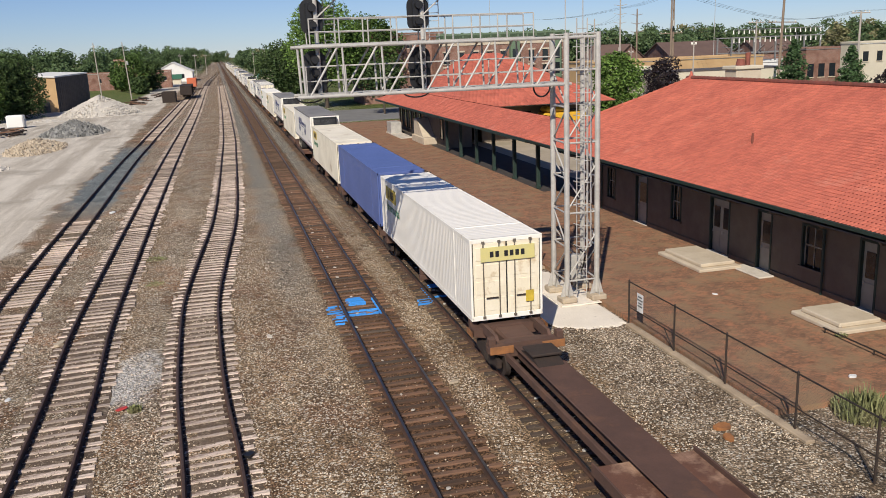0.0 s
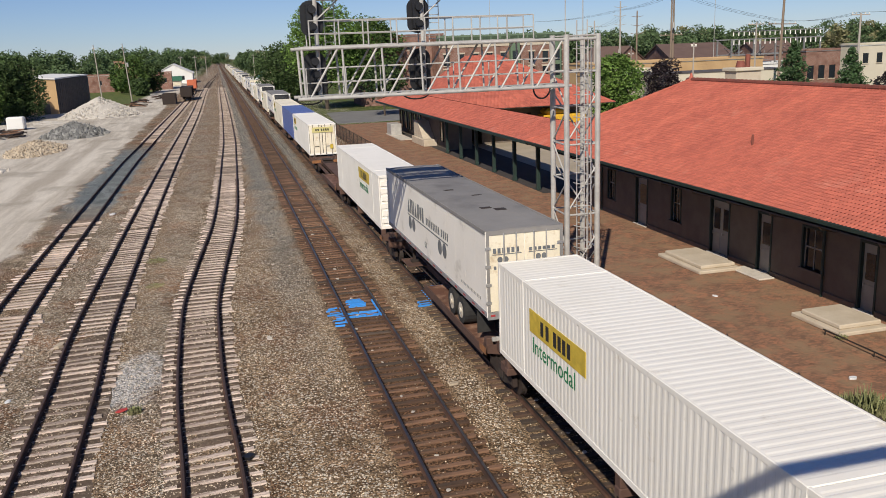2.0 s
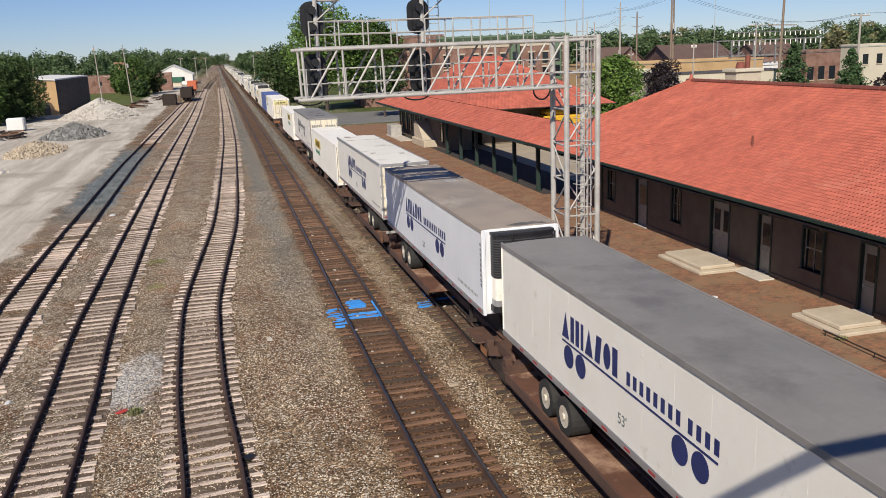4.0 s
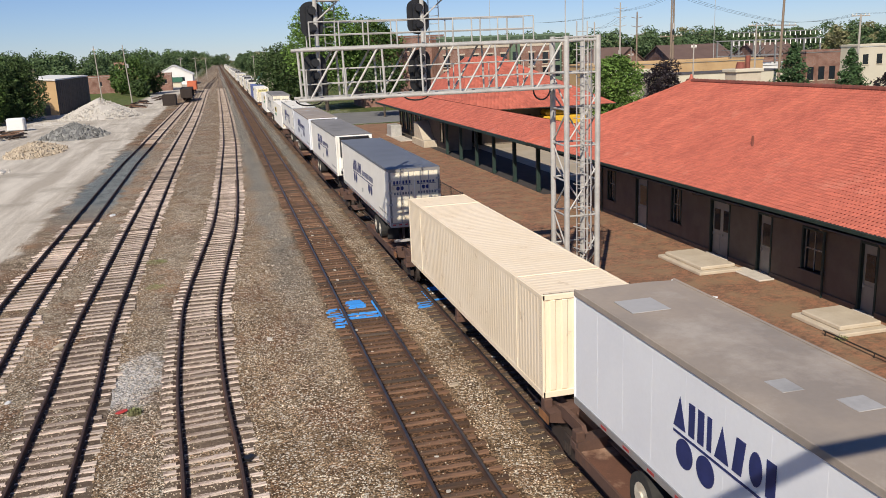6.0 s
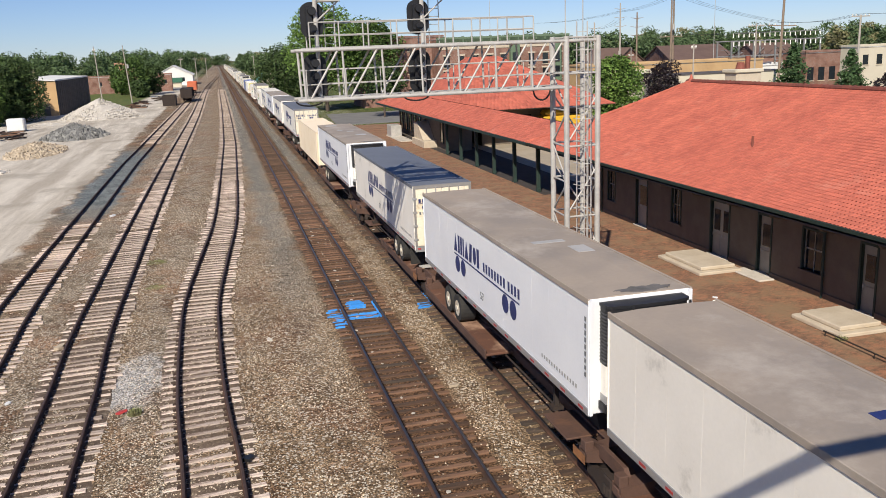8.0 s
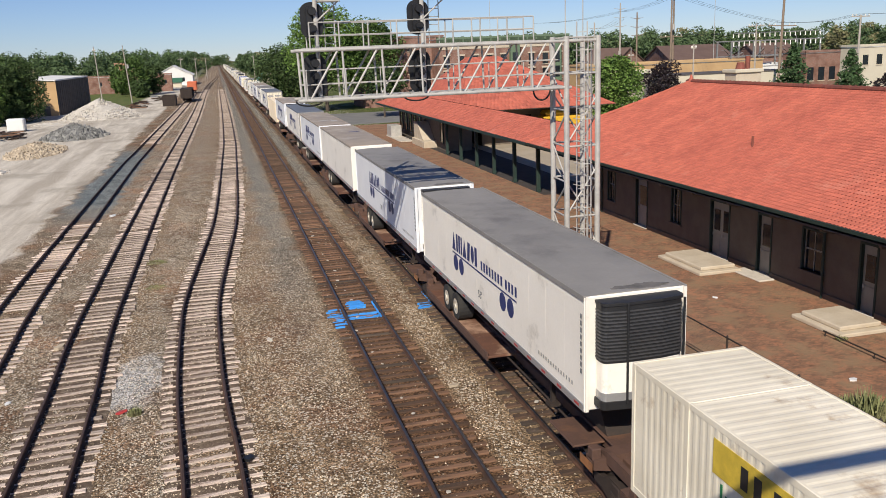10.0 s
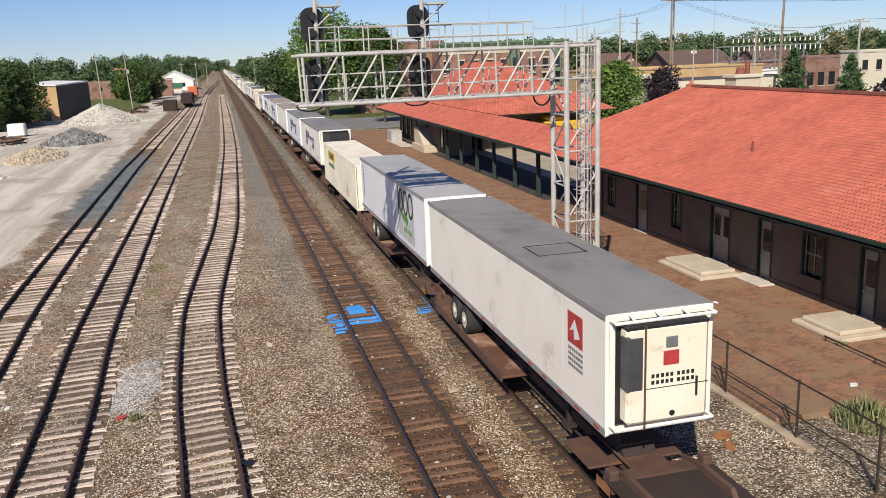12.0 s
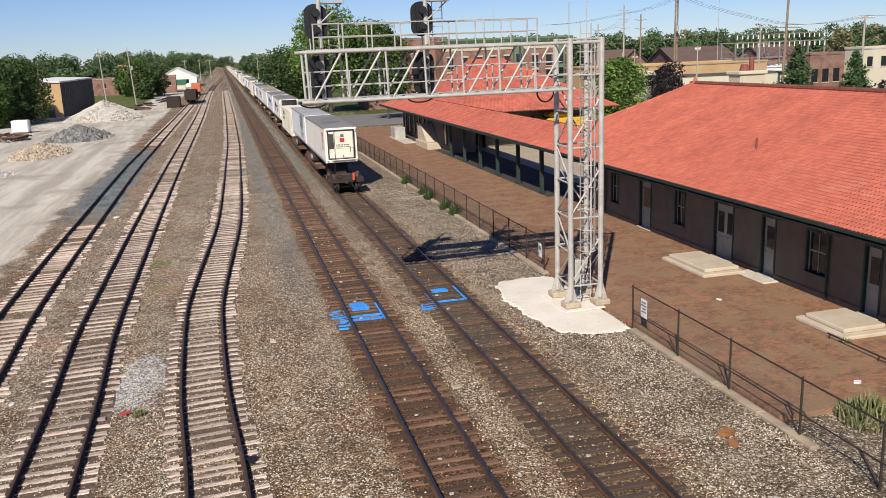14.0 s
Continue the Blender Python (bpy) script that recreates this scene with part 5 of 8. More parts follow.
def make_container(y_near, paint, L=16.15, decal=None, end="doors", label="", H=2.9, cap=None, ribs=True):
    """A corrugated box 53 feet long; its origin is under the near end."""
    t = thing("freight_container", pose(TX, y_near, 1.35), label, "container", "containers on the train")
    w = 1.295
    # corrugated sides: an upright wave pushed along the height
    for s in (-1, 1):
        pts = []
        y, pitch, d = 0.16, 0.23, 0.011
        while y < L - 0.16 - pitch:
            pts += [(s * (w - 0.002), y), (s * (w - 0.002), y + pitch * 0.34), (s * (w - d), y + pitch * 0.54), (s * (w - d), y + pitch * 0.8)]
            y += pitch
        pts.append((s * (w - 0.002), L - 0.15))
        g = Geo()
        n = len(pts)
        g.v = [(x, yy, z) for z in (0.16, H - 0.12) for x, yy in pts]
        g.f = [(i, i + 1, n + i + 1, n + i) for i in range(n - 1)]
        part("side_wall", g, paint, t)
    pts = []
    y, pitch = 0.16, 0.25
    while y < L - 0.16 - pitch:
        pts += [(y, H - 0.012), (y + pitch * 0.36, H - 0.012), (y + pitch * 0.56, H - 0.020), (y + pitch * 0.8, H - 0.020)]
        y += pitch
    pts.append((L - 0.15, H - 0.012))
    g = Geo()
    n = len(pts)
    g.v = [(x, yy, z) for x in (-w + 0.05, w - 0.05) for yy, z in pts]
    g.f = [(i, i + 1, n + i + 1, n + i) for i in range(n - 1)]
    part("roof", g, cap or paint, t)
    fr = Geo()
    for s in (-1, 1):
        fr.chamfer(s * (w - 0.03) - 0.035, s * (w - 0.03) + 0.035, 0, L, H - 0.13, H, 0.012)
        fr.chamfer(s * (w - 0.03) - 0.035, s * (w - 0.03) + 0.035, 0, L, 0, 0.17, 0.012)
    part("edge_rail", fr, paint, t)
    for s in (-1, 1):
        for y in (0.0, 2.05, L - 2.2, L - 0.14):
            part("post", Geo().chamfer(s * (w - 0.03) - 0.04, s * (w - 0.03) + 0.04, y, y + 0.14, 0, H + 0.004, 0.015), paint, t)
    for ya, za, zb in ((0.0, H - 0.15, H), (L - 0.1, H - 0.15, H), (0.0, 0.0, 0.18), (L - 0.1, 0.0, 0.18)):
        part("end_beam", Geo().chamfer(-w, w, ya, ya + 0.1, za, zb, 0.012), paint, t)
    for y in (2.05, L - 2.2):
        part("roof_beam", Geo().chamfer(-w + 0.05, w - 0.05, y, y + 0.14, H - 0.06, H, 0.01), paint, t)
    part("floor", Geo().box(-w + 0.08, w - 0.08, 0.06, L - 0.06, 0.05, 0.15), DARK_STEEL, t)
    part("far_wall", Geo().box(-w + 0.06, w - 0.06, L - 0.1, L - 0.05, 0.16, H - 0.12), paint, t)
    if end == "doors":
        for s in (-1, 1):
            a, c = (-w + 0.09, -0.015) if s < 0 else (0.015, w - 0.09)
            part("gasket", Geo().box(a - 0.015, c + 0.015, 0.03, 0.055, 0.155, H - 0.125), TYRE, t)
            d = part("door", Geo().chamfer(a + 0.012, c - 0.012, 0.01, 0.06, 0.18, H - 0.15, 0.012), paint if paint is not WHITE_PAINT else DOOR_CREAM, t)
            for k in range(4):
                z = 0.34 + k * 0.6
                part("door_panel", Geo().chamfer(a + 0.09, c - 0.09, -0.005, 0.012, z, z + 0.46, 0.014), paint if paint is not WHITE_PAINT else DOOR_CREAM, d)
            for xx in (0.28, 0.85):
                part("lock_rod", Geo().tube((s * xx, -0.03, 0.12), (s * xx, -0.03, H - 0.1), 0.02, 6), LOCK_GREY, d)
                part("lock_cam", Geo().box(s * xx - 0.05, s * xx + 0.05, -0.05, -0.01, H - 0.16, H - 0.08).box(s * xx - 0.05, s * xx + 0.05, -0.05, -0.01, 0.08, 0.16), LOCK_GREY, d)
            part("lock_handle", Geo().box(s * 0.55 - 0.22, s * 0.55 + 0.22, -0.05, -0.025, 0.78, 0.83), DARK_STEEL, d)
    elif end == "slats":
        part("end_wall", Geo().box(-w + 0.06, w - 0.06, 0.04, 0.08, 0.16, H - 0.12), paint, t)
        for k in range(6):
            z = 0.3 + k * 0.4
            part("end_rib", Geo().chamfer(-w + 0.1, w - 0.1, 0.0, 0.05, z, z + 0.3, 0.03), paint, t)
    else:
        part("end_wall", Geo().box(-w + 0.06, w - 0.06, 0.04, 0.08, 0.16, H - 0.12), paint, t)
        for k in range(7):
            x = -w + 0.2 + k * 0.34
            part("end_rib", Geo().chamfer(x, x + 0.18, 0.0, 0.05, 0.2, H - 0.16, 0.03), paint, t)
    if decal:
        decal(t, L, H)
    return t


def carrier_decal(ystart, length=3.6, end_sign=True, drop=0.0):
    """Yellow name board with dark bars and the green word under it."""
    def f(t, L, H):
        x, H0, H = -1.305, H, H - drop
        b = part("name_board", Geo().box(x, x + 0.012, L - ystart - length, L - ystart, H - 0.95, H - 0.3), YELLOW_INK, t, "yellow name board")
        g = Geo()
        for i, (p, q) in enumerate(((0.22, 0.28), (0.32, 0.38), (0.46, 0.52), (0.54, 0.60), (0.62, 0.68), (0.70, 0.76))):
            y1 = L - ystart - length * p
            y0 = L - ystart - length * q
            bars_side(g, x - 0.001, y0, y1, H - 0.83, H - 0.43, 1, 0.1)
        part("name_bars", g, BLACK_INK, b)
        lettering("word", "Intermodal", 0.66, side_pose(x + 0.002, L - ystart - 0.2, H - 1.5), GREEN_INK, t)
        H = H0
        if end_sign:
            s = part("end_sign", Geo().box(-0.35, 1.12, -0.068, -0.06, H - 0.72, H - 0.38), YELLOW_INK, t)
            g = Geo()
            for k in range(6):
                g.box(-0.1 + k * 0.17, 0.01 + k * 0.17, -0.076, -0.069, H - 0.64, H - 0.46)
            part("name_bars", g, BLACK_INK, s)
    return f


def door_sign(t, L, H):
    carrier_decal(1.3, 2.4, False)(t, L, H)
    s = part("end_sign", Geo().box(-0.95, 1.0, -0.056, -0.05, H - 0.8, H - 0.3), YELLOW_FADED, t)
    g = Geo()
    for k in range(6):
        a = -0.62 + k * 0.2 + (0.12 if k > 1 else 0)
        g.box(a, a + 0.13, -0.064, -0.057, H - 0.65, H - 0.45)
    part("name_bars", g, BLACK_INK, s)
    part("placard", Geo().box(0.66, 0.95, -0.066, -0.058, 0.55, 0.95), YELLOW_INK, t)


def make_truck(t, y):
    """A two-axle railway bogie under a wagon joint."""
    for dy in (-0.85, 0.85):
        ax = part("wheelset", Geo().tube((-0.9, y + dy, 0.42), (0.9, y + dy, 0.42), 0.08, 8), DARK_STEEL, t)
        for s in (-1, 1):
            part("wheel", Geo().tube((s * 0.69, y + dy, 0.42), (s * 0.82, y + dy, 0.42), 0.42, 20).tube((s * 0.655, y + dy, 0.42), (s * 0.69, y + dy, 0.42), 0.445, 20), DARK_STEEL, ax)
    for s in (-1, 1):
        ring = [(y - 1.15, 0.36), (y - 1.15, 0.62), (y - 0.7, 0.66), (y - 0.35, 0.82), (y + 0.35, 0.82), (y + 0.7, 0.66), (y + 1.15, 0.62), (y + 1.15, 0.36), (y + 0.75, 0.36), (y + 0.3, 0.2), (y - 0.3, 0.2), (y - 0.75, 0.36)]
        sf = part("side_frame", Geo().prism(ring, "x", s * 1.0 - 0.07, s * 1.0 + 0.07), DARK_STEEL, t)
        for k in (-0.14, 0.0, 0.14):
            part("spring", Geo().tube((s * 1.08, y + k, 0.3), (s * 1.08, y + k, 0.56), 0.055, 8), DARK_STEEL, sf)
    part("bolster", Geo().chamfer(-1.1, 1.1, y - 0.2, y + 0.2, 0.5, 0.78, 0.03), DARK_STEEL, t)


def make_wagon(y0, y1, load="trailer", tail=False, lead=False, flip=False, empty=False):
    """One platform of an articulated spine wagon between two joints; origin on the rail under its near joint."""
    t = thing("spine_wagon", pose(TX, y0, 0), "rusty brown articulated spine wagon on the rails", "rail wagon", "wagons of the train")
    L = y1 - y0
    sp = Geo().chamfer(-0.36, 0.36, 0.15, L - 0.15, 0.62, 1.02, 0.03)
    part("spine_beam", sp, RUST, t)
    top = Geo().chamfer(-0.5, 0.5, 0.9, L - 0.9, 1.02, 1.07, 0.015)
    part("cover_plate", top, RUST, t)
    make_truck(t, 0.0)
    if lead:
        make_truck(t, L)
    ends = [0.9, L - 0.9]
    for y in ends:
        part("end_bolster", Geo().prism([(-1.3, 0.86), (-1.3, 1.1), (-0.5, 1.18), (0.5, 1.18), (1.3, 1.1), (1.3, 0.86), (0.5, 0.7), (-0.5, 0.7)], "y", y - 0.22, y + 0.22), RUST, t)
    for y in ((1.2, L / 2, L - 1.2) if load == "box" else (0.9, L - 0.9)):
        for s in (-1, 1):
            part("cross_arm", Geo().chamfer(min(s * 0.3, s * 1.32), max(s * 0.3, s * 1.32), y - 0.14, y + 0.14, 0.82, 1.06, 0.03), RUST, t)
            part("corner_pedestal", Geo().chamfer(s * 1.18 - 0.12, s * 1.18 + 0.12, y - 0.14, y + 0.14, 1.06, 1.35, 0.02), RUST, t)
    if load != "box":
        for a, c in (((L - 9.2, L - 1.1),) if flip else ((1.1, 9.2),)):
            for s in (-1, 1):
                d = part("wheel_deck", Geo().chamfer(min(s * 0.36, s * 1.36), max(s * 0.36, s * 1.36), a, c, 0.78, 0.87, 0.015), DECK_RUST, t, "rusty wheel deck plate")
                part("deck_lip", Geo().chamfer(s * 1.34 - 0.03, s * 1.34 + 0.03, a, c, 0.70, 1.0, 0.01), RUST, d)
        if empty:
            for s in (-1, 1):
                part("bolster_face", Geo().chamfer(min(s * 0.5, s * 1.3), max(s * 0.5, s * 1.3), L - 1.16, L - 1.125, 0.84, 1.1, 0.01), ORANGE, t, "orange rusted bolster face")
                part("side_sill", Geo().chamfer(s * 0.72 - 0.07, s * 0.72 + 0.07, 9.0, L - 1.0, 0.6, 0.85, 0.02), RUST, t)
        hy, hz = (2.6 if flip else L - 2.4), (1.25 if empty else 2.0)
        hitch = part("hitch", Geo().prism([(hy - 0.8, 1.07), (hy + 0.8, 1.07), (hy + 0.2, hz), (hy - 0.2, hz)], "x", -0.42, 0.42), DARK_STEEL, t, "folding trailer hitch")
        part("hitch_plate", Geo().chamfer(-0.5, 0.5, hy - 0.45, hy + 0.45, hz, hz + 0.1, 0.03), DARK_STEEL, hitch)
        for s in (() if empty else (-1, 1)):
            part("step_plate", Geo().chamfer(min(s * 0.36, s * 1.25), max(s * 0.36, s * 1.25), (2.0 if flip else L - 5.2), (3.6 if flip else L - 3.6), 0.80, 0.86, 0.015), RUST, t)
    part("articulation", Geo().chamfer(-0.55, 0.55, -0.55, 0.75, 0.72, 1.12, 0.08), RUST, t, "cast steel joint over the bogie")
    for s in (-1, 1):
        part("brake_hose", Geo().path([(s * 0.5, 1.0, 0.75), (s * 0.62, 0.5, 0.5), (s * 0.62, -0.2, 0.45), (s * 0.5, -0.8, 0.75)], 0.03), TYRE, t)
        part("guide_arm", Geo().prism([(-0.9, 0.98), (0.9, 0.98), (1.5, 1.1), (0.6, 1.3), (-0.6, 1.3)], "x", s * 0.92 - 0.06, s * 0.92 + 0.06), RUST, t)
    part("brake_cylinder", Geo().tube((0.72, 2.2, 0.6), (0.72, 2.9, 0.6), 0.16, 10), DARK_STEEL, t)
    part("brake_lever", Geo().box(-0.8, -0.72, 1.6, 3.8, 0.5, 0.58), DARK_STEEL, t)
    rail_g = Geo()
    for s in (-1, 1):
        rail_g.tube((s * 0.62, 1.0, 0.72), (s * 0.62, L - 1.0, 0.72), 0.035, 6)
    part("air_pipe", rail_g, DARK_STEEL, t)
    for s in (-1, 1):
        part("reporting_panel", Geo().box(s * 1.375 if s > 0 else -1.381, s * 1.381 if s > 0 else -1.375, 0.6, 1.3, 0.84, 1.08), ORANGE, t)
    if tail:
        part("buffer_beam", Geo().chamfer(-1.35, 1.35, -1.35, -1.1, 0.75, 1.15, 0.03), DARK_STEEL, t)
        part("end_platform", Geo().chamfer(-1.35, 1.35, -1.15, 0.8, 1.06, 1.13, 0.02), DARK_STEEL, t)
        c = part("coupler", Geo().chamfer(-0.16, 0.16, -1.75, -1.3, 0.72, 1.0, 0.06), DARK_STEEL, t)
        part("knuckle", Geo().chamfer(-0.25, 0.05, -1.95, -1.7, 0.72, 1.0, 0.07), DARK_STEEL, c)
        bw = part("brake_wheel", Geo().path([(-0.62, -1.42 + 0.0, 1.45 + 0.0)] * 1 + [(-0.62 + 0.25 * math.cos(a), -1.42, 1.4 + 0.25 * math.sin(a)) for a in np.linspace(0, 2 * math.pi, 15)], 0.025), DARK_STEEL, t)
        part("brake_post", Geo().box(-0.66, -0.58, -1.4, -1.3, 1.0, 1.7), DARK_STEEL, t)
        part("end_device", Geo().chamfer(0.42, 0.62, -1.62, -1.45, 0.95, 1.55, 0.03), mat("end_device_orange", (0.55, 0.11, 0.05), 0.5, 0), t, "orange end of train device on the coupler")
        part("hose", Geo().path([(0.3, -1.4, 0.9), (0.38, -1.62, 0.6), (0.5, -1.7, 0.35), (0.55, -1.65, 0.25)], 0.03), TYRE, t)
        gr = Geo()
        for s in (-1.25, 1.25):
            gr.path([(s, -1.4, 0.7), (s, -1.45, 0.4), (s + (0.35 if s < 0 else -0.35), -1.45, 0.4), (s + (0.35 if s < 0 else -0.35), -1.4, 0.75)], 0.025)
        part("step", gr, DARK_STEEL, t)
    return t


def disc_mark(ink=NAVY, ink2=NAVY):
    return dict(mark=shipper_mark, ink=ink, ink2=ink2)


def leaf_mark(t, L, ink, ink2):
    """A logistics firm's mark: tall dark shapes with a green swoosh."""
    x = -1.302
    c = 3.3
    part("mark_panel", Geo().box(x - 0.003, x, c - 1.1, c + 2.2, 1.6, 3.95), mat("grey_panel", (0.60, 0.61, 0.61), 0.45, 0, bump=0.02, amount=0.06), t)
    x -= 0.004
    part("mark_stem", Geo().box(x - 0.006, x, c + 1.95, c + 2.15, 2.55, 3.9), BLACK_INK, t)
    for yc, ry in ((c + 1.5, 0.42), (c + 0.55, 0.52), (c - 0.5, 0.52)):
        part("mark_ring", ring_side(Geo(), x, yc, 3.3, ry, 0.6, 0.17), BLACK_INK, t)
    sw = Geo()
    pts = [(c + 2.2, 3.1), (c + 1.7, 2.75), (c + 1.1, 2.5), (c + 0.45, 2.4), (c + 0.45, 2.2), (c + 0.05, 2.55), (c + 0.45, 2.9), (c + 0.45, 2.68), (c + 1.1, 2.75), (c + 1.7, 2.9)]
    sw.prism(pts, "x", x - 0.014, x - 0.007)
    part("mark_swoosh", sw, LIME_INK, t)
    w = Geo()
    bars_side(w, x, c - 0.6, c + 1.1, 1.95, 2.15, 9, 0.4)
    part("lettering", w, LIME_INK, t)
    num = Geo()
    for k in range(8):
        num.box(x - 0.006, x, L - 1.05, L - 0.85, 3.6 - k * 0.24, 3.77 - k * 0.24)
    part("lettering", num, GREY_INK, t)


def arrow_mark(t, L, ink, ink2):
    x = -1.302
    part("emblem", Geo().box(x - 0.005, x, 1.25, 2.12, 2.86, 3.65), RED_INK, t, "red square emblem")
    g = Geo().prism([(1.4, 3.1), (1.7, 3.5), (2.0, 3.15), (1.75, 3.25), (1.7, 3.0)], "x", x - 0.01, x - 0.006)
    part("emblem_figure", g, WHITE_INK, t)
    w = Geo()
    for r in range(4):
        bars_side(w, x, 1.25, 2.12, 2.68 - r * 0.14, 2.76 - r * 0.14, 8, 0.35)
    part("lettering", w, GREY_INK, t)


T_LABEL = "white road trailer with navy shipper marks riding a wagon"
JOINTS = [93.2, 75.95, 59.0, 42.9, 25.5, 7.3, -10.7, -28.7, -46.1, -63.6, -81.5, -100.1, -119.8, -139.5, -158.2, -176.8, -194.5, -212.0, -229.7, -247.6, -266.0, -283.8, -301.2]


def build_train():
    out = []
    kinds = ["trailer", "box", "box", "box", "trailer", "box", "trailer", "box", "trailer", "trailer", "trailer", "trailer", "box", "trailer", "trailer", "trailer", "trailer", "trailer", "trailer", "box", "trailer", "trailer"]
    for i in range(len(JOINTS) - 1):
        out.append(make_wagon(JOINTS[i + 1], JOINTS[i], kinds[i], i == len(JOINTS) - 2, flip=i in (0, 9, 10, 13, 15, 16, 17, 18, 20, 21), empty=i == 4))
    w = WHITE_PAINT
    blk = dict(ink=GREY_INK, ink2=GREY_INK)
    out += [
        make_trailer(76.3, w, ROOF_GREY, reefer="black", **disc_mark(), label="white refrigerated road trailer with dark end riding a wagon"),
        make_container(59.5, CREAM_PAINT, decal=carrier_decal(1.3, 2.4, False), label="cream corrugated freight container with yellow board"),
        make_container(43.5, BLUE_PAINT, L=14.9, end="ribs", label="blue corrugated freight container on a wagon"),
        make_container(26.35, w, decal=door_sign, label="white corrugated freight container with cream rear doors"),
        make_container(-9.5, w, decal=carrier_decal(9.55, 3.6), end="slats", label="white corrugated freight container with yellow name board"),
        make_trailer(-28.15, OFFWHITE_SIDE, ROOF_GREY, mark=shipper_mark, **blk, label="dull white road trailer with grey shipper marks and grey roof",
                     roof_extra=patch_roof(DARK_STEEL, (-0.3, 0.1, 3.6, 3.9), (0.1, 0.5, 3.1, 3.5), (-0.5, -0.1, 8.0, 8.2), (0.2, 0.6, 6.4, 6.55))),
        make_container(-45.45, w, decal=carrier_decal(2.7, 3.7, False, 0.35), label="white corrugated freight container with yellow name board"),
        make_trailer(-62.9, w, ROOF_WHITE, **disc_mark(), label="white road trailer with navy shipper marks and white roof",
                     roof_extra=patch_roof(ROOF_TAN, (-1.15, 1.15, 12.9, 13.0), (-0.9, -0.5, 15.0, 15.6), (0.6, 0.9, 4.0, 4.3), (-0.9, -0.6, 4.9, 5.2))),
        make_trailer(-80.45, COOL_SIDE, ROOF_TAN, **disc_mark(), reefer="black", label="white refrigerated road trailer with dusty tan roof",
                     roof_extra=patch_roof(ROOF_PALE, (-0.4, 0.1, 11.6, 12.2), (0.3, 0.8, 10.2, 10.7))),
        make_trailer(-98.55, w, ROOF_GREY, **disc_mark(), reefer="black", label="white refrigerated road trailer with grey roof"),
        make_trailer(-117.75, w, ROOF_SLATE, **disc_mark(), label="white road trailer with slate roof and lettered rear doors"),
        make_container(-138.35, TAN_PAINT, end="ribs", label="plain tan corrugated freight container with rust marks"),
        make_trailer(-156.6, COOL_SIDE, ROOF_TAN, **disc_mark(), reefer="black", label="white refrigerated road trailer with black louvred unit",
                     roof_extra=patch_roof(ROOF_PALE, (-0.9, 0.0, 14.0, 14.9), (0.2, 0.9, 5.2, 6.0), (-0.6, -0.2, 9.4, 9.9), (0.0, 0.5, 8.4, 8.9))),
        make_trailer(-175.9, OFFWHITE_SIDE, ROOF_SLATE, **disc_mark(), label="off-white road trailer with slate roof and cream rear doors"),
        make_trailer(-193.95, COOL_SIDE, ROOF_TAN, **disc_mark(), reefer="black", label="clean white refrigerated road trailer with tan roof",
                     roof_extra=patch_roof(ROOF_PALE, (0.3, 0.8, 4.2, 5.0), (-0.5, 0.5, 5.6, 5.9))),
        make_trailer(-211.1, OFFWHITE_SIDE, ROOF_TAN, rear="wall", label="plain off-white road trailer with stained tan roof",
                     roof_extra=patch_roof(NAVY, (0.1, 0.9, 9.9, 10.15))),
        make_trailer(-229.0, COOL_SIDE, ROOF_GREY, **disc_mark(), reefer="black", label="white refrigerated road trailer with grey roof"),
        make_trailer(-246.4, OFFWHITE_SIDE, ROOF_GREY, **disc_mark(), reefer="black", label="off-white refrigerated road trailer with black louvred unit"),
        make_container(-264.9, CREAM_PAINT, decal=carrier_decal(3.0, 3.6), label="cream corrugated freight container with yellow name board"),
        make_trailer(-283.4, COOL_SIDE, ROOF_PALE, mark=leaf_mark, rear="wall", label="white road trailer with grey and green mark"),
        make_trailer(-300.2, OFFWHITE_SIDE, ROOF_GREY, mark=arrow_mark, reefer="cream", label="white refrigerated trailer with red emblem at the train's end",
                     roof_extra=patch_roof(DARK_STEEL, (-0.7, 0.8, 5.6, 5.64), (-0.7, 0.8, 6.86, 6.9), (-0.7, -0.66, 5.64, 6.86), (0.76, 0.8, 5.64, 6.86))),
    ]
    # the train goes on far ahead: loads and wagons alike
    loads = [o for o in out if o.name.startswith(("road_trailer", "freight_container"))]
    wag_t = [o for o in out if o.name.startswith("spine_wagon")][5]
    wag_b = [o for o in out if o.name.startswith("spine_wagon")][4]
    rng = random.Random(4)
    y = JOINTS[0]
    order = [1, 9, 1, 3, 7, 0, 4, 18, 9, 5, 6, 10, 4, 17, 1, 12, 14, 4, 18, 5]
    for k in range(36):
        src = loads[order[k % len(order)]]
        box = src.name.startswith("freight")
        wg = copy_thing(wag_b if box else wag_t, pose(TX, y, 0))
        ld = copy_thing(src, pose(TX, y + 0.75, src.location.z))
        out += [wg, ld]
        y += 17.9
    return out, y


TRAIN, TRAIN_END = build_train()


# ---------- fence ----------
FENCE_BLACK = mat("fence_dark_steel", (0.035, 0.028, 0.025), 0.7, 0.3, (0.06, 0.04, 0.03), 3, 30, 0.4)
WIRE = mat("fence_wire", (0.10, 0.09, 0.08), 0.6, 0.5, bump=0)


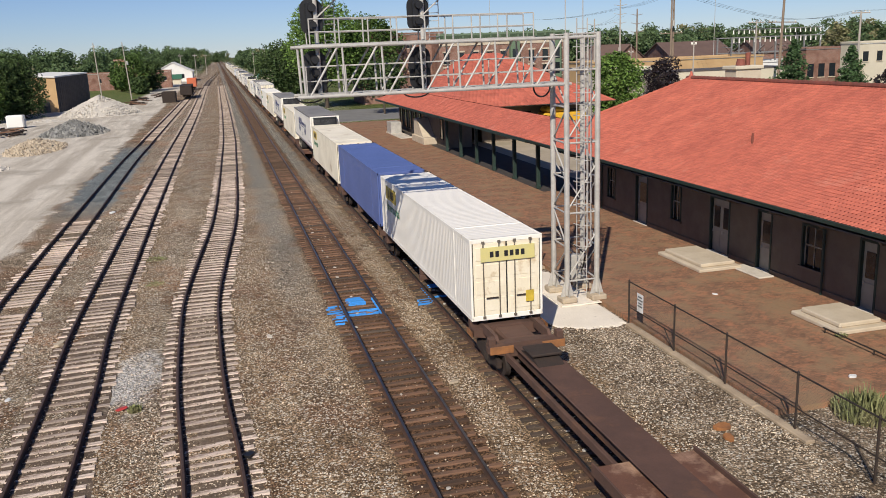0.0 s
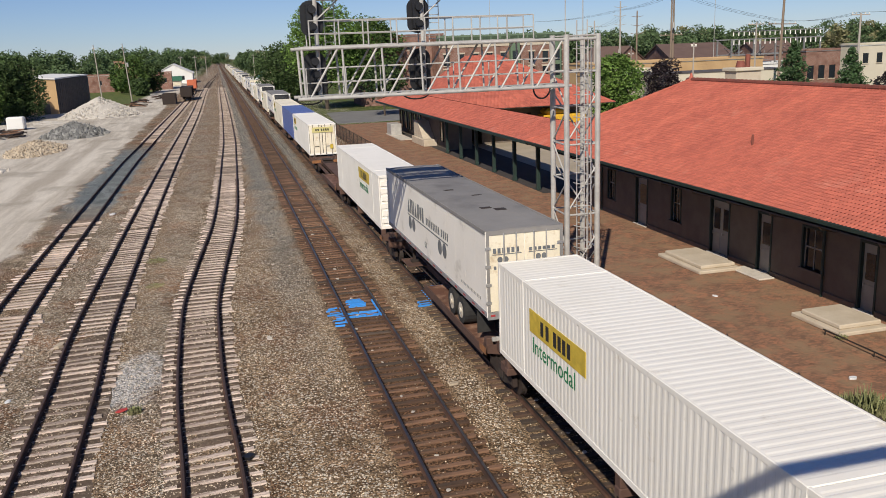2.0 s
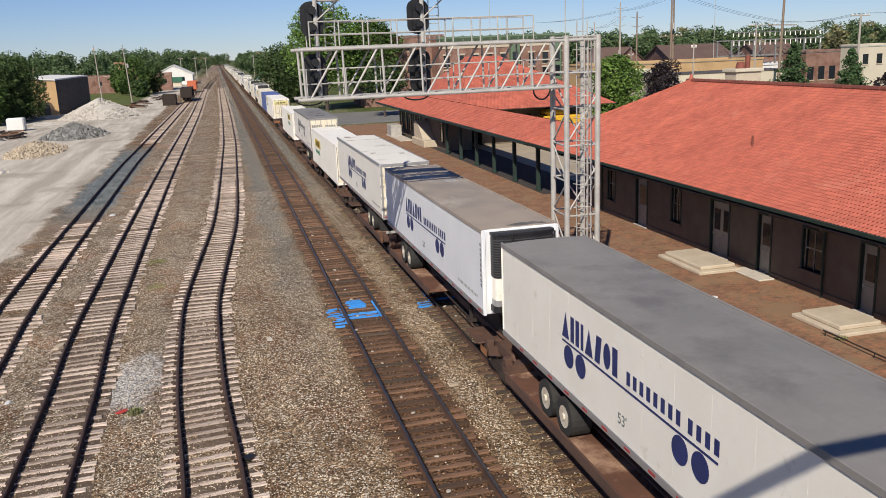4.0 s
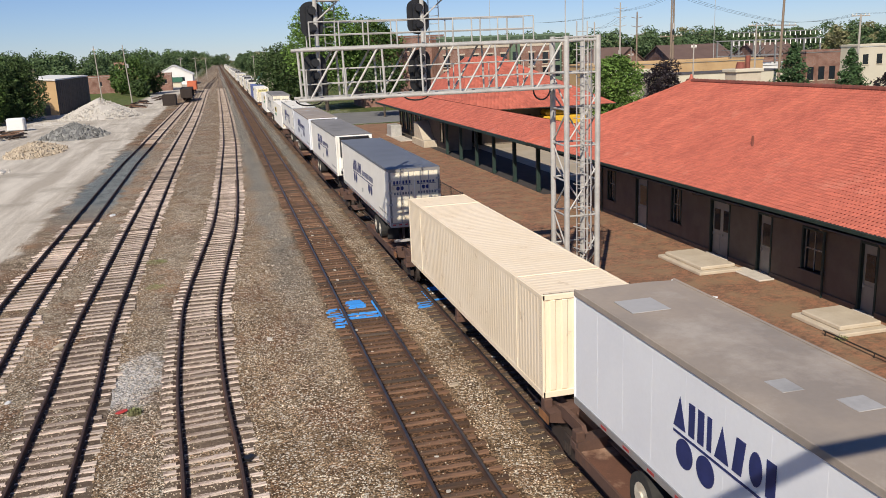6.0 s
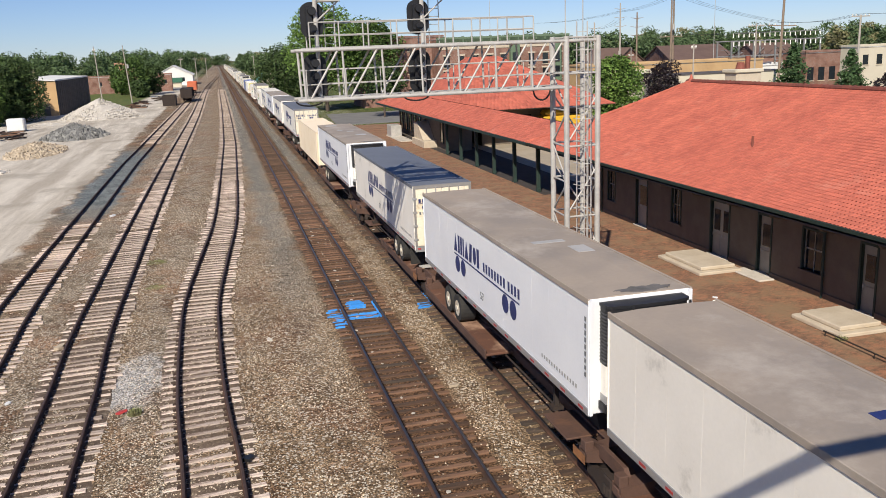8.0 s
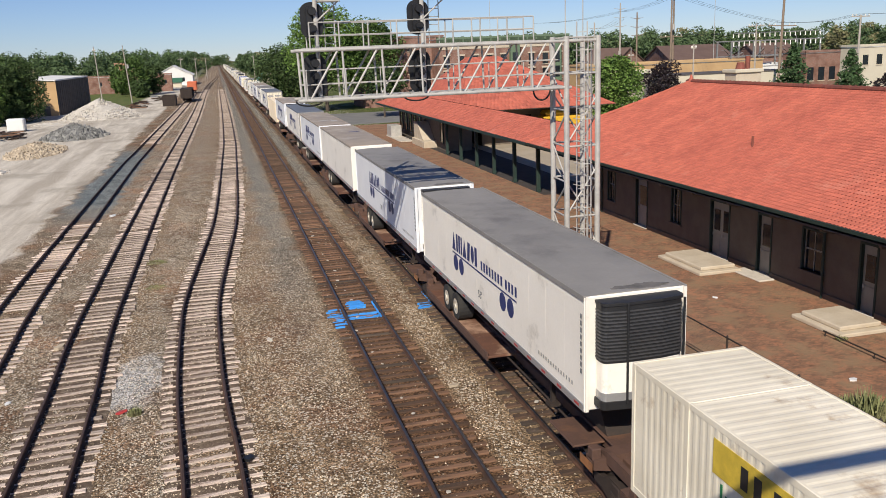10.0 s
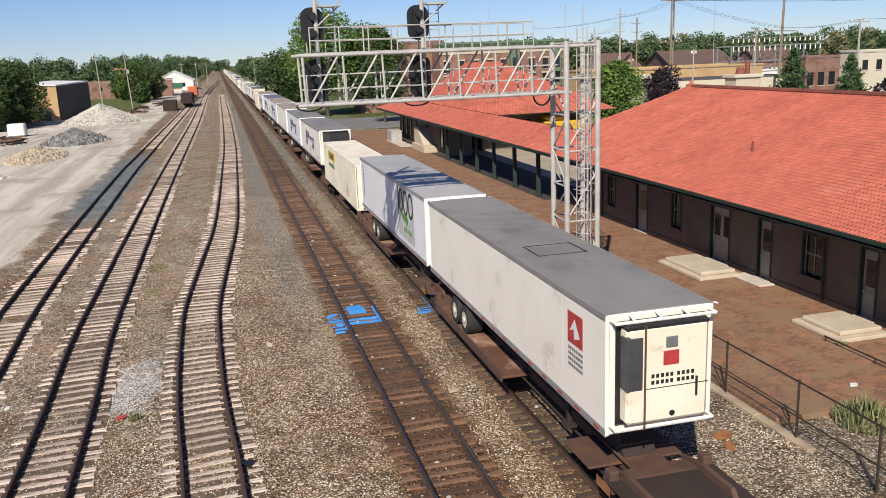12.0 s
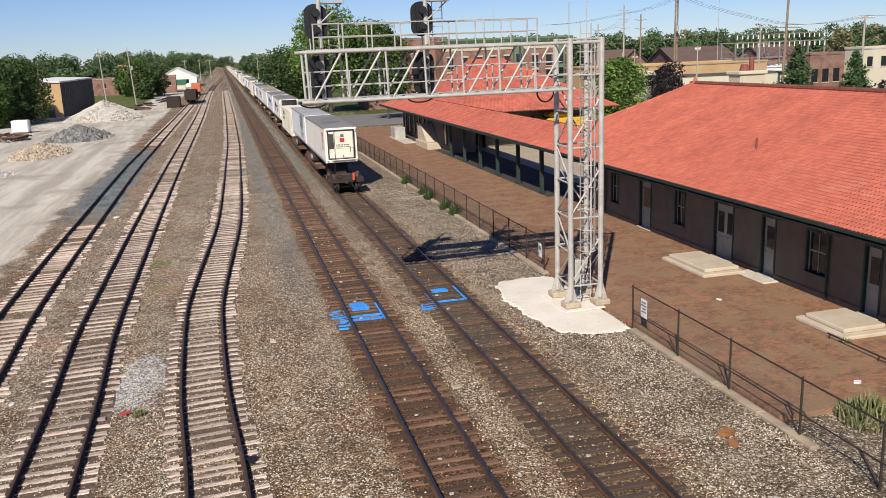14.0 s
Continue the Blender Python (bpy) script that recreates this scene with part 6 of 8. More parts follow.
def build_fence(ys, label, braces=True, cell=0.07, x=14.62, h=1.74):
    t = thing("chain_link_fence", pose(0, 0, -0.2), label, "fence", "fences of the platform")
    for y in ys:
        part("post", Geo().tube((x, y, -0.1), (x, y, h + 0.04), 0.035, 8), FENCE_BLACK, t)
        part("post_cap", Geo().tube((x, y, h + 0.04), (x, y, h + 0.09), 0.042, 8, 0.01), FENCE_BLACK, t)
    lo, hi = min(ys), max(ys)
    part("top_rail", Geo().tube((x, lo, h), (x, hi, h), 0.026, 8), FENCE_BLACK, t)
    part("mid_rail", Geo().tube((x, lo, 0.72), (x, hi, 0.72), 0.022, 8), FENCE_BLACK, t)
    if braces:
        for y in ys[1:]:
            part("brace", Geo().tube((x + 0.02, y, 0.05), (x + 0.02, y + 0.75, 0.72), 0.022, 6), FENCE_BLACK, t)
    g = Geo()
    r = 0.0022 if cell < 0.1 else 0.004
    for s in (1, -1):
        c = lo - h
        while c < hi + h:
            # one straight wire of the diamond weave, cut to the panel
            pts = []
            for z in (0.04, h):
                pts.append((c + s * z if s > 0 else c + h - z, z))
            (ya, z0), (yb, z1) = pts
            if ya > yb:
                ya, yb, z0, z1 = yb, ya, z1, z0
            if yb > lo and ya < hi:
                if ya < lo:
                    z0 += (z1 - z0) * (lo - ya) / (yb - ya)
                    ya = lo
                if yb > hi:
                    z1 = z0 + (z1 - z0) * (hi - ya) / (yb - ya)
                    yb = hi
                g.add([(x - r, ya, z0), (x + r, ya, z0 - r), (x, ya, z0 + r), (x - r, yb, z1), (x + r, yb, z1 - r), (x, yb, z1 + r)],
                      [(0, 1, 4, 3), (1, 2, 5, 4), (2, 0, 3, 5)])
            c += cell * 1.414
    o = part("wire_mesh", g, WIRE, t)
    o["kind"] = "stuff"
    return t


near_fence = build_fence([28.3, 24.9, 21.75, 18.35, 15.35, 12.2], "dark steel chain link fence along the platform kerb")
far_fence = build_fence([37.7, 40.25, 43.0, 45.8] + [48.6 + 2.85 * i for i in range(26)], "dark steel chain link fence beyond the signal mast", False, 0.11)
sg = thing("warning_sign", pose(14.57, 27.3, 0.95), "small white sign with dark print wired to the fence", "sign")
part("plate", Geo().chamfer(-0.012, 0.0, -0.24, 0.24, -0.36, 0.36, 0.004), WHITE_INK, sg)
sp_ = Geo()
for i_, (w_, z_) in enumerate(((0.16, 0.2), (0.2, 0.08), (0.14, -0.04), (0.18, -0.16))):
    sp_.box(-0.018, -0.013, -w_, w_, z_, z_ + 0.06)
part("print", sp_, GREY_INK, sg)
sg2 = thing("warning_sign", pose(14.57, 38.1, 0.85), "small white sign with dark print wired to the fence", "sign")
part("plate", Geo().chamfer(-0.012, 0.0, -0.2, 0.2, -0.35, 0.35, 0.004), WHITE_INK, sg2)
part("print", Geo().box(-0.018, -0.013, -0.13, 0.13, 0.0, 0.2), GREY_INK, sg2)


# ---------- plants ----------
def leaf_mat(name, a, b2, island=0.7):
    return mat(name, a, 0.7, 0, b2, 0.6, 10, 0.3, 0, per_island=island, spec=0.25)


LEAF = leaf_mat("leaves_green", (0.075, 0.125, 0.028), (0.05, 0.09, 0.02))
LEAF_BRIGHT = leaf_mat("leaves_fresh", (0.135, 0.22, 0.045), (0.08, 0.145, 0.03), 0.9)
LEAF_DARK = leaf_mat("leaves_dark", (0.06, 0.095, 0.03), (0.042, 0.072, 0.022))
# Paler, bluer green: the haze of distance is put into this leaf colour.
LEAF_HAZED = leaf_mat("leaves_hazed", (0.105, 0.155, 0.065), (0.065, 0.105, 0.045), 0.9)
LEAF_PURPLE = leaf_mat("leaves_purple", (0.028, 0.018, 0.022), (0.018, 0.014, 0.016))
LEAF_BLOSSOM = leaf_mat("leaves_blossom", (0.28, 0.25, 0.14), (0.16, 0.17, 0.07))
NEEDLE = leaf_mat("needles", (0.075, 0.135, 0.05), (0.045, 0.085, 0.032), 0.9)
BARK = mat("bark", (0.10, 0.075, 0.055), 0.95, 0, (0.065, 0.05, 0.04), 4, 25, 0.5, 0.6, 0.02)
WEED = leaf_mat("weeds", (0.17, 0.20, 0.08), (0.28, 0.25, 0.13))


def leaf_cloud(g, rng, centre, rad, n, size, shell=0.55):
    """Small leaf blades spread through a lumpy ball, thicker towards its skin."""
    cx, cy, cz = centre
    rx, ry, rz = rad
    for _ in range(n):
        while True:
            d = Vector((rng.gauss(0, 1), rng.gauss(0, 1), rng.gauss(0, 1)))
            if d.length > 0.1:
                d.normalize()
                break
        k = (shell + (1 - shell) * rng.random()) * (1 + 0.22 * noise.noise(d * 2.3 + Vector(centre)))
        p = Vector((cx + d.x * rx * k, cy + d.y * ry * k, cz + d.z * rz * k))
        u = Vector((rng.gauss(0, 1), rng.gauss(0, 1), rng.gauss(0, 0.6))).normalized()
        w = u.cross(Vector((rng.gauss(0, 1), rng.gauss(0, 1), rng.gauss(0, 1)))).normalized()
        s = size * rng.uniform(0.6, 1.3)
        n0 = len(g.v)
        g.v += [tuple(p - u * s), tuple(p + w * s * 0.55), tuple(p + u * s), tuple(p - w * s * 0.55)]
        g.f.append((n0, n0 + 1, n0 + 2, n0 + 3))


def build_tree(name, x, y, h, w, leaf, label, seed, lobes=16, leaves=260, size=0.3, trunk=0.25, lean=0.0, low=0.25):
    rng = random.Random(seed)
    t = thing(name, pose(x, y, -0.25), label, "tree", "trees")
    tr = Geo()
    top = Vector((lean, 0, h * 0.55))
    tr.tube((0, 0, -0.1), (lean * 0.4, 0, h * 0.25), trunk, 9, trunk * 0.75).tube((lean * 0.4, 0, h * 0.25), top, trunk * 0.75, 8, trunk * 0.35)
    crown = Geo()
    for i in range(lobes):
        a = 2.4 * i + rng.uniform(-0.3, 0.3)
        f = (i + 0.5) / lobes
        z = h * (low + 0.08 + (0.83 - low) * f)
        prof = math.sin(math.pi * (0.12 + 0.8 * f)) ** 0.7
        rr = w * 0.5 * prof * rng.uniform(0.45, 0.8)
        c = (lean * f + rr * math.cos(a), rr * math.sin(a), z)
        s = w * rng.uniform(0.17, 0.27)
        leaf_cloud(crown, rng, c, (s, s, s * 0.8), leaves, size)
        b = tr
        b.tube((lean * 0.4, 0, h * (0.18 + 0.3 * f)), c, trunk * 0.3, 5, trunk * 0.08)
    leaf_cloud(crown, rng, (lean, 0, h * 0.88), (w * 0.22, w * 0.22, h * 0.12), leaves, size)
    part("trunk", tr, BARK, t)
    part("crown", crown.mesh("crown", leaf, False, False), None, t)
    return t


def build_conifer(x, y, h, w, seed):
    rng = random.Random(seed)
    t = thing("conifer", pose(x, y, -0.25), "dark green pyramidal conifer behind the station roof", "tree", "trees")
    part("trunk", Geo().tube((0, 0, -0.1), (0, 0, h * 0.97), 0.18, 8, 0.02), BARK, t)
    g = Geo()
    for i in range(46):
        f = i / 46
        z = h * (0.06 + 0.92 * f)
        r = w * 0.5 * (1 - f) ** 0.8 * rng.uniform(0.8, 1.1)
        for k in range(max(3, int(10 * (1 - f)) + 3)):
            a = rng.uniform(0, 6.28)
            leaf_cloud(g, rng, (r * 0.6 * math.cos(a), r * 0.6 * math.sin(a), z), (r * 0.5 + 0.12, r * 0.5 + 0.12, 0.3), 26, 0.17, 0.2)
    part("crown", g.mesh("crown", NEEDLE, False, False), None, t)


def far_woods():
    """Belts of trees along the horizon."""
    rng = random.Random(77)
    g, gb = Geo(), Geo()
    for x0, x1, y0, y1, h0, h1, n in ((-420, -45, 430, 620, 13, 20, 110), (-160, -16, 560, 760, 14, 20, 46), (-45, -11, 640, 1200, 14, 20, 60), (19, 60, 470, 760, 9, 15, 60), (20, 90, 760, 1300, 12, 18, 40), (-60, 90, 1380, 1500, 14, 19, 40),
                                      (40, 150, 330, 470, 11, 16, 40), (110, 330, 330, 400, 11, 16, 85), (150, 500, 400, 520, 13, 20, 95), (-90, -40, 330, 420, 8, 12, 14)):
        for _ in range(n):
            x, y, h = rng.uniform(x0, x1), rng.uniform(y0, y1), rng.uniform(h0, h1)
            w = h * rng.uniform(0.6, 0.9)
            tgt = gb if rng.random() < 0.1 else g
            for k in range(7):
                a, f = rng.uniform(0, 6.28), (k + 0.5) / 7
                r = w * 0.35 * math.sin(math.pi * (0.15 + 0.75 * f))
                s = w * rng.uniform(0.22, 0.32)
                leaf_cloud(tgt, rng, (x + r * math.cos(a), y + r * math.sin(a), h * (0.15 + 0.75 * f)), (s, s, s * 0.8), 120, 0.66, 0.5)
    ob = new("woods", g.mesh("woods", LEAF_HAZED, False, False))
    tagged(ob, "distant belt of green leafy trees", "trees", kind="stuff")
    ob = new("woods", gb.mesh("woods", LEAF_BLOSSOM, False, False))
    tagged(ob, "distant pale blossoming trees in the belt", "trees", kind="stuff")


far_woods()
build_tree("tree", 20.5, 168, 20, 17, LEAF_BRIGHT, "large leafy green tree beside the parking lot", 1, 30, 480, 0.28, 0.4)
build_tree("tree", 30.5, 172, 17.5, 15, LEAF, "large leafy green tree behind the station lawn", 2, 28, 480, 0.28, 0.4)
build_tree("tree", 15.6, 205, 13, 15, LEAF_DARK, "broad dark green tree beside the line", 3, 28, 420, 0.28, 0.35, low=0.05)
build_tree("tree", 27.2, 143, 9, 8, LEAF_DARK, "small leafy tree on the station lawn", 4, 14, 220, 0.28, 0.2, low=0.35)
build_tree("tree", 19.0, 236, 10, 11, LEAF, "leafy tree beside the green roofed house", 5, 14, 200, 0.42, 0.3, low=0.1)
build_tree("tree", 47.8, 97, 9.6, 6.8, LEAF_BRIGHT, "round fresh green tree behind the station", 6, 24, 420, 0.2, 0.2, low=0.12)
build_tree("tree", 62.8, 112, 8.2, 6.0, LEAF_PURPLE, "small purple leaved tree in the street", 7, 14, 260, 0.18, 0.15, low=0.2)
build_tree("tree", 71.5, 78, 7.0, 3.4, LEAF_PURPLE, "dark purple leaved shrub tree", 8, 12, 200, 0.16, 0.12, low=0.2)
build_conifer(65.0, 86, 10.4, 8.4, 9)
build_conifer(67.9, 80, 9.5, 7.4, 10)
for i_, (x_, y_, h_, w_) in enumerate(((-44.5, 192, 13.5, 11), (-41.0, 184, 12.0, 8), (-40.0, 191, 10.0, 6), (-48.5, 186, 12.5, 10), (-43.0, 176, 9.0, 8), (-38.6, 188, 12.8, 9.5))):
    build_tree("tree", x_, y_, h_, w_, LEAF_DARK if i_ % 2 else LEAF, "dense dark green tree at the yard edge", 20 + i_, 26, 380, 0.24, 0.3, low=0.03)
for i_, (x_, y_, h_, w_) in enumerate(((-27, 300, 12.5, 12), (-22, 312, 10, 9), (-33, 318, 8, 8), (-24, 285, 5, 6))):
    build_tree("tree", x_, y_, h_, w_, LEAF_DARK if i_ % 2 else LEAF, "leafy green tree by the far sheds", 30 + i_, 14, 200, 0.45, 0.3, low=0.05)


def build_bush(x, y, r, h, mat_, label, seed, n=500, name="bush", blade=0.16, z=-0.2):
    rng = random.Random(seed)
    g = Geo()
    for _ in range(n):
        a, q = rng.uniform(0, 6.28), math.sqrt(rng.random())
        px, py = r * q * math.cos(a), r * q * math.sin(a)
        hh = h * (1 - 0.6 * q) * rng.uniform(0.4, 1.1)
        lean = Vector((rng.gauss(0, 0.25) + 0.3 * px / r, rng.gauss(0, 0.25) + 0.3 * py / r, 1)).normalized() * hh
        s = Vector((-lean.y, lean.x, 0))
        s = (s.normalized() if s.length > 0.001 else Vector((1, 0, 0))) * blade * 0.12
        n0 = len(g.v)
        b = Vector((px, py, 0))
        g.v += [tuple(b - s), tuple(b + s), tuple(b + lean * 0.6 + s * 1.4), tuple(b + lean), tuple(b + lean * 0.6 - s * 1.4)]
        g.f.append((n0, n0 + 1, n0 + 2, n0 + 3, n0 + 4))
        leaf_cloud(g, rng, tuple(b + lean * rng.uniform(0.3, 0.95)), (0.06, 0.06, 0.08), 1, blade * 0.28, 0.2)
    ob = new(name, g.mesh(name, mat_, False, False))
    ob.location = (x, y, z)
    tagged(ob, label, "plant", "weeds of the yard")
    return ob


build_bush(17.2, 18.6, 0.9, 1.0, WEED, "tall green weeds beside the fence", 51, 700)
build_bush(18.6, 17.0, 0.9, 0.7, WEED, "grassy weeds on the dirt behind the fence", 52, 700)
build_bush(17.0, 15.8, 0.9, 0.55, WEED, "grassy weeds on the dirt behind the fence", 53, 600)
build_bush(-3.55, 26.3, 0.22, 0.28, WEED, "small tuft of green weeds in the gravel", 54, 130)
build_bush(-3.9, 42.0, 0.5, 0.08, WEED, "thin low weeds in the gravel", 55, 160)
build_bush(-4.2, 47.5, 0.6, 0.08, WEED, "thin low weeds in the gravel", 56, 160)
for i_, (x_, y_) in enumerate(((14.5, 69.5), (14.6, 63.5), (14.45, 61.0), (14.5, 56.5), (14.6, 54.2))):
    build_bush(x_, y_, 0.4, 1.15, LEAF_DARK, "green weeds growing through the fence", 60 + i_, 200)
build_bush(20.75, 23.9, 0.2, 0.22, WEED, "green weed beside the hatch", 58, 70, z=-0.02)
rl = thing("handrail", pose(20.45, 22.0, -0.26), "low black pipe rail beside the hatch", "handrail")
part("rail", Geo().tube((0, -2.6, 0.42), (0, 2.5, 0.42), 0.03, 8), FENCE_BLACK, rl)
for y_ in (-2.5, 0.0, 2.4):
    part("post", Geo().tube((0, y_, 0), (0, y_, 0.42), 0.025, 8), FENCE_BLACK, rl)


# ---------- canopy and the far station buildings ----------
def hip_roof(t, x0, x1, y0, y1, z, rx0, rx1, ry0, ry1, rz, rows, w):
    corners = [(x0, y0, z), (x1, y0, z), (x1, y1, z), (x0, y1, z)]
    tops = [(rx0, ry0, rz), (rx1, ry0, rz), (rx1, ry1, rz), (rx0, ry1, rz)]
    deck = Geo().add([(a, b, c - 0.06) for a, b, c in corners] + [(a, b, c - 0.2) for a, b, c in tops], [(0, 1, 5, 4), (1, 2, 6, 5), (2, 3, 7, 6), (3, 0, 4, 7), (3, 2, 1, 0)])
    part("roof_deck", deck, SOFFIT, t)
    for i in range(4):
        j = (i + 1) % 4
        build_tiles(t, corners[i], corners[j], tops[i], tops[j], rows, w)


def build_canopy():
    t = thing("platform_canopy", pose(0, 0, 0), "long open platform canopy with red tile roof and dark posts", "canopy")
    hip_roof(t, EAVE_X, 26.2, 51.0, 118.0, EAVE_Z, 24.3, 24.5, 51.2, 114.5, 5.12, 14, 0.3)
    part("gutter", Geo().box(EAVE_X - 0.12, EAVE_X + 0.1, 57.4, 118, EAVE_Z - 0.2, EAVE_Z + 0.0), TRIM_GREEN, t)
    part("soffit", Geo().box(EAVE_X + 0.1, 26.1, 57.5, 117.9, EAVE_Z - 0.28, EAVE_Z - 0.22), SOFFIT, t)
    part("beam", Geo().box(22.45, 22.7, 53.01, 86.8, EAVE_Z - 0.6, EAVE_Z - 0.28).box(25.3, 25.55, 53.01, 86.8, EAVE_Z - 0.6, EAVE_Z - 0.28), TRIM_GREEN, t)
    for y in (58.5, 63.75, 69.1, 74.2, 79.5, 84.7):
        for x in (22.57,):
            p = part("post", Geo().chamfer(x - 0.14, x + 0.14, y - 0.14, y + 0.14, -0.02, EAVE_Z - 0.58, 0.03), TRIM_GREEN, t)
            part("post_base", Geo().chamfer(x - 0.17, x + 0.17, y - 0.17, y + 0.17, -0.02, 0.25, 0.03), TRIM_GREEN, p)
            k = Geo()
            for s in (-1, 1):
                k.path([(x, y + s * 0.55 * (1 - math.cos(a)), EAVE_Z - 1.15 + 0.55 * math.sin(a)) for a in np.linspace(0, math.pi / 2, 6)], 0.05)
            part("bracket", k, TRIM_GREEN, p)


def build_annex():
    t = thing("annex_building", pose(0, 0, 0), "dark brown station annex under the canopy", "building")
    g = Geo().box(23.3, 26.0, 87.0, 112, -0.3, EAVE_Z - 0.3)
    part("wall", g, WALL_BROWN, t)
    for y in (89.3, 99.8, 102.4, 105.0, 107.6, 110.2):
        w = part("window", Geo().box(23.22, 23.29, y - 0.5, y + 0.5, 0.8, 2.9), PANE, t)
        part("frame", Geo().box(23.18, 23.3, y - 0.62, y - 0.5, 0.7, 3.0).box(23.18, 23.3, y + 0.5, y + 0.62, 0.7, 3.0).box(23.18, 23.3, y - 0.5, y + 0.5, 2.9, 3.0), TRIM_GREEN, w)
    # The sloped wedge gives the sunlit patch's slanting shadow edge a solid shape.
    part("buttress", Geo().chamfer(21.7, 23.28, 91.6, 97.6, -0.02, 0.75, 0.04).prism([(93.0, 0.75), (97.4, 0.75), (97.4, 2.6), (95.6, 2.6)], "x", 21.95, 23.28), LIMESTONE, t, "limestone stair wall with a wedge shaped like the sunlit patch")
    b = thing("depot_building", pose(0, 0, 0), "far brown depot with red pyramid tile roof", "building")
    part("wall", Geo().box(28.2, 40, 90.5, 110, -0.3, 4.3), WALL_BROWN, b)
    hip_roof(b, 24.6, 42.5, 86, 112, 4.2, 29.2, 33.0, 98.5, 99.5, 9.7, 22, 0.42)
    for y in (92, 97, 102, 107):
        part("window", Geo().box(28.12, 28.21, y - 0.6, y + 0.6, 1.0, 3.2), PANE, b)
    for x in (30.5, 33.5, 36.5, 39):
        part("window", Geo().box(x - 0.6, x + 0.6, 90.42, 90.51, 1.0, 3.2), PANE, b)
    ac = thing("cooling_unit", pose(21.6, 107.5, -0.02), "grey box cooling unit on the platform", "cooling unit")
    part("casing", Geo().chamfer(-0.7, 0.7, -1.4, 1.4, 0.05, 1.5, 0.05), GALV, ac)
    part("base", Geo().box(-0.8, 0.8, -7.5, 1.8, 0, 0.1), CONCRETE, ac)
    single("paved_lot", Geo().box(26.5, 75, 58.2, 128, -0.3, -0.024), mat("tan_lot", (0.42, 0.35, 0.26), 0.95, 0, (0.34, 0.285, 0.21), 0.3, 20, 0.3), "tan paved lot behind the station", "pavement", kind="structure")
    single("parking_lot", Geo().prism([(17.5, 132), (60, 132), (60, 158), (19, 158)], "z", -0.35, -0.14), mat("grey_asphalt", (0.20, 0.195, 0.185), 0.95, 0, (0.16, 0.155, 0.15), 0.3, 20, 0.3), "grey asphalt parking lot beyond the platform", "pavement", kind="structure")
    single("loader_truck", Geo().chamfer(34.3, 39.4, 87.0, 89.2, 0.5, 3.1, 0.15).chamfer(34.6, 37.2, 87.1, 89.1, 3.1, 3.75, 0.3).tube((35.3, 86.95, 0.45), (35.3, 89.2, 0.45), 0.48, 14).tube((38.4, 86.95, 0.45), (38.4, 89.2, 0.45), 0.48, 14), mat("machine_yellow", (0.70, 0.40, 0.03), 0.5, 0), "yellow work truck parked behind the canopy", "truck")


build_canopy()
build_annex()


# ---------- town beyond the station ----------
BRICK_TOWN = brick_mat("town_brick", (0.29, 0.15, 0.11), (0.23, 0.125, 0.095), (0.3, 0.25, 0.21), 0.22, 0.075, 0.3, wall="y")
CREAM_WALL = mat("cream_wall", (0.60, 0.54, 0.42), 0.85, 0, (0.54, 0.48, 0.37), 0.4, 6, 0.15)
TAN_WALL = mat("tan_wall", (0.52, 0.345, 0.175), 0.85, 0, (0.45, 0.29, 0.145), 0.3, 6, 0.15)
ORANGE_WALL = mat("salmon_wall", (0.50, 0.27, 0.17), 0.85, 0, bump=0.1)
WHITE_WALL = mat("white_wall", (0.74, 0.73, 0.70), 0.8, 0, (0.68, 0.67, 0.64), 0.3, 6, 0.12)
GREY_ROOF = mat("flat_roof_grey", (0.36, 0.35, 0.33), 0.9, 0, (0.28, 0.27, 0.26), 0.2, 6, 0.2)
BROWN_ROOF = mat("brown_shingles", (0.15, 0.095, 0.075), 0.9, 0, (0.12, 0.075, 0.06), 0.3, 4, 0.3)
CORNICE_GREEN = mat("cornice_green", (0.14, 0.20, 0.12), 0.7, 0, (0.11, 0.16, 0.10), 2, 10, 0.2)
DARK_WALL = mat("dark_metal_wall", (0.085, 0.073, 0.066), 0.75, 0, (0.105, 0.09, 0.08), 0.4, 8, 0.3, stretch=(1, 1, 0.15))
GREEN_ROOF = mat("green_metal_roof", (0.05, 0.15, 0.09), 0.6, 0, bump=0.1)
WOOD_POLE = mat("pole_wood", (0.27, 0.20, 0.145), 0.9, 0, (0.2, 0.15, 0.11), 2, 20, 0.4, 0.4, stretch=(4, 4, 0.5))
PALE_POLE = mat("pole_weathered", (0.42, 0.38, 0.33), 0.9, 0, (0.34, 0.30, 0.26), 2, 20, 0.3, stretch=(4, 4, 0.5))


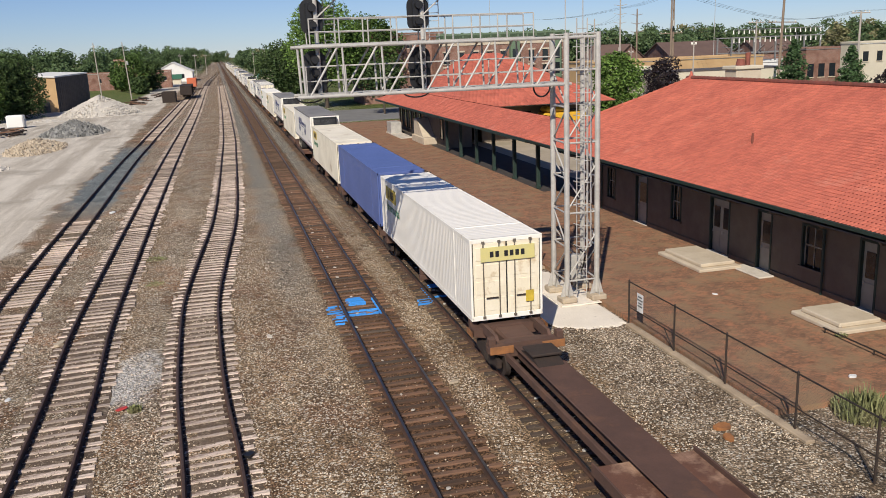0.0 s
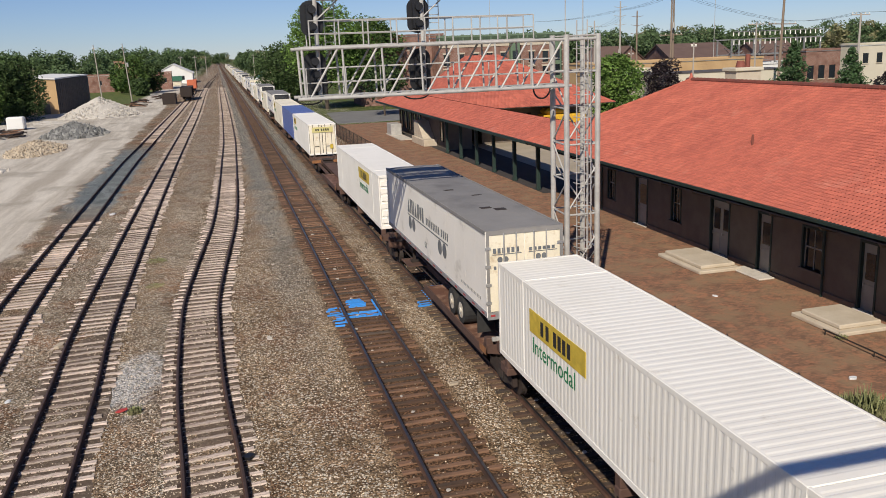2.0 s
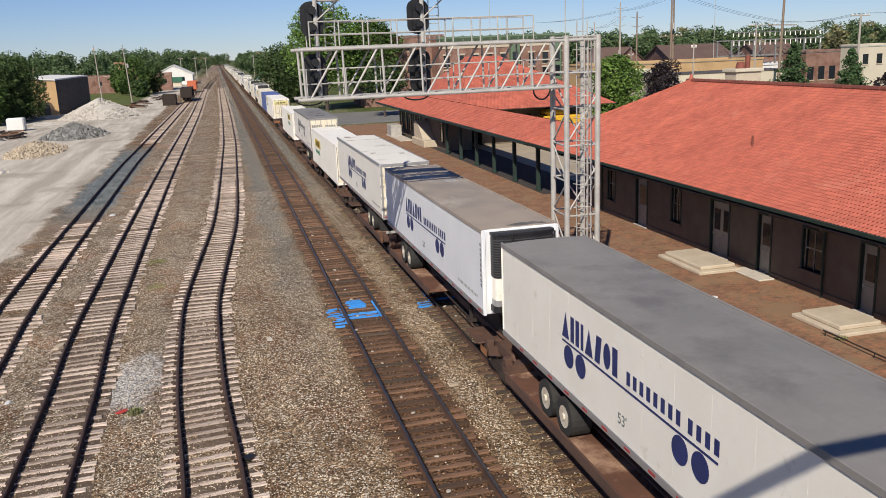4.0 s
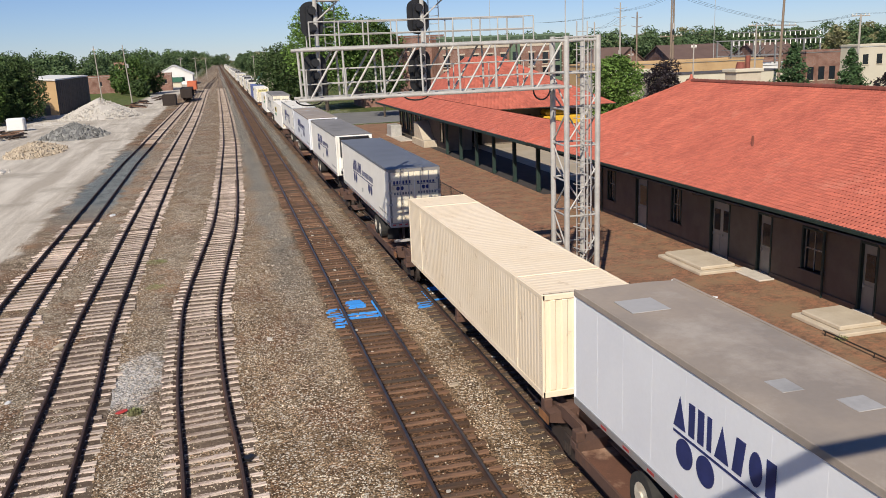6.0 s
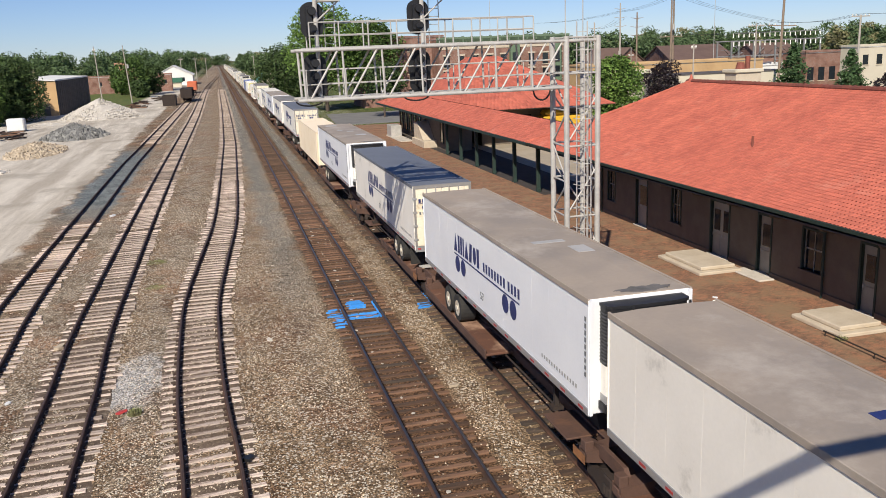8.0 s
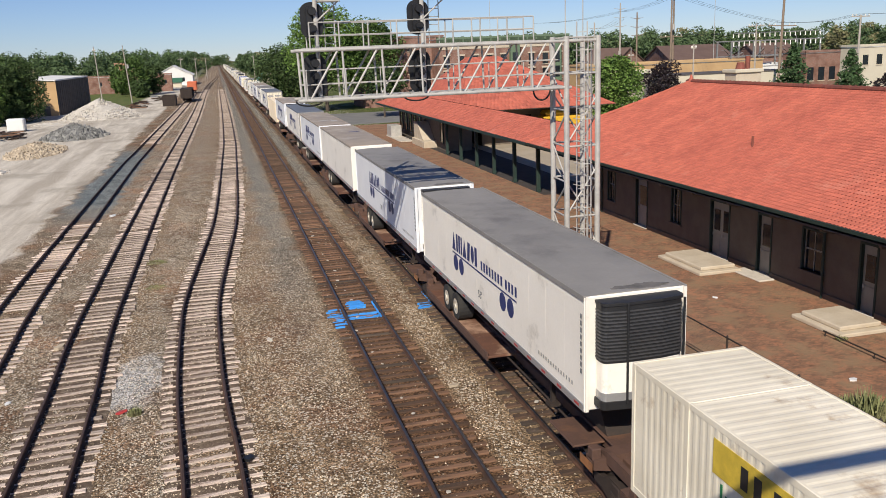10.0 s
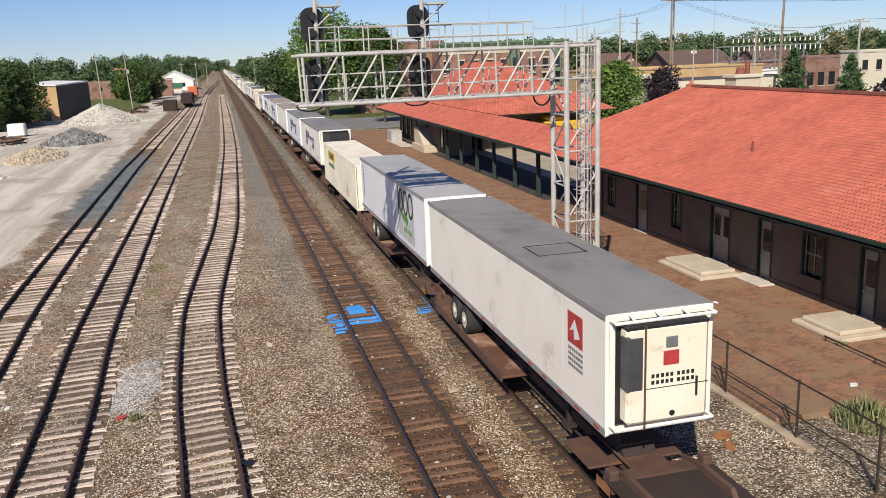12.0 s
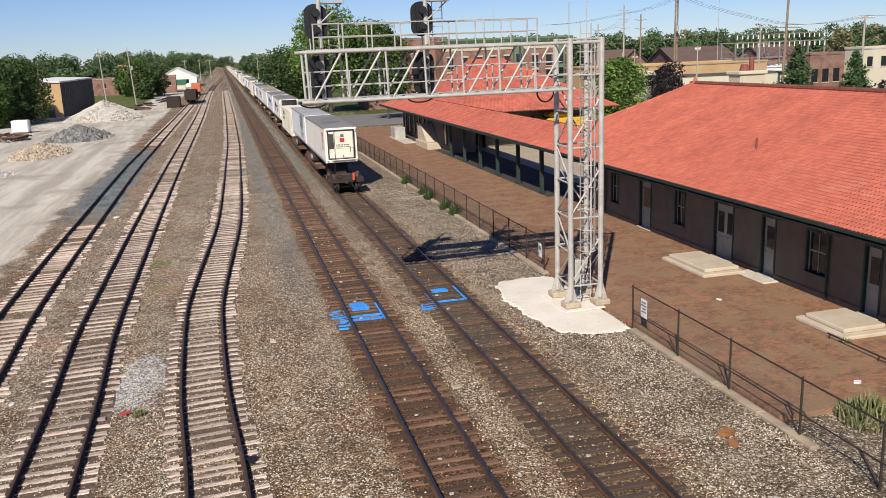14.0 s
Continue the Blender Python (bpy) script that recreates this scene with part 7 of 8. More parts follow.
def flat_building(x, y, w, d, h, wall, label, rot=0, floors=1, cols=6, roofm=None, win_w=1.0, win_h=1.5, parapet=0.3, z=-0.25, win=True):
    t = thing("town_building", pose(x, y, z, 0, 0, rot), label, "building", "buildings of the town")
    part("wall", Geo().box(-w / 2, w / 2, -d / 2, d / 2, 0, h), wall, t)
    part("roof", Geo().box(-w / 2 - 0.1, w / 2 + 0.1, -d / 2 - 0.1, d / 2 + 0.1, h, h + 0.12), roofm or GREY_ROOF, t)
    if parapet:
        for a, b2, c, e in ((-w / 2 - 0.15, w / 2 + 0.15, -d / 2 - 0.15, -d / 2 + 0.1), (-w / 2 - 0.15, w / 2 + 0.15, d / 2 - 0.1, d / 2 + 0.15), (-w / 2 - 0.15, -w / 2 + 0.1, -d / 2, d / 2), (w / 2 - 0.1, w / 2 + 0.15, -d / 2, d / 2)):
            part("parapet", Geo().box(a, b2, c, e, h + 0.1, h + 0.1 + parapet), wall, t)
    if win:
        for f in range(floors):
            zc = (f + 0.58) * h / floors
            for c in range(cols):
                xx = -w / 2 + (c + 0.5) * w / cols
                wd = part("window", Geo().box(xx - win_w / 2, xx + win_w / 2, -d / 2 - 0.03, -d / 2 + 0.02, zc - win_h / 2, zc + win_h / 2), PANE, t)
                part("sill", Geo().box(xx - win_w / 2 - 0.1, xx + win_w / 2 + 0.1, -d / 2 - 0.12, -d / 2, zc - win_h / 2 - 0.14, zc - win_h / 2), LIMESTONE, wd)
    return t


def gabled(x, y, w, d, h, rise, wall, roofm, label, rot=0, name="house", eave=0.5):
    t = thing(name, pose(x, y, -0.25, 0, 0, rot), label, "building", "buildings of the town")
    part("wall", Geo().prism([(-w / 2, 0), (w / 2, 0), (w / 2, h), (0, h + rise), (-w / 2, h)], "y", -d / 2, d / 2), wall, t)
    for s in (-1, 1):
        part("roof", Geo().prism([(0, h + rise + 0.05), (0, h + rise + 0.28), (s * (w / 2 + eave), h + 0.2 - eave * rise / (w / 2)), (s * (w / 2 + eave), h - 0.03 - eave * rise / (w / 2))], "y", -d / 2 - eave, d / 2 + eave), roofm, t)
    for k in (-0.25, 0.25):
        part("window", Geo().box(k * w - 0.6, k * w + 0.6, -d / 2 - 0.04, -d / 2 + 0.02, h * 0.35, h * 0.75), PANE, t)
    return t


def corniced_block():
    t = thing("town_building", pose(56.5, 172, -0.25), "three storey brick town block with green cornice", "building", "buildings of the town")
    w, d, h = 27.0, 14.0, 13.0
    part("wall", Geo().box(-w / 2, w / 2, -d / 2, d / 2, 0, h), BRICK_TOWN, t)
    c = part("cornice", Geo().prism([(-d / 2, h - 1.2), (-d / 2 - 0.3, h - 1.0), (-d / 2 - 0.9, h), (-d / 2 - 0.9, h + 0.35), (-d / 2, h + 0.35)], "x", -w / 2 - 0.5, w / 2 + 0.5), CORNICE_GREEN, t, "green bracketed cornice")
    part("frieze", Geo().box(-w / 2, w / 2, -d / 2 - 0.12, -d / 2, h - 2.0, h - 1.25), LIMESTONE, t)
    for i in range(14):
        x = -w / 2 + (i + 0.5) * w / 14
        part("bracket", Geo().box(x - 0.15, x + 0.15, -d / 2 - 0.85, -d / 2, h - 0.6, h + 0.5), CORNICE_GREEN, c)
    for f, zc in enumerate((2.2, 5.6, 8.6)):
        for i in range(9):
            x = -w / 2 + (i + 0.5) * w / 9
            wd = part("window", Geo().box(x - 0.6, x + 0.6, -d / 2 - 0.03, -d / 2 + 0.02, zc - 1.1, zc + 1.1), PANE, t)
            part("lintel", Geo().box(x - 0.8, x + 0.8, -d / 2 - 0.14, -d / 2, zc + 1.1, zc + 1.4), LIMESTONE, wd)
            part("sill", Geo().box(x - 0.75, x + 0.75, -d / 2 - 0.14, -d / 2, zc - 1.25, zc - 1.1), LIMESTONE, wd)
    for x in (2.2, 11.2):
        part("bay", Geo().box(x - 1.0, x + 1.0, -d / 2 - 0.9, -d / 2, 4.0, h - 1.3), CORNICE_GREEN, t, "pale green oriel bay")
        part("bay_window", Geo().box(x - 0.6, x + 0.6, -d / 2 - 0.96, -d / 2 - 0.9, 4.8, 7.0).box(x - 0.6, x + 0.6, -d / 2 - 0.96, -d / 2 - 0.9, 7.8, 10.0), PANE, t)


corniced_block()
flat_building(37, 178, 17, 14, 13.6, BRICK_TOWN, "plain brick town block with rows of windows", 0, 3, 6)
flat_building(82, 146, 34, 12, 6.9, TAN_WALL, "long low tan building with dark windows", -2, 1, 8, win_w=1.3, win_h=1.7)
flat_building(66, 130, 12, 9, 6.0, CREAM_WALL, "low white flat roofed building behind the trees", 0, 1, 4, roofm=WHITE_WALL)
flat_building(74, 118, 24, 8, 5.9, CREAM_WALL, "cream wall building with dark flat roof edge", -2, 1, 5, roofm=DARK_WALL, parapet=0)
flat_building(99.6, 126, 8.5, 6, 8.1, BRICK_TOWN, "small brick building with three dark windows", 0, 1, 4, win_w=1.2, win_h=2.2)
flat_building(107.0, 113, 23, 4, 8.9, CREAM_WALL, "cream flat roofed building with paired windows", 0, 2, 9, roofm=WHITE_WALL)
flat_building(112, 150, 16, 10, 5.5, WHITE_WALL, "white low building behind the substation", -10, 1, 4)
gabled(138, 232, 34, 18, 5.5, 4.0, BRICK_TOWN, BROWN_ROOF, "long brick hall with brown shingle roof", 75, "town_hall")
gabled(113, 232, 14, 14, 5.0, 4.5, BRICK_TOWN, BROWN_ROOF, "brick house with brown shingle roof", 20)
gabled(75, 225, 12, 14, 4.0, 3.5, BRICK_TOWN, BROWN_ROOF, "brick house with brown shingle roof", 60)
gabled(185, 260, 20, 14, 5.0, 4.0, BRICK_TOWN, BROWN_ROOF, "brick house with brown shingle roof", 80)
vt = thing("rooftop_chimney", pose(50.9, 75, -0.25), "broad cream chimney with clay pots behind the ridge", "chimney")
part("chimney_shaft", Geo().chamfer(-1.4, 1.4, -1.0, 1.0, 0, 7.6, 0.05), LIMESTONE, vt)
part("cap", Geo().chamfer(-1.6, 1.6, -1.2, 1.2, 7.6, 7.95, 0.06), CREAM_WALL, vt)
part("chimney_pot", Geo().tube((-0.3, 0, 7.95), (-0.3, 0, 8.6), 0.5, 10, 0.35).tube((0.5, 0, 7.95), (0.5, 0, 9.2), 0.25, 8), TILE_DARK, vt)


# ---------- poles, wires and the substation ----------
def build_pole(x, y, h, arms, material, label, r=0.17, arm=2.4, lean=0.0, box=False, turn=0):
    t = thing("utility_pole", pose(x, y, -0.3, 0, lean, turn), label, "utility pole", "utility poles")
    part("shaft", Geo().tube((0, 0, 0), (0, 0, h), r, 9, r * 0.6), material, t)
    for z in arms:
        a = part("crossarm", Geo().box(-arm / 2, arm / 2, -0.06, 0.06, z - 0.07, z + 0.07), material, t)
        for xx in (-0.45, -0.25, 0.25, 0.45):
            part("insulator", Geo().tube((xx * arm, 0, z + 0.07), (xx * arm, 0, z + 0.3), 0.05, 6, 0.07), WHITE_PAINT, a)
    if box:
        part("transformer", Geo().tube((0.45, 0, h * 0.62), (0.45, 0, h * 0.62 + 1.0), 0.25, 10), GALV, t)
    return t


def lattice_pole(x, y, h, material, label):
    t = thing("utility_pole", pose(x, y, -0.3), label, "utility pole", "utility poles")
    part("shaft", Geo().tube((0, 0, 0), (0, 0, h), 0.2, 9, 0.12), material, t)
    for k, z in enumerate((h - 1.2, h - 2.8, h - 4.4)):
        for s in (-1, 1):
            part("arm", Geo().tube((0, 0, z), (s * 1.3, 0, z + 0.25), 0.06, 6, 0.03), material, t)


lattice_pole(74.8, 150, 18.4, PALE_POLE, "tall pale pole with paired insulator arms")
lattice_pole(78.3, 150, 16.6, WOOD_POLE, "tall wooden pole with paired insulator arms")
lattice_pole(69.5, 150, 15.0, PALE_POLE, "tall pale pole with paired insulator arms")
build_pole(79.9, 140, 21, (11.8, 19.0), WOOD_POLE, "tall wooden utility pole with crossarms", 0.22, 4.5, box=True)
build_pole(80.9, 141, 22, (20.0,), WOOD_POLE, "tall wooden utility pole with crossarms", 0.22, 3.0)
build_pole(80.6, 110, 19.5, (12.6,), WOOD_POLE, "tall leaning wooden utility pole with white crossarm", 0.25, 4.8, 1.5)
build_pole(81.6, 95, 13.4, (13.2,), PALE_POLE, "pale utility pole with one crossarm", 0.2, 2.8)
build_pole(60.4, 100, 10.5, (10.0,), PALE_POLE, "short pale utility pole", 0.13, 0.8)
build_pole(90.5, 130, 13.4, (13.0,), PALE_POLE, "pale utility pole with one crossarm", 0.18, 3.2)
build_pole(82, 165, 9.5, (8.2,), PALE_POLE, "short pale utility pole with transformer", 0.14, 1.5, box=True)
build_pole(90, 175, 10, (8.2,), PALE_POLE, "short pale utility pole", 0.14, 1.5)
build_pole(114, 180, 24, (), GALV, "thin tall steel radio mast", 0.08)
build_pole(70, 215, 24, (), GALV, "thin tall steel radio mast", 0.08)
build_pole(-31.2, 250, 15.6, (14.6,), PALE_POLE, "leaning pale utility pole in the grass", 0.18, 0.9, -2.2)
build_pole(-22.2, 236, 15.4, (), PALE_POLE, "leaning pale utility pole by the haul road", 0.17, 1.0, -3.0, box=True)
for x_, y_ in ((-16, 420), (-10.5, 470), (-6, 540), (20, 480), (23, 420), (26, 520)):
    build_pole(x_, y_, 12.5, (11.5,), PALE_POLE, "distant wooden utility pole beside the line", 0.2, 2.2)


def build_wires():
    g = Geo()
    runs = [((80.6, 110, 12.8), (81.6, 95, 13.2)), ((81.6, 95, 13.2), (92, 60, 13.5)), ((79.9, 140, 19), (80.6, 110, 12.8)), ((74.8, 150, 16.5), (79.9, 140, 18.6)), ((60, 155, 15), (74.8, 150, 16.5)),
            ((79.9, 140, 18.8), (130, 120, 17)), ((79.9, 140, 12), (110, 150, 12)), ((69.5, 150, 13.5), (74.8, 150, 15.2))]
    for a, c in runs:
        a, c = Vector(a), Vector(c)
        for off in (-0.9, 0.0, 0.9):
            pts = []
            for k in range(11):
                f = k / 10
                p = a.lerp(c, f) + Vector((off, 0, -0.45 * 4 * f * (1 - f)))
                pts.append(tuple(p))
            g.path(pts, 0.018, 4)
    ob = new("overhead_wires", g.mesh("overhead_wires", SIGNAL_BLACK))
    tagged(ob, "thin dark overhead power wires between the poles", "wires", kind="stuff")


build_wires()


BUS_GREY = mat("substation_grey", (0.27, 0.265, 0.255), 0.6, 0.2, (0.20, 0.195, 0.19), 2, 20, 0.2)


def build_substation():
    t = thing("substation_frame", pose(109, 150, -0.3), "grey steel lattice substation frame with white insulators", "substation")
    for x in (-10, -5, 0, 5, 10.5):
        for y in (0, 5):
            part("column", Geo().box(x - 0.13, x + 0.13, y - 0.13, y + 0.13, 0, 10.6), BUS_GREY, t)
    for y in (0, 5):
        for z in (7.5, 10.5):
            part("beam", Geo().box(-10.3, 10.8, y - 0.1, y + 0.1, z - 0.1, z + 0.1), BUS_GREY, t)
        part("bus_beam", Geo().box(-6, 10.8, y - 0.06, y + 0.06, 12.0, 12.12), BUS_GREY, t)
    for i in range(18):
        x = -9.6 + i * 1.18
        part("insulator", Geo().tube((x, -0.1, 9.5), (x, -0.1, 10.4), 0.12, 7, 0.08), WHITE_PAINT, t)
        part("insulator", Geo().tube((x, 0.1, 11.2), (x, 0.1, 11.98), 0.12, 7, 0.08), WHITE_PAINT, t)
    rng = random.Random(3)
    for i in range(110):
        x, y, z = rng.uniform(-10, 10), rng.uniform(-2, 6), rng.uniform(2.5, 9.5)
        part("bus_bar", Geo().tube((x, y, z), (x + rng.uniform(-2.5, 2.5), y, z + rng.uniform(-1.5, 2)), 0.05, 5), BUS_GREY if i % 2 else DARK_STEEL, t)
    for x in (-7, -2, 4):
        tr = part("transformer", Geo().chamfer(x - 1.1, x + 1.1, 1, 3.4, 0, 3.0, 0.08), GALV, t)
        for k in range(4):
            part("radiator", Geo().box(x - 0.9 + k * 0.5, x - 0.65 + k * 0.5, 0.7, 1.0, 0.5, 2.7), GALV, tr)
            part("bushing", Geo().tube((x - 0.7 + k * 0.45, 2.2, 3.0), (x - 0.7 + k * 0.45, 2.2, 4.4), 0.13, 7, 0.07), WHITE_PAINT, tr)


build_substation()


# ---------- far side of the yard ----------
def build_shed():
    t = thing("warehouse", pose(-36.3, 206, -0.3), "dark metal warehouse with tan end wall and white roof", "warehouse")
    ring = [(-6.5, 0), (1.4, -1.0), (5.9, 16.0), (-2.6, 18.5)]
    g = Geo()
    n = 4
    heights = (8.0, 7.5, 7.9, 8.3)
    g.v = [(a, b, 0) for a, b in ring] + [(a, b, h) for (a, b), h in zip(ring, heights)]
    part("end_wall", Geo().add([g.v[0], g.v[1], g.v[5], g.v[4], *[(a, b + 0.3, c) for a, b, c in (g.v[0], g.v[1], g.v[5], g.v[4])]], [(0, 1, 2, 3), (7, 6, 5, 4), (0, 4, 5, 1), (1, 5, 6, 2), (2, 6, 7, 3), (3, 7, 4, 0)]), TAN_WALL, t, "tan painted end wall")
    part("side_wall", Geo().add([g.v[1], g.v[2], g.v[6], g.v[5], *[(a - 0.3, b + 0.1, c) for a, b, c in (g.v[1], g.v[2], g.v[6], g.v[5])]], [(0, 1, 2, 3), (7, 6, 5, 4), (0, 4, 5, 1), (1, 5, 6, 2), (2, 6, 7, 3), (3, 7, 4, 0)]), DARK_WALL, t, "dark ribbed side wall")
    part("back_wall", Geo().add([g.v[2], g.v[3], g.v[7], g.v[6], g.v[0], g.v[4]], [(0, 1, 2, 3), (1, 4, 5, 2)]), DARK_WALL, t)
    part("roof", Geo().add([(a * 1.02, b * 1.0 - 0.3, c + 0.1) for a, b, c in g.v[4:8]] + [(a * 1.02, b - 0.3, c + 0.4) for a, b, c in g.v[4:8]], [(3, 2, 1, 0), (4, 5, 6, 7), (0, 1, 5, 4), (1, 2, 6, 5), (2, 3, 7, 6), (3, 0, 4, 7)]), WHITE_WALL, t, "white membrane roof")
    part("door", Geo().box(-1.7, -0.4, -0.85, -0.4, 0.0, 2.3), DARK_WALL, t)
    rib = Geo()
    for k in range(1, 18):
        a = Vector((1.4, -1.0, 0)).lerp(Vector((5.9, 16.0, 0)), k / 18)
        rib.box(a.x + 0.0, a.x + 0.08, a.y - 0.08, a.y + 0.08, 0, 7.4 + 0.4 * k / 18)
    part("wall_ribs", rib, DARK_WALL, t)
    flat_building(-40, 345, 46, 16, 6.0, BRICK_TOWN, "long low brick building with pale roof", 2, 1, 10, roofm=WHITE_WALL)
    flat_building(-41, 420, 8, 8, 10.6, ORANGE_WALL, "salmon coloured block building", 0, 3, 3, roofm=GREY_ROOF)
    flat_building(-40, 395, 16, 8, 5, CREAM_WALL, "pale low house among trees", 0, 1, 4)
    gabled(-19.5, 425, 17, 26, 4.5, 4.2, WHITE_WALL, WHITE_WALL, "white gabled storage barn", 0, "barn")
    gabled(-18.2, 385, 5, 6, 2.2, 1.4, CREAM_WALL, GREEN_ROOF, "small cream house with green roof", 90)
    gabled(14.6, 262, 7, 16, 4.0, 3.2, CREAM_WALL, GREEN_ROOF, "cream house with green metal roof", 0)
    flat_building(27, 330, 8, 8, 7.5, CREAM_WALL, "cream flat roofed house by the line", 0, 2, 3)
    flat_building(-30, 450, 10, 10, 4, WHITE_WALL, "white shed beside the barn", 0, 1, 3)


build_shed()


def stone_mesh(g, rng, p, s):
    """A rough stone: a squashed, jittered octahedron with cut corners."""
    q = Matrix.Rotation(rng.uniform(0, 6.28), 3, "Z") @ Matrix.Rotation(rng.uniform(0, 6.28), 3, "X")
    vs = []
    for d in ((1, 0, 0), (0, 1, 0), (-1, 0, 0), (0, -1, 0), (0.2, 0.1, 0.8), (-0.1, 0.1, -0.8)):
        vs.append(Vector(p) + q @ Vector(d) * s * rng.uniform(0.65, 1.15))
    g.add(vs, [(0, 1, 4), (1, 2, 4), (2, 3, 4), (3, 0, 4), (1, 0, 5), (2, 1, 5), (3, 2, 5), (0, 3, 5)])


def build_pile(x, y, rx, ry, h, size, n, material, label, seed):
    rng = random.Random(seed)
    g = Geo()
    rings, segs = 9, 26
    for j in range(rings + 1):
        f = j / rings
        for i in range(segs):
            a = 2 * math.pi * i / segs
            k = 1 + 0.16 * noise.noise(Vector((math.cos(a) * 1.7, math.sin(a) * 1.7, seed)))
            z = h * (1 - f) ** 0.9 * (1 + 0.25 * noise.noise(Vector((f * 3, a, seed + 3))))
            g.v.append((x + rx * f * k * math.cos(a), y + ry * f * k * math.sin(a), -0.3 + max(0, z) - (0.1 if j == rings else 0)))
    for j in range(rings):
        for i in range(segs):
            i2 = (i + 1) % segs
            g.f.append((j * segs + i, j * segs + i2, (j + 1) * segs + i2, (j + 1) * segs + i))
    for _ in range(n):
        f, a = math.sqrt(rng.random()) * 1.05, rng.uniform(0, 6.28)
        z = h * max(0, 1 - f) ** 0.9
        stone_mesh(g, rng, (x + rx * f * math.cos(a), y + ry * f * math.sin(a), -0.28 + z), size * rng.uniform(0.6, 1.5))
    ob = new("stone_pile", g.mesh("stone_pile", material, False, False))
    tagged(ob, label, "stone pile", "stone piles of the yard", "stuff")


STONE_PALE = mat("pale_crushed_stone", (0.56, 0.52, 0.46), 0.95, 0, (0.48, 0.44, 0.39), 0.8, 10, 0.3, 0.4, 0.03, per_island=0.3)
STONE_GREY = mat("grey_riprap", (0.22, 0.215, 0.20), 0.95, 0, (0.16, 0.158, 0.15), 0.8, 10, 0.3, 0.4, 0.03, per_island=0.9)
STONE_TAN = mat("tan_rubble", (0.46, 0.38, 0.28), 0.95, 0, (0.38, 0.31, 0.23), 0.8, 10, 0.3, 0.4, 0.03, per_island=0.5)
build_pile(-23.8, 187, 8.2, 8.0, 3.9, 0.22, 1500, STONE_PALE, "pale crushed stone heaped in a broad cone", 5)
build_pile(-22.2, 141, 4.6, 7.5, 1.9, 0.42, 900, STONE_GREY, "heap of grey broken riprap stones", 6)
build_pile(-23.6, 118, 3.4, 8.0, 1.3, 0.3, 700, STONE_TAN, "low heap of tan rubble and dirt", 7)
build_pile(-25.5, 97, 3.2, 4.0, 0.7, 0.15, 100, STONE_PALE, "low mound of pale sand", 8)
build_pile(-31.5, 172, 3.0, 2.0, 0.6, 0.15, 100, STONE_PALE, "low mound of pale sand", 9)


def build_gondola(x, y, L, h, material, label, w=2.9, rot=0):
    t = thing("gondola_wagon", pose(x, y, 0, 0, 0, rot), label, "rail wagon", "wagons parked in the yard")
    b = part("body", Geo().box(-w / 2, w / 2, 0, 0.12, 1.0, h).box(-w / 2, w / 2, L - 0.12, L, 1.0, h).box(-w / 2, -w / 2 + 0.1, 0.12, L - 0.12, 1.0, h).box(w / 2 - 0.1, w / 2, 0.12, L - 0.12, 1.0, h).box(-w / 2, w / 2, 0, L, 0.85, 1.0), material, t)
    part("cover", Geo().box(-w / 2 + 0.1, w / 2 - 0.1, 0.12, L - 0.12, h - 0.3, h - 0.2), material, t)
    for k in range(9):
        for s in (-1, 1):
            part("rib", Geo().box(s * w / 2 - 0.06 + s * 0.05, s * w / 2 + 0.06 + s * 0.05, k * L / 9 + 0.5, k * L / 9 + 0.68, 0.85, h), material, t)
    for k in (-0.9, 0.0, 0.9):
        part("end_rib", Geo().box(k - 0.08, k + 0.08, -0.08, 0.0, 0.85, h), material, t)
    part("coupler", Geo().box(-0.15, 0.15, -0.7, 0, 0.75, 1.0), DARK_STEEL, t)
    for yy in (2.0, L - 2.0):
        make_truck(t, yy)


build_gondola(-8.4, 236, 16, 3.3, DARK_STEEL, "dark empty gondola wagon parked on the siding", rot=0)
build_gondola(-8.6, 300, 9, 3.6, mat("red_orange_wagon", (0.60, 0.16, 0.07), 0.6, 0, (0.5, 0.13, 0.06), 1, 10, 0.2), "orange red wagon parked behind the gondola", rot=0)
bx = thing("scrap_container", pose(-12.2, 222, -0.28), "dark steel scrap container beside the siding", "scrap container")
part("shell", Geo().box(-1.6, 1.6, 0, 7, 0, 0.15).box(-1.6, -1.45, 0, 7, 0.15, 2.6).box(1.45, 1.6, 0, 7, 0.15, 2.6).box(-1.45, 1.45, 0, 0.15, 0.15, 2.6).box(-1.45, 1.45, 6.85, 7, 0.15, 2.6), DARK_STEEL, bx)
for k_ in range(5):
    part("rib", Geo().box(-1.4 + k_ * 0.65, -1.25 + k_ * 0.65, -0.08, 0.0, 0.05, 2.6), DARK_STEEL, bx)
tk = thing("storage_tank", pose(-34.4, 160, -0.3), "white plastic storage tank in the yard", "tank")
part("tank_body", Geo().chamfer(-1.4, 1.4, -1.0, 1.0, 0.1, 2.3, 0.2), WHITE_WALL, tk)
part("tank_base", Geo().box(-1.5, 1.5, -1.1, 1.1, 0, 0.1), DARK_STEEL, tk)


def build_timber_heap(x, y, n, spread, label, seed, length=2.6):
    rng = random.Random(seed)
    t = thing("timber_heap", pose(x, y, -0.28), label, "timber heap", "timber heaps of the yard")
    for i in range(n):
        a, b = rng.uniform(-spread[0], spread[0]), rng.uniform(-spread[1], spread[1])
        z = rng.uniform(0, 0.7)
        part("timber", Geo().box(-length / 2, length / 2, -0.12, 0.12, 0, 0.2), DARK_STEEL if rng.random() < 0.6 else TIE_BROWN, t).matrix_basis = pose(a, b, z, 0, rng.gauss(0, 3), rng.uniform(0, 180))


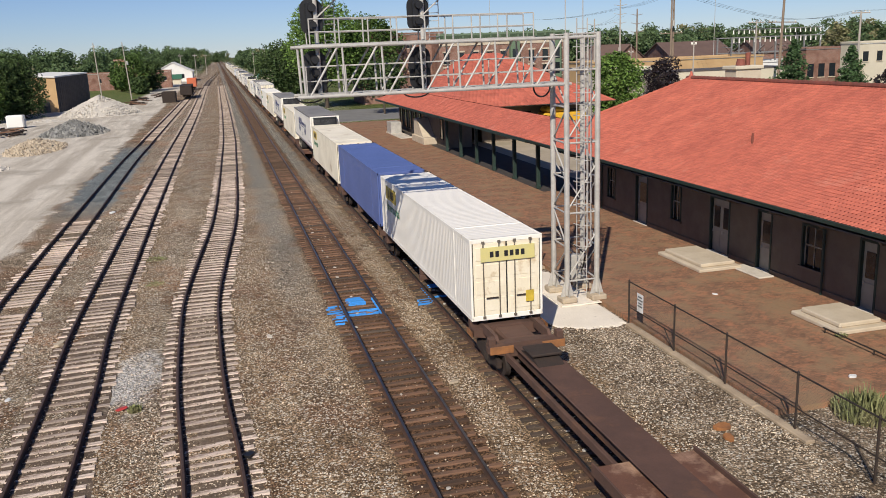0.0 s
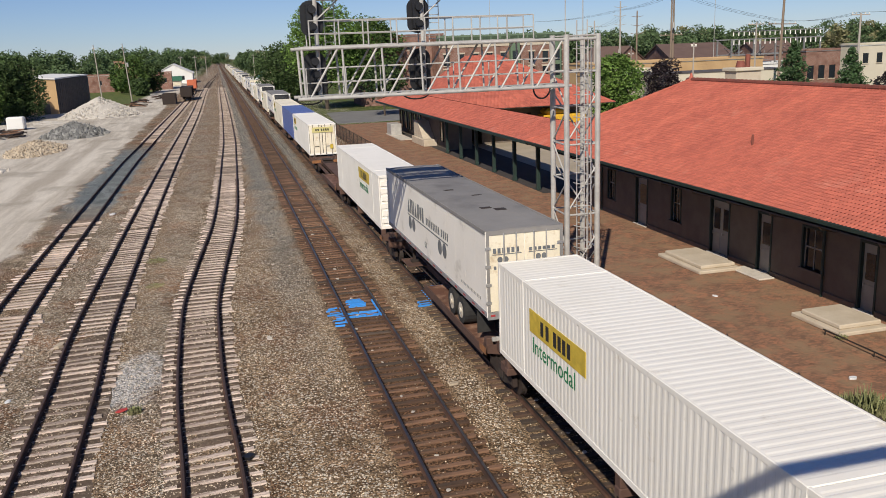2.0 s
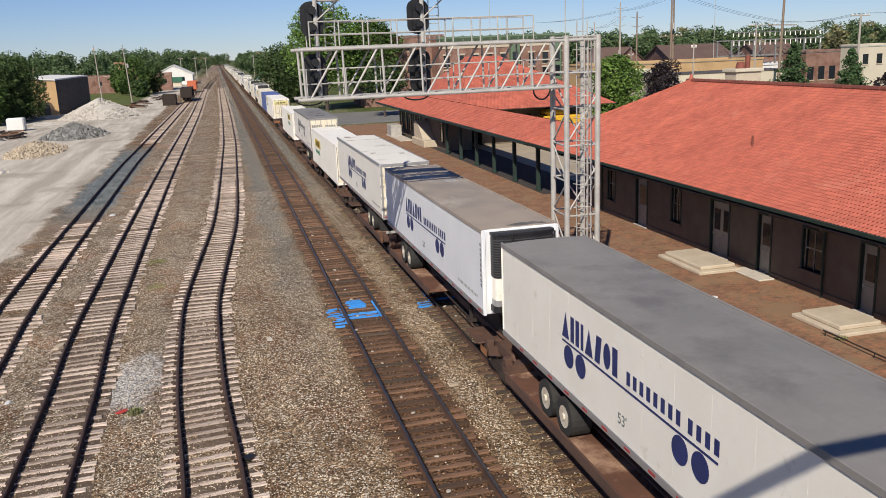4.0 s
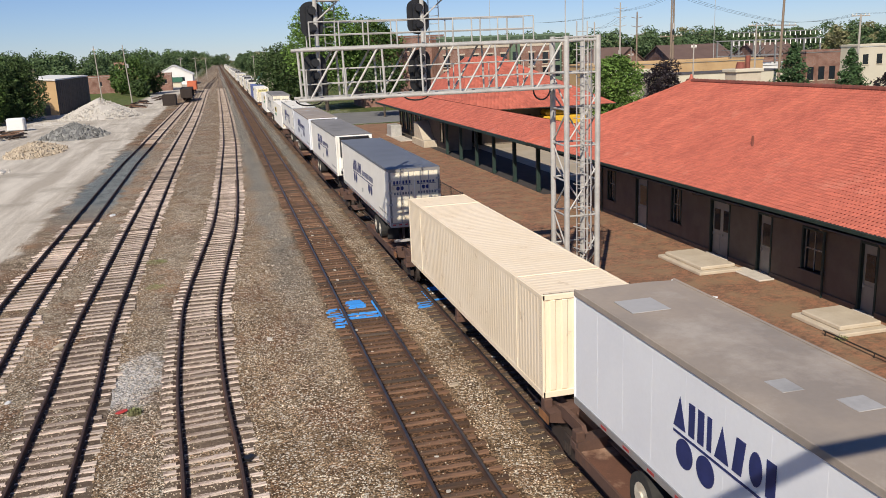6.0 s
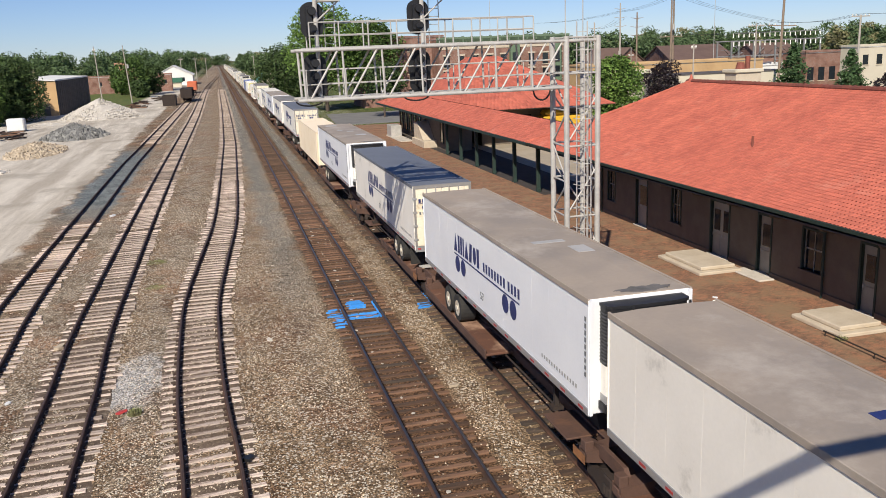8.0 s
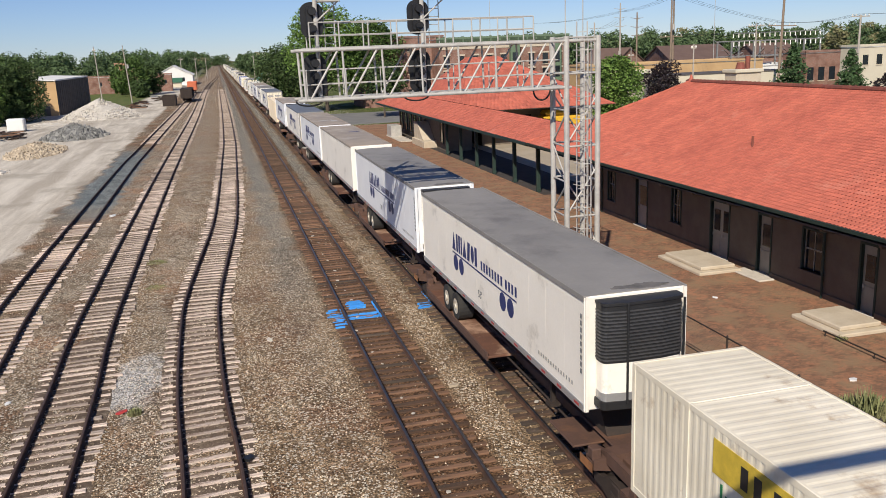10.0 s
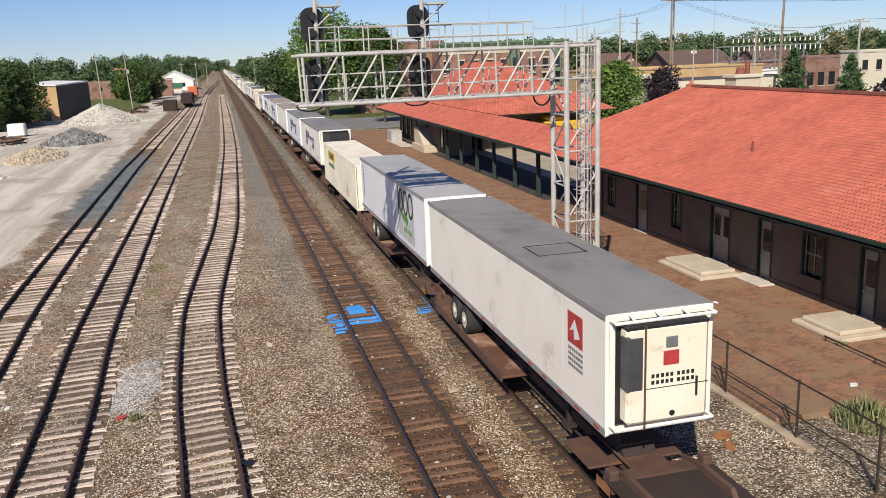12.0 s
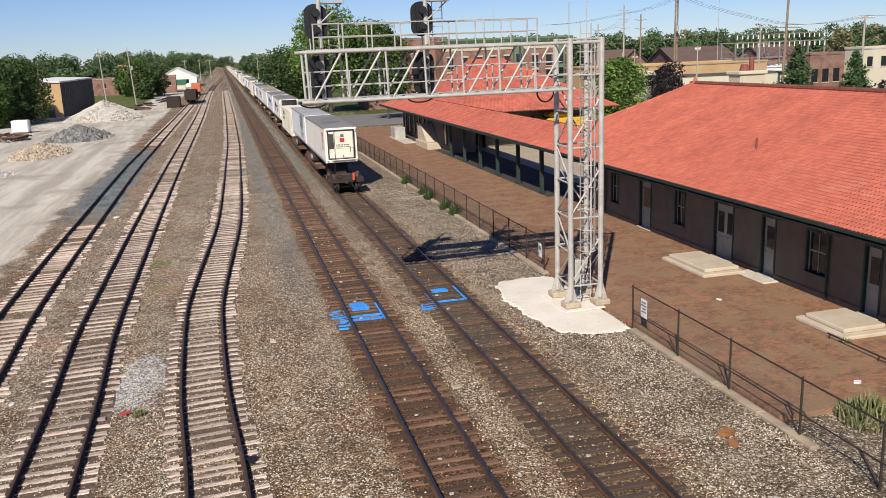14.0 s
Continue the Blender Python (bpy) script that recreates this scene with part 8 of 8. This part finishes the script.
build_timber_heap(-33.5, 146, 26, (3.0, 5.0), "tangled heap of black scrap timbers", 3, 3.5)
build_timber_heap(-20.0, 232, 30, (1.6, 16.0), "row of old dark ties along the haul road", 4)
build_timber_heap(-15.5, 262, 20, (2.5, 8.0), "row of old dark ties along the haul road", 5)


# ---------- paint marks, stones and litter on the ground ----------
BLUE_MARK = mat("blue_marking_paint", (0.05, 0.32, 0.85), 0.7, 0, (0.045, 0.27, 0.72), 6, 40, 0.5, 0.3, 0.01, per_island=0.3)


def paint_marks():
    """Blue sprayed marks on ties, rails and stones: thin coats lying on what they cover."""
    rng = random.Random(12)
    for xc, y0, strokes, full in ((5.01, 33.6, 9, 1.0), (8.98, 35.0, 3, 0.75)):
        g = Geo()
        y = y0 + 1.2
        while y < y0 + 2.3 * full:
            g.box(-0.38 * rng.uniform(0.55, 1.15), 0.36 * rng.uniform(0.6, 1.25), -0.035, 0.035, -0.24, -0.160 + rng.uniform(0, 0.003), pose(xc - 0.06, y, 0, 0, 0, rng.gauss(0, 2)))
            y += 0.06
        for k in range(strokes):
            yy = y0 - 1.1 + k * 0.3 + rng.uniform(-0.08, 0.08)
            l = rng.uniform(0.15, 0.36)
            g.box(-l, l, -0.03, 0.03, -0.24, -0.162, pose(xc - 1.12 + rng.gauss(0, 0.07), yy, 0, 0, 0, rng.gauss(0, 5)))
        for k in range(4 if full == 1.0 else 1):
            for q in range(5):
                g.box(-0.14, 0.14, -0.022, 0.022, -0.24, -0.162 + rng.uniform(0, 0.003), pose(xc - 0.52 + q * 0.26 + rng.gauss(0, 0.03), y0 - 0.25 + k * 0.2 + rng.gauss(0, 0.03), 0, 0, 0, rng.gauss(0, 6)))
        for k in range(7):
            yy = y0 - 1.0 + k * 0.34
            l = rng.uniform(0.1, 0.17)
            g.box(xc - 0.755 - 0.1, xc - 0.755 + 0.1, yy, yy + l, -0.17, -0.148)
            g.box(xc + 0.755 - 0.11, xc + 0.755 - 0.045, yy + 0.5, yy + 0.5 + l * 1.7, -0.17, -0.1)
        ob = new("paint_mark", g.mesh("paint_mark", BLUE_MARK))
        tagged(ob, "bright blue survey paint sprayed across the track", "paint mark", "paint marks on the tracks", "stuff")


paint_marks()
STONE_LIGHT = mat("light_ballast", (0.66, 0.565, 0.44), 0.95, 0, (0.48, 0.39, 0.285), 0.7, 30, 0.3, 0.3, per_island=0.9)
STONE_MID = mat("grey_ballast", (0.17, 0.125, 0.088), 0.95, 0, (0.115, 0.082, 0.056), 0.7, 30, 0.3, 0.3, per_island=0.8)


def scatter_stones():
    rng = random.Random(31)
    for name, m, n, lo, hi, label in (("ballast_stones", STONE_LIGHT, 40000, 0.013, 0.036, "loose pale ballast stones over the yard"), ("ballast_stones", STONE_MID, 34000, 0.014, 0.04, "loose grey brown ballast stones over the yard")):
        g = Geo()
        made = 0
        while made < n:
            y = 14 + 56 * rng.random() ** 1.6
            x = rng.uniform(-13, 14.3)
            d = min(abs(x - 5.01), abs(x - 8.98))
            if d < 1.25 and rng.random() < 0.9:
                continue
            if ((x - 13.3) / 1.95) ** 2 + ((y - 32.7) / 4.2) ** 2 < rng.uniform(0.75, 1.2):
                continue
            near = min(abs(abs(x - c) - 0.755) for c in (5.01, 8.98))
            if near < 0.09:
                continue
            if x < -4.0 and rng.random() < 0.3:
                continue
            if name and noise.noise(Vector((x * 0.5, y * 0.25, 3 if m is STONE_LIGHT else 8))) < rng.uniform(-0.5, 0.35):
                continue
            s = rng.uniform(lo, hi)
            z = (-0.17 if d < 1.25 else max(ground_height(x, y), -0.2 if abs(x + 1.3) < 1.6 or abs(x + 5.9) < 1.4 else -1)) + s * 0.3
            a = rng.uniform(0, 6.28)
            c, w = math.cos(a) * s, math.sin(a) * s
            k = len(g.v)
            j = rng.uniform(0.6, 1.0)
            g.v += [(x + c, y + w, z - s * 0.4), (x - w * j, y + c * j, z - s * 0.4), (x - c, y - w, z - s * 0.4), (x + w * j, y - c * j, z - s * 0.4), (x + c * 0.3, y + w * 0.2, z + s * 0.6)]
            g.f += [(k, k + 1, k + 4), (k + 1, k + 2, k + 4), (k + 2, k + 3, k + 4), (k + 3, k, k + 4)]
            made += 1
        ob = new(name, g.mesh(name, m, False, False))
        tagged(ob, label, "gravel", kind="stuff")


scatter_stones()


def litter(x, y, z, s, material, name, label, seed):
    rng = random.Random(seed)
    g = Geo()
    pts = [(s * rng.uniform(0.7, 1.1) * math.cos(a), s * 0.7 * rng.uniform(0.7, 1.1) * math.sin(a)) for a in np.linspace(0, 2 * math.pi, 8)[:-1]]
    g.prism(pts, "z", 0, s * 0.35)
    ob = part(name, g, material)
    ob.matrix_basis = pose(x, y, z, rng.gauss(0, 6), rng.gauss(0, 6), rng.uniform(0, 360))
    tagged(ob, label, "litter", "litter on the ground")


litter(-7.7, 28.6, -0.19, 0.16, WHITE_INK, "paper_scrap", "white paper scrap on the gravel", 1)
litter(-3.95, 26.5, -0.19, 0.2, RED_INK, "red_scrap", "small red plastic scrap in the gravel", 2)
litter(-0.15, 21.9, -0.165, 0.22, SIGNAL_BLACK, "rubber_scrap", "square black rubber scrap between the rails", 3)
litter(1.0, 31.9, -0.2, 0.17, STONE_PALE, "white_stone", "pale stone lying on the gravel", 4)
litter(6.6, 25.0, -0.2, 0.2, STONE_TAN, "tan_stone", "tan stone beside the main track", 5)
litter(-7.0, 34.0, -0.2, 0.3, STONE_TAN, "wood_scrap", "tan wood scrap beside the siding", 6)
litter(-8.3, 64.0, -0.2, 0.3, WHITE_INK, "paper_scrap", "white paper scrap on the gravel", 7)
litter(12.9, 19.2, -0.2, 0.3, ORANGE, "rusty_scrap", "rusty orange scrap on the gravel", 8)
litter(12.7, 18.6, -0.2, 0.22, ORANGE, "rusty_scrap", "rusty orange scrap on the gravel", 9)
litter(19.5, 30.0, -0.02, 0.13, WHITE_INK, "paper_scrap", "white paper scrap on the platform", 10)
litter(18.5, 20.7, -0.02, 0.16, WHITE_INK, "paper_scrap", "white paper scrap on the platform", 11)
rng_ = random.Random(9)
for xc_ in (5.01, 8.98):
    for i_ in range(20):
        litter(xc_ + rng_.gauss(-0.25, 0.16), 19 + i_ * 2.1 + rng_.uniform(-0.8, 0.8), -0.168, rng_.uniform(0.05, 0.1), STONE_PALE, "white_stone", "pale stone lying on the ties", 100 + i_)


# ---------- what moves: the whole train rolls away at an even speed ----------
def motions():
    for ob in TRAIN:
        p = ob.location.copy()
        walk(ob, [(0.0, pose(p.x, p.y, p.z)), (14.0, pose(p.x, p.y + SPEED * 14.0, p.z))])


motions()
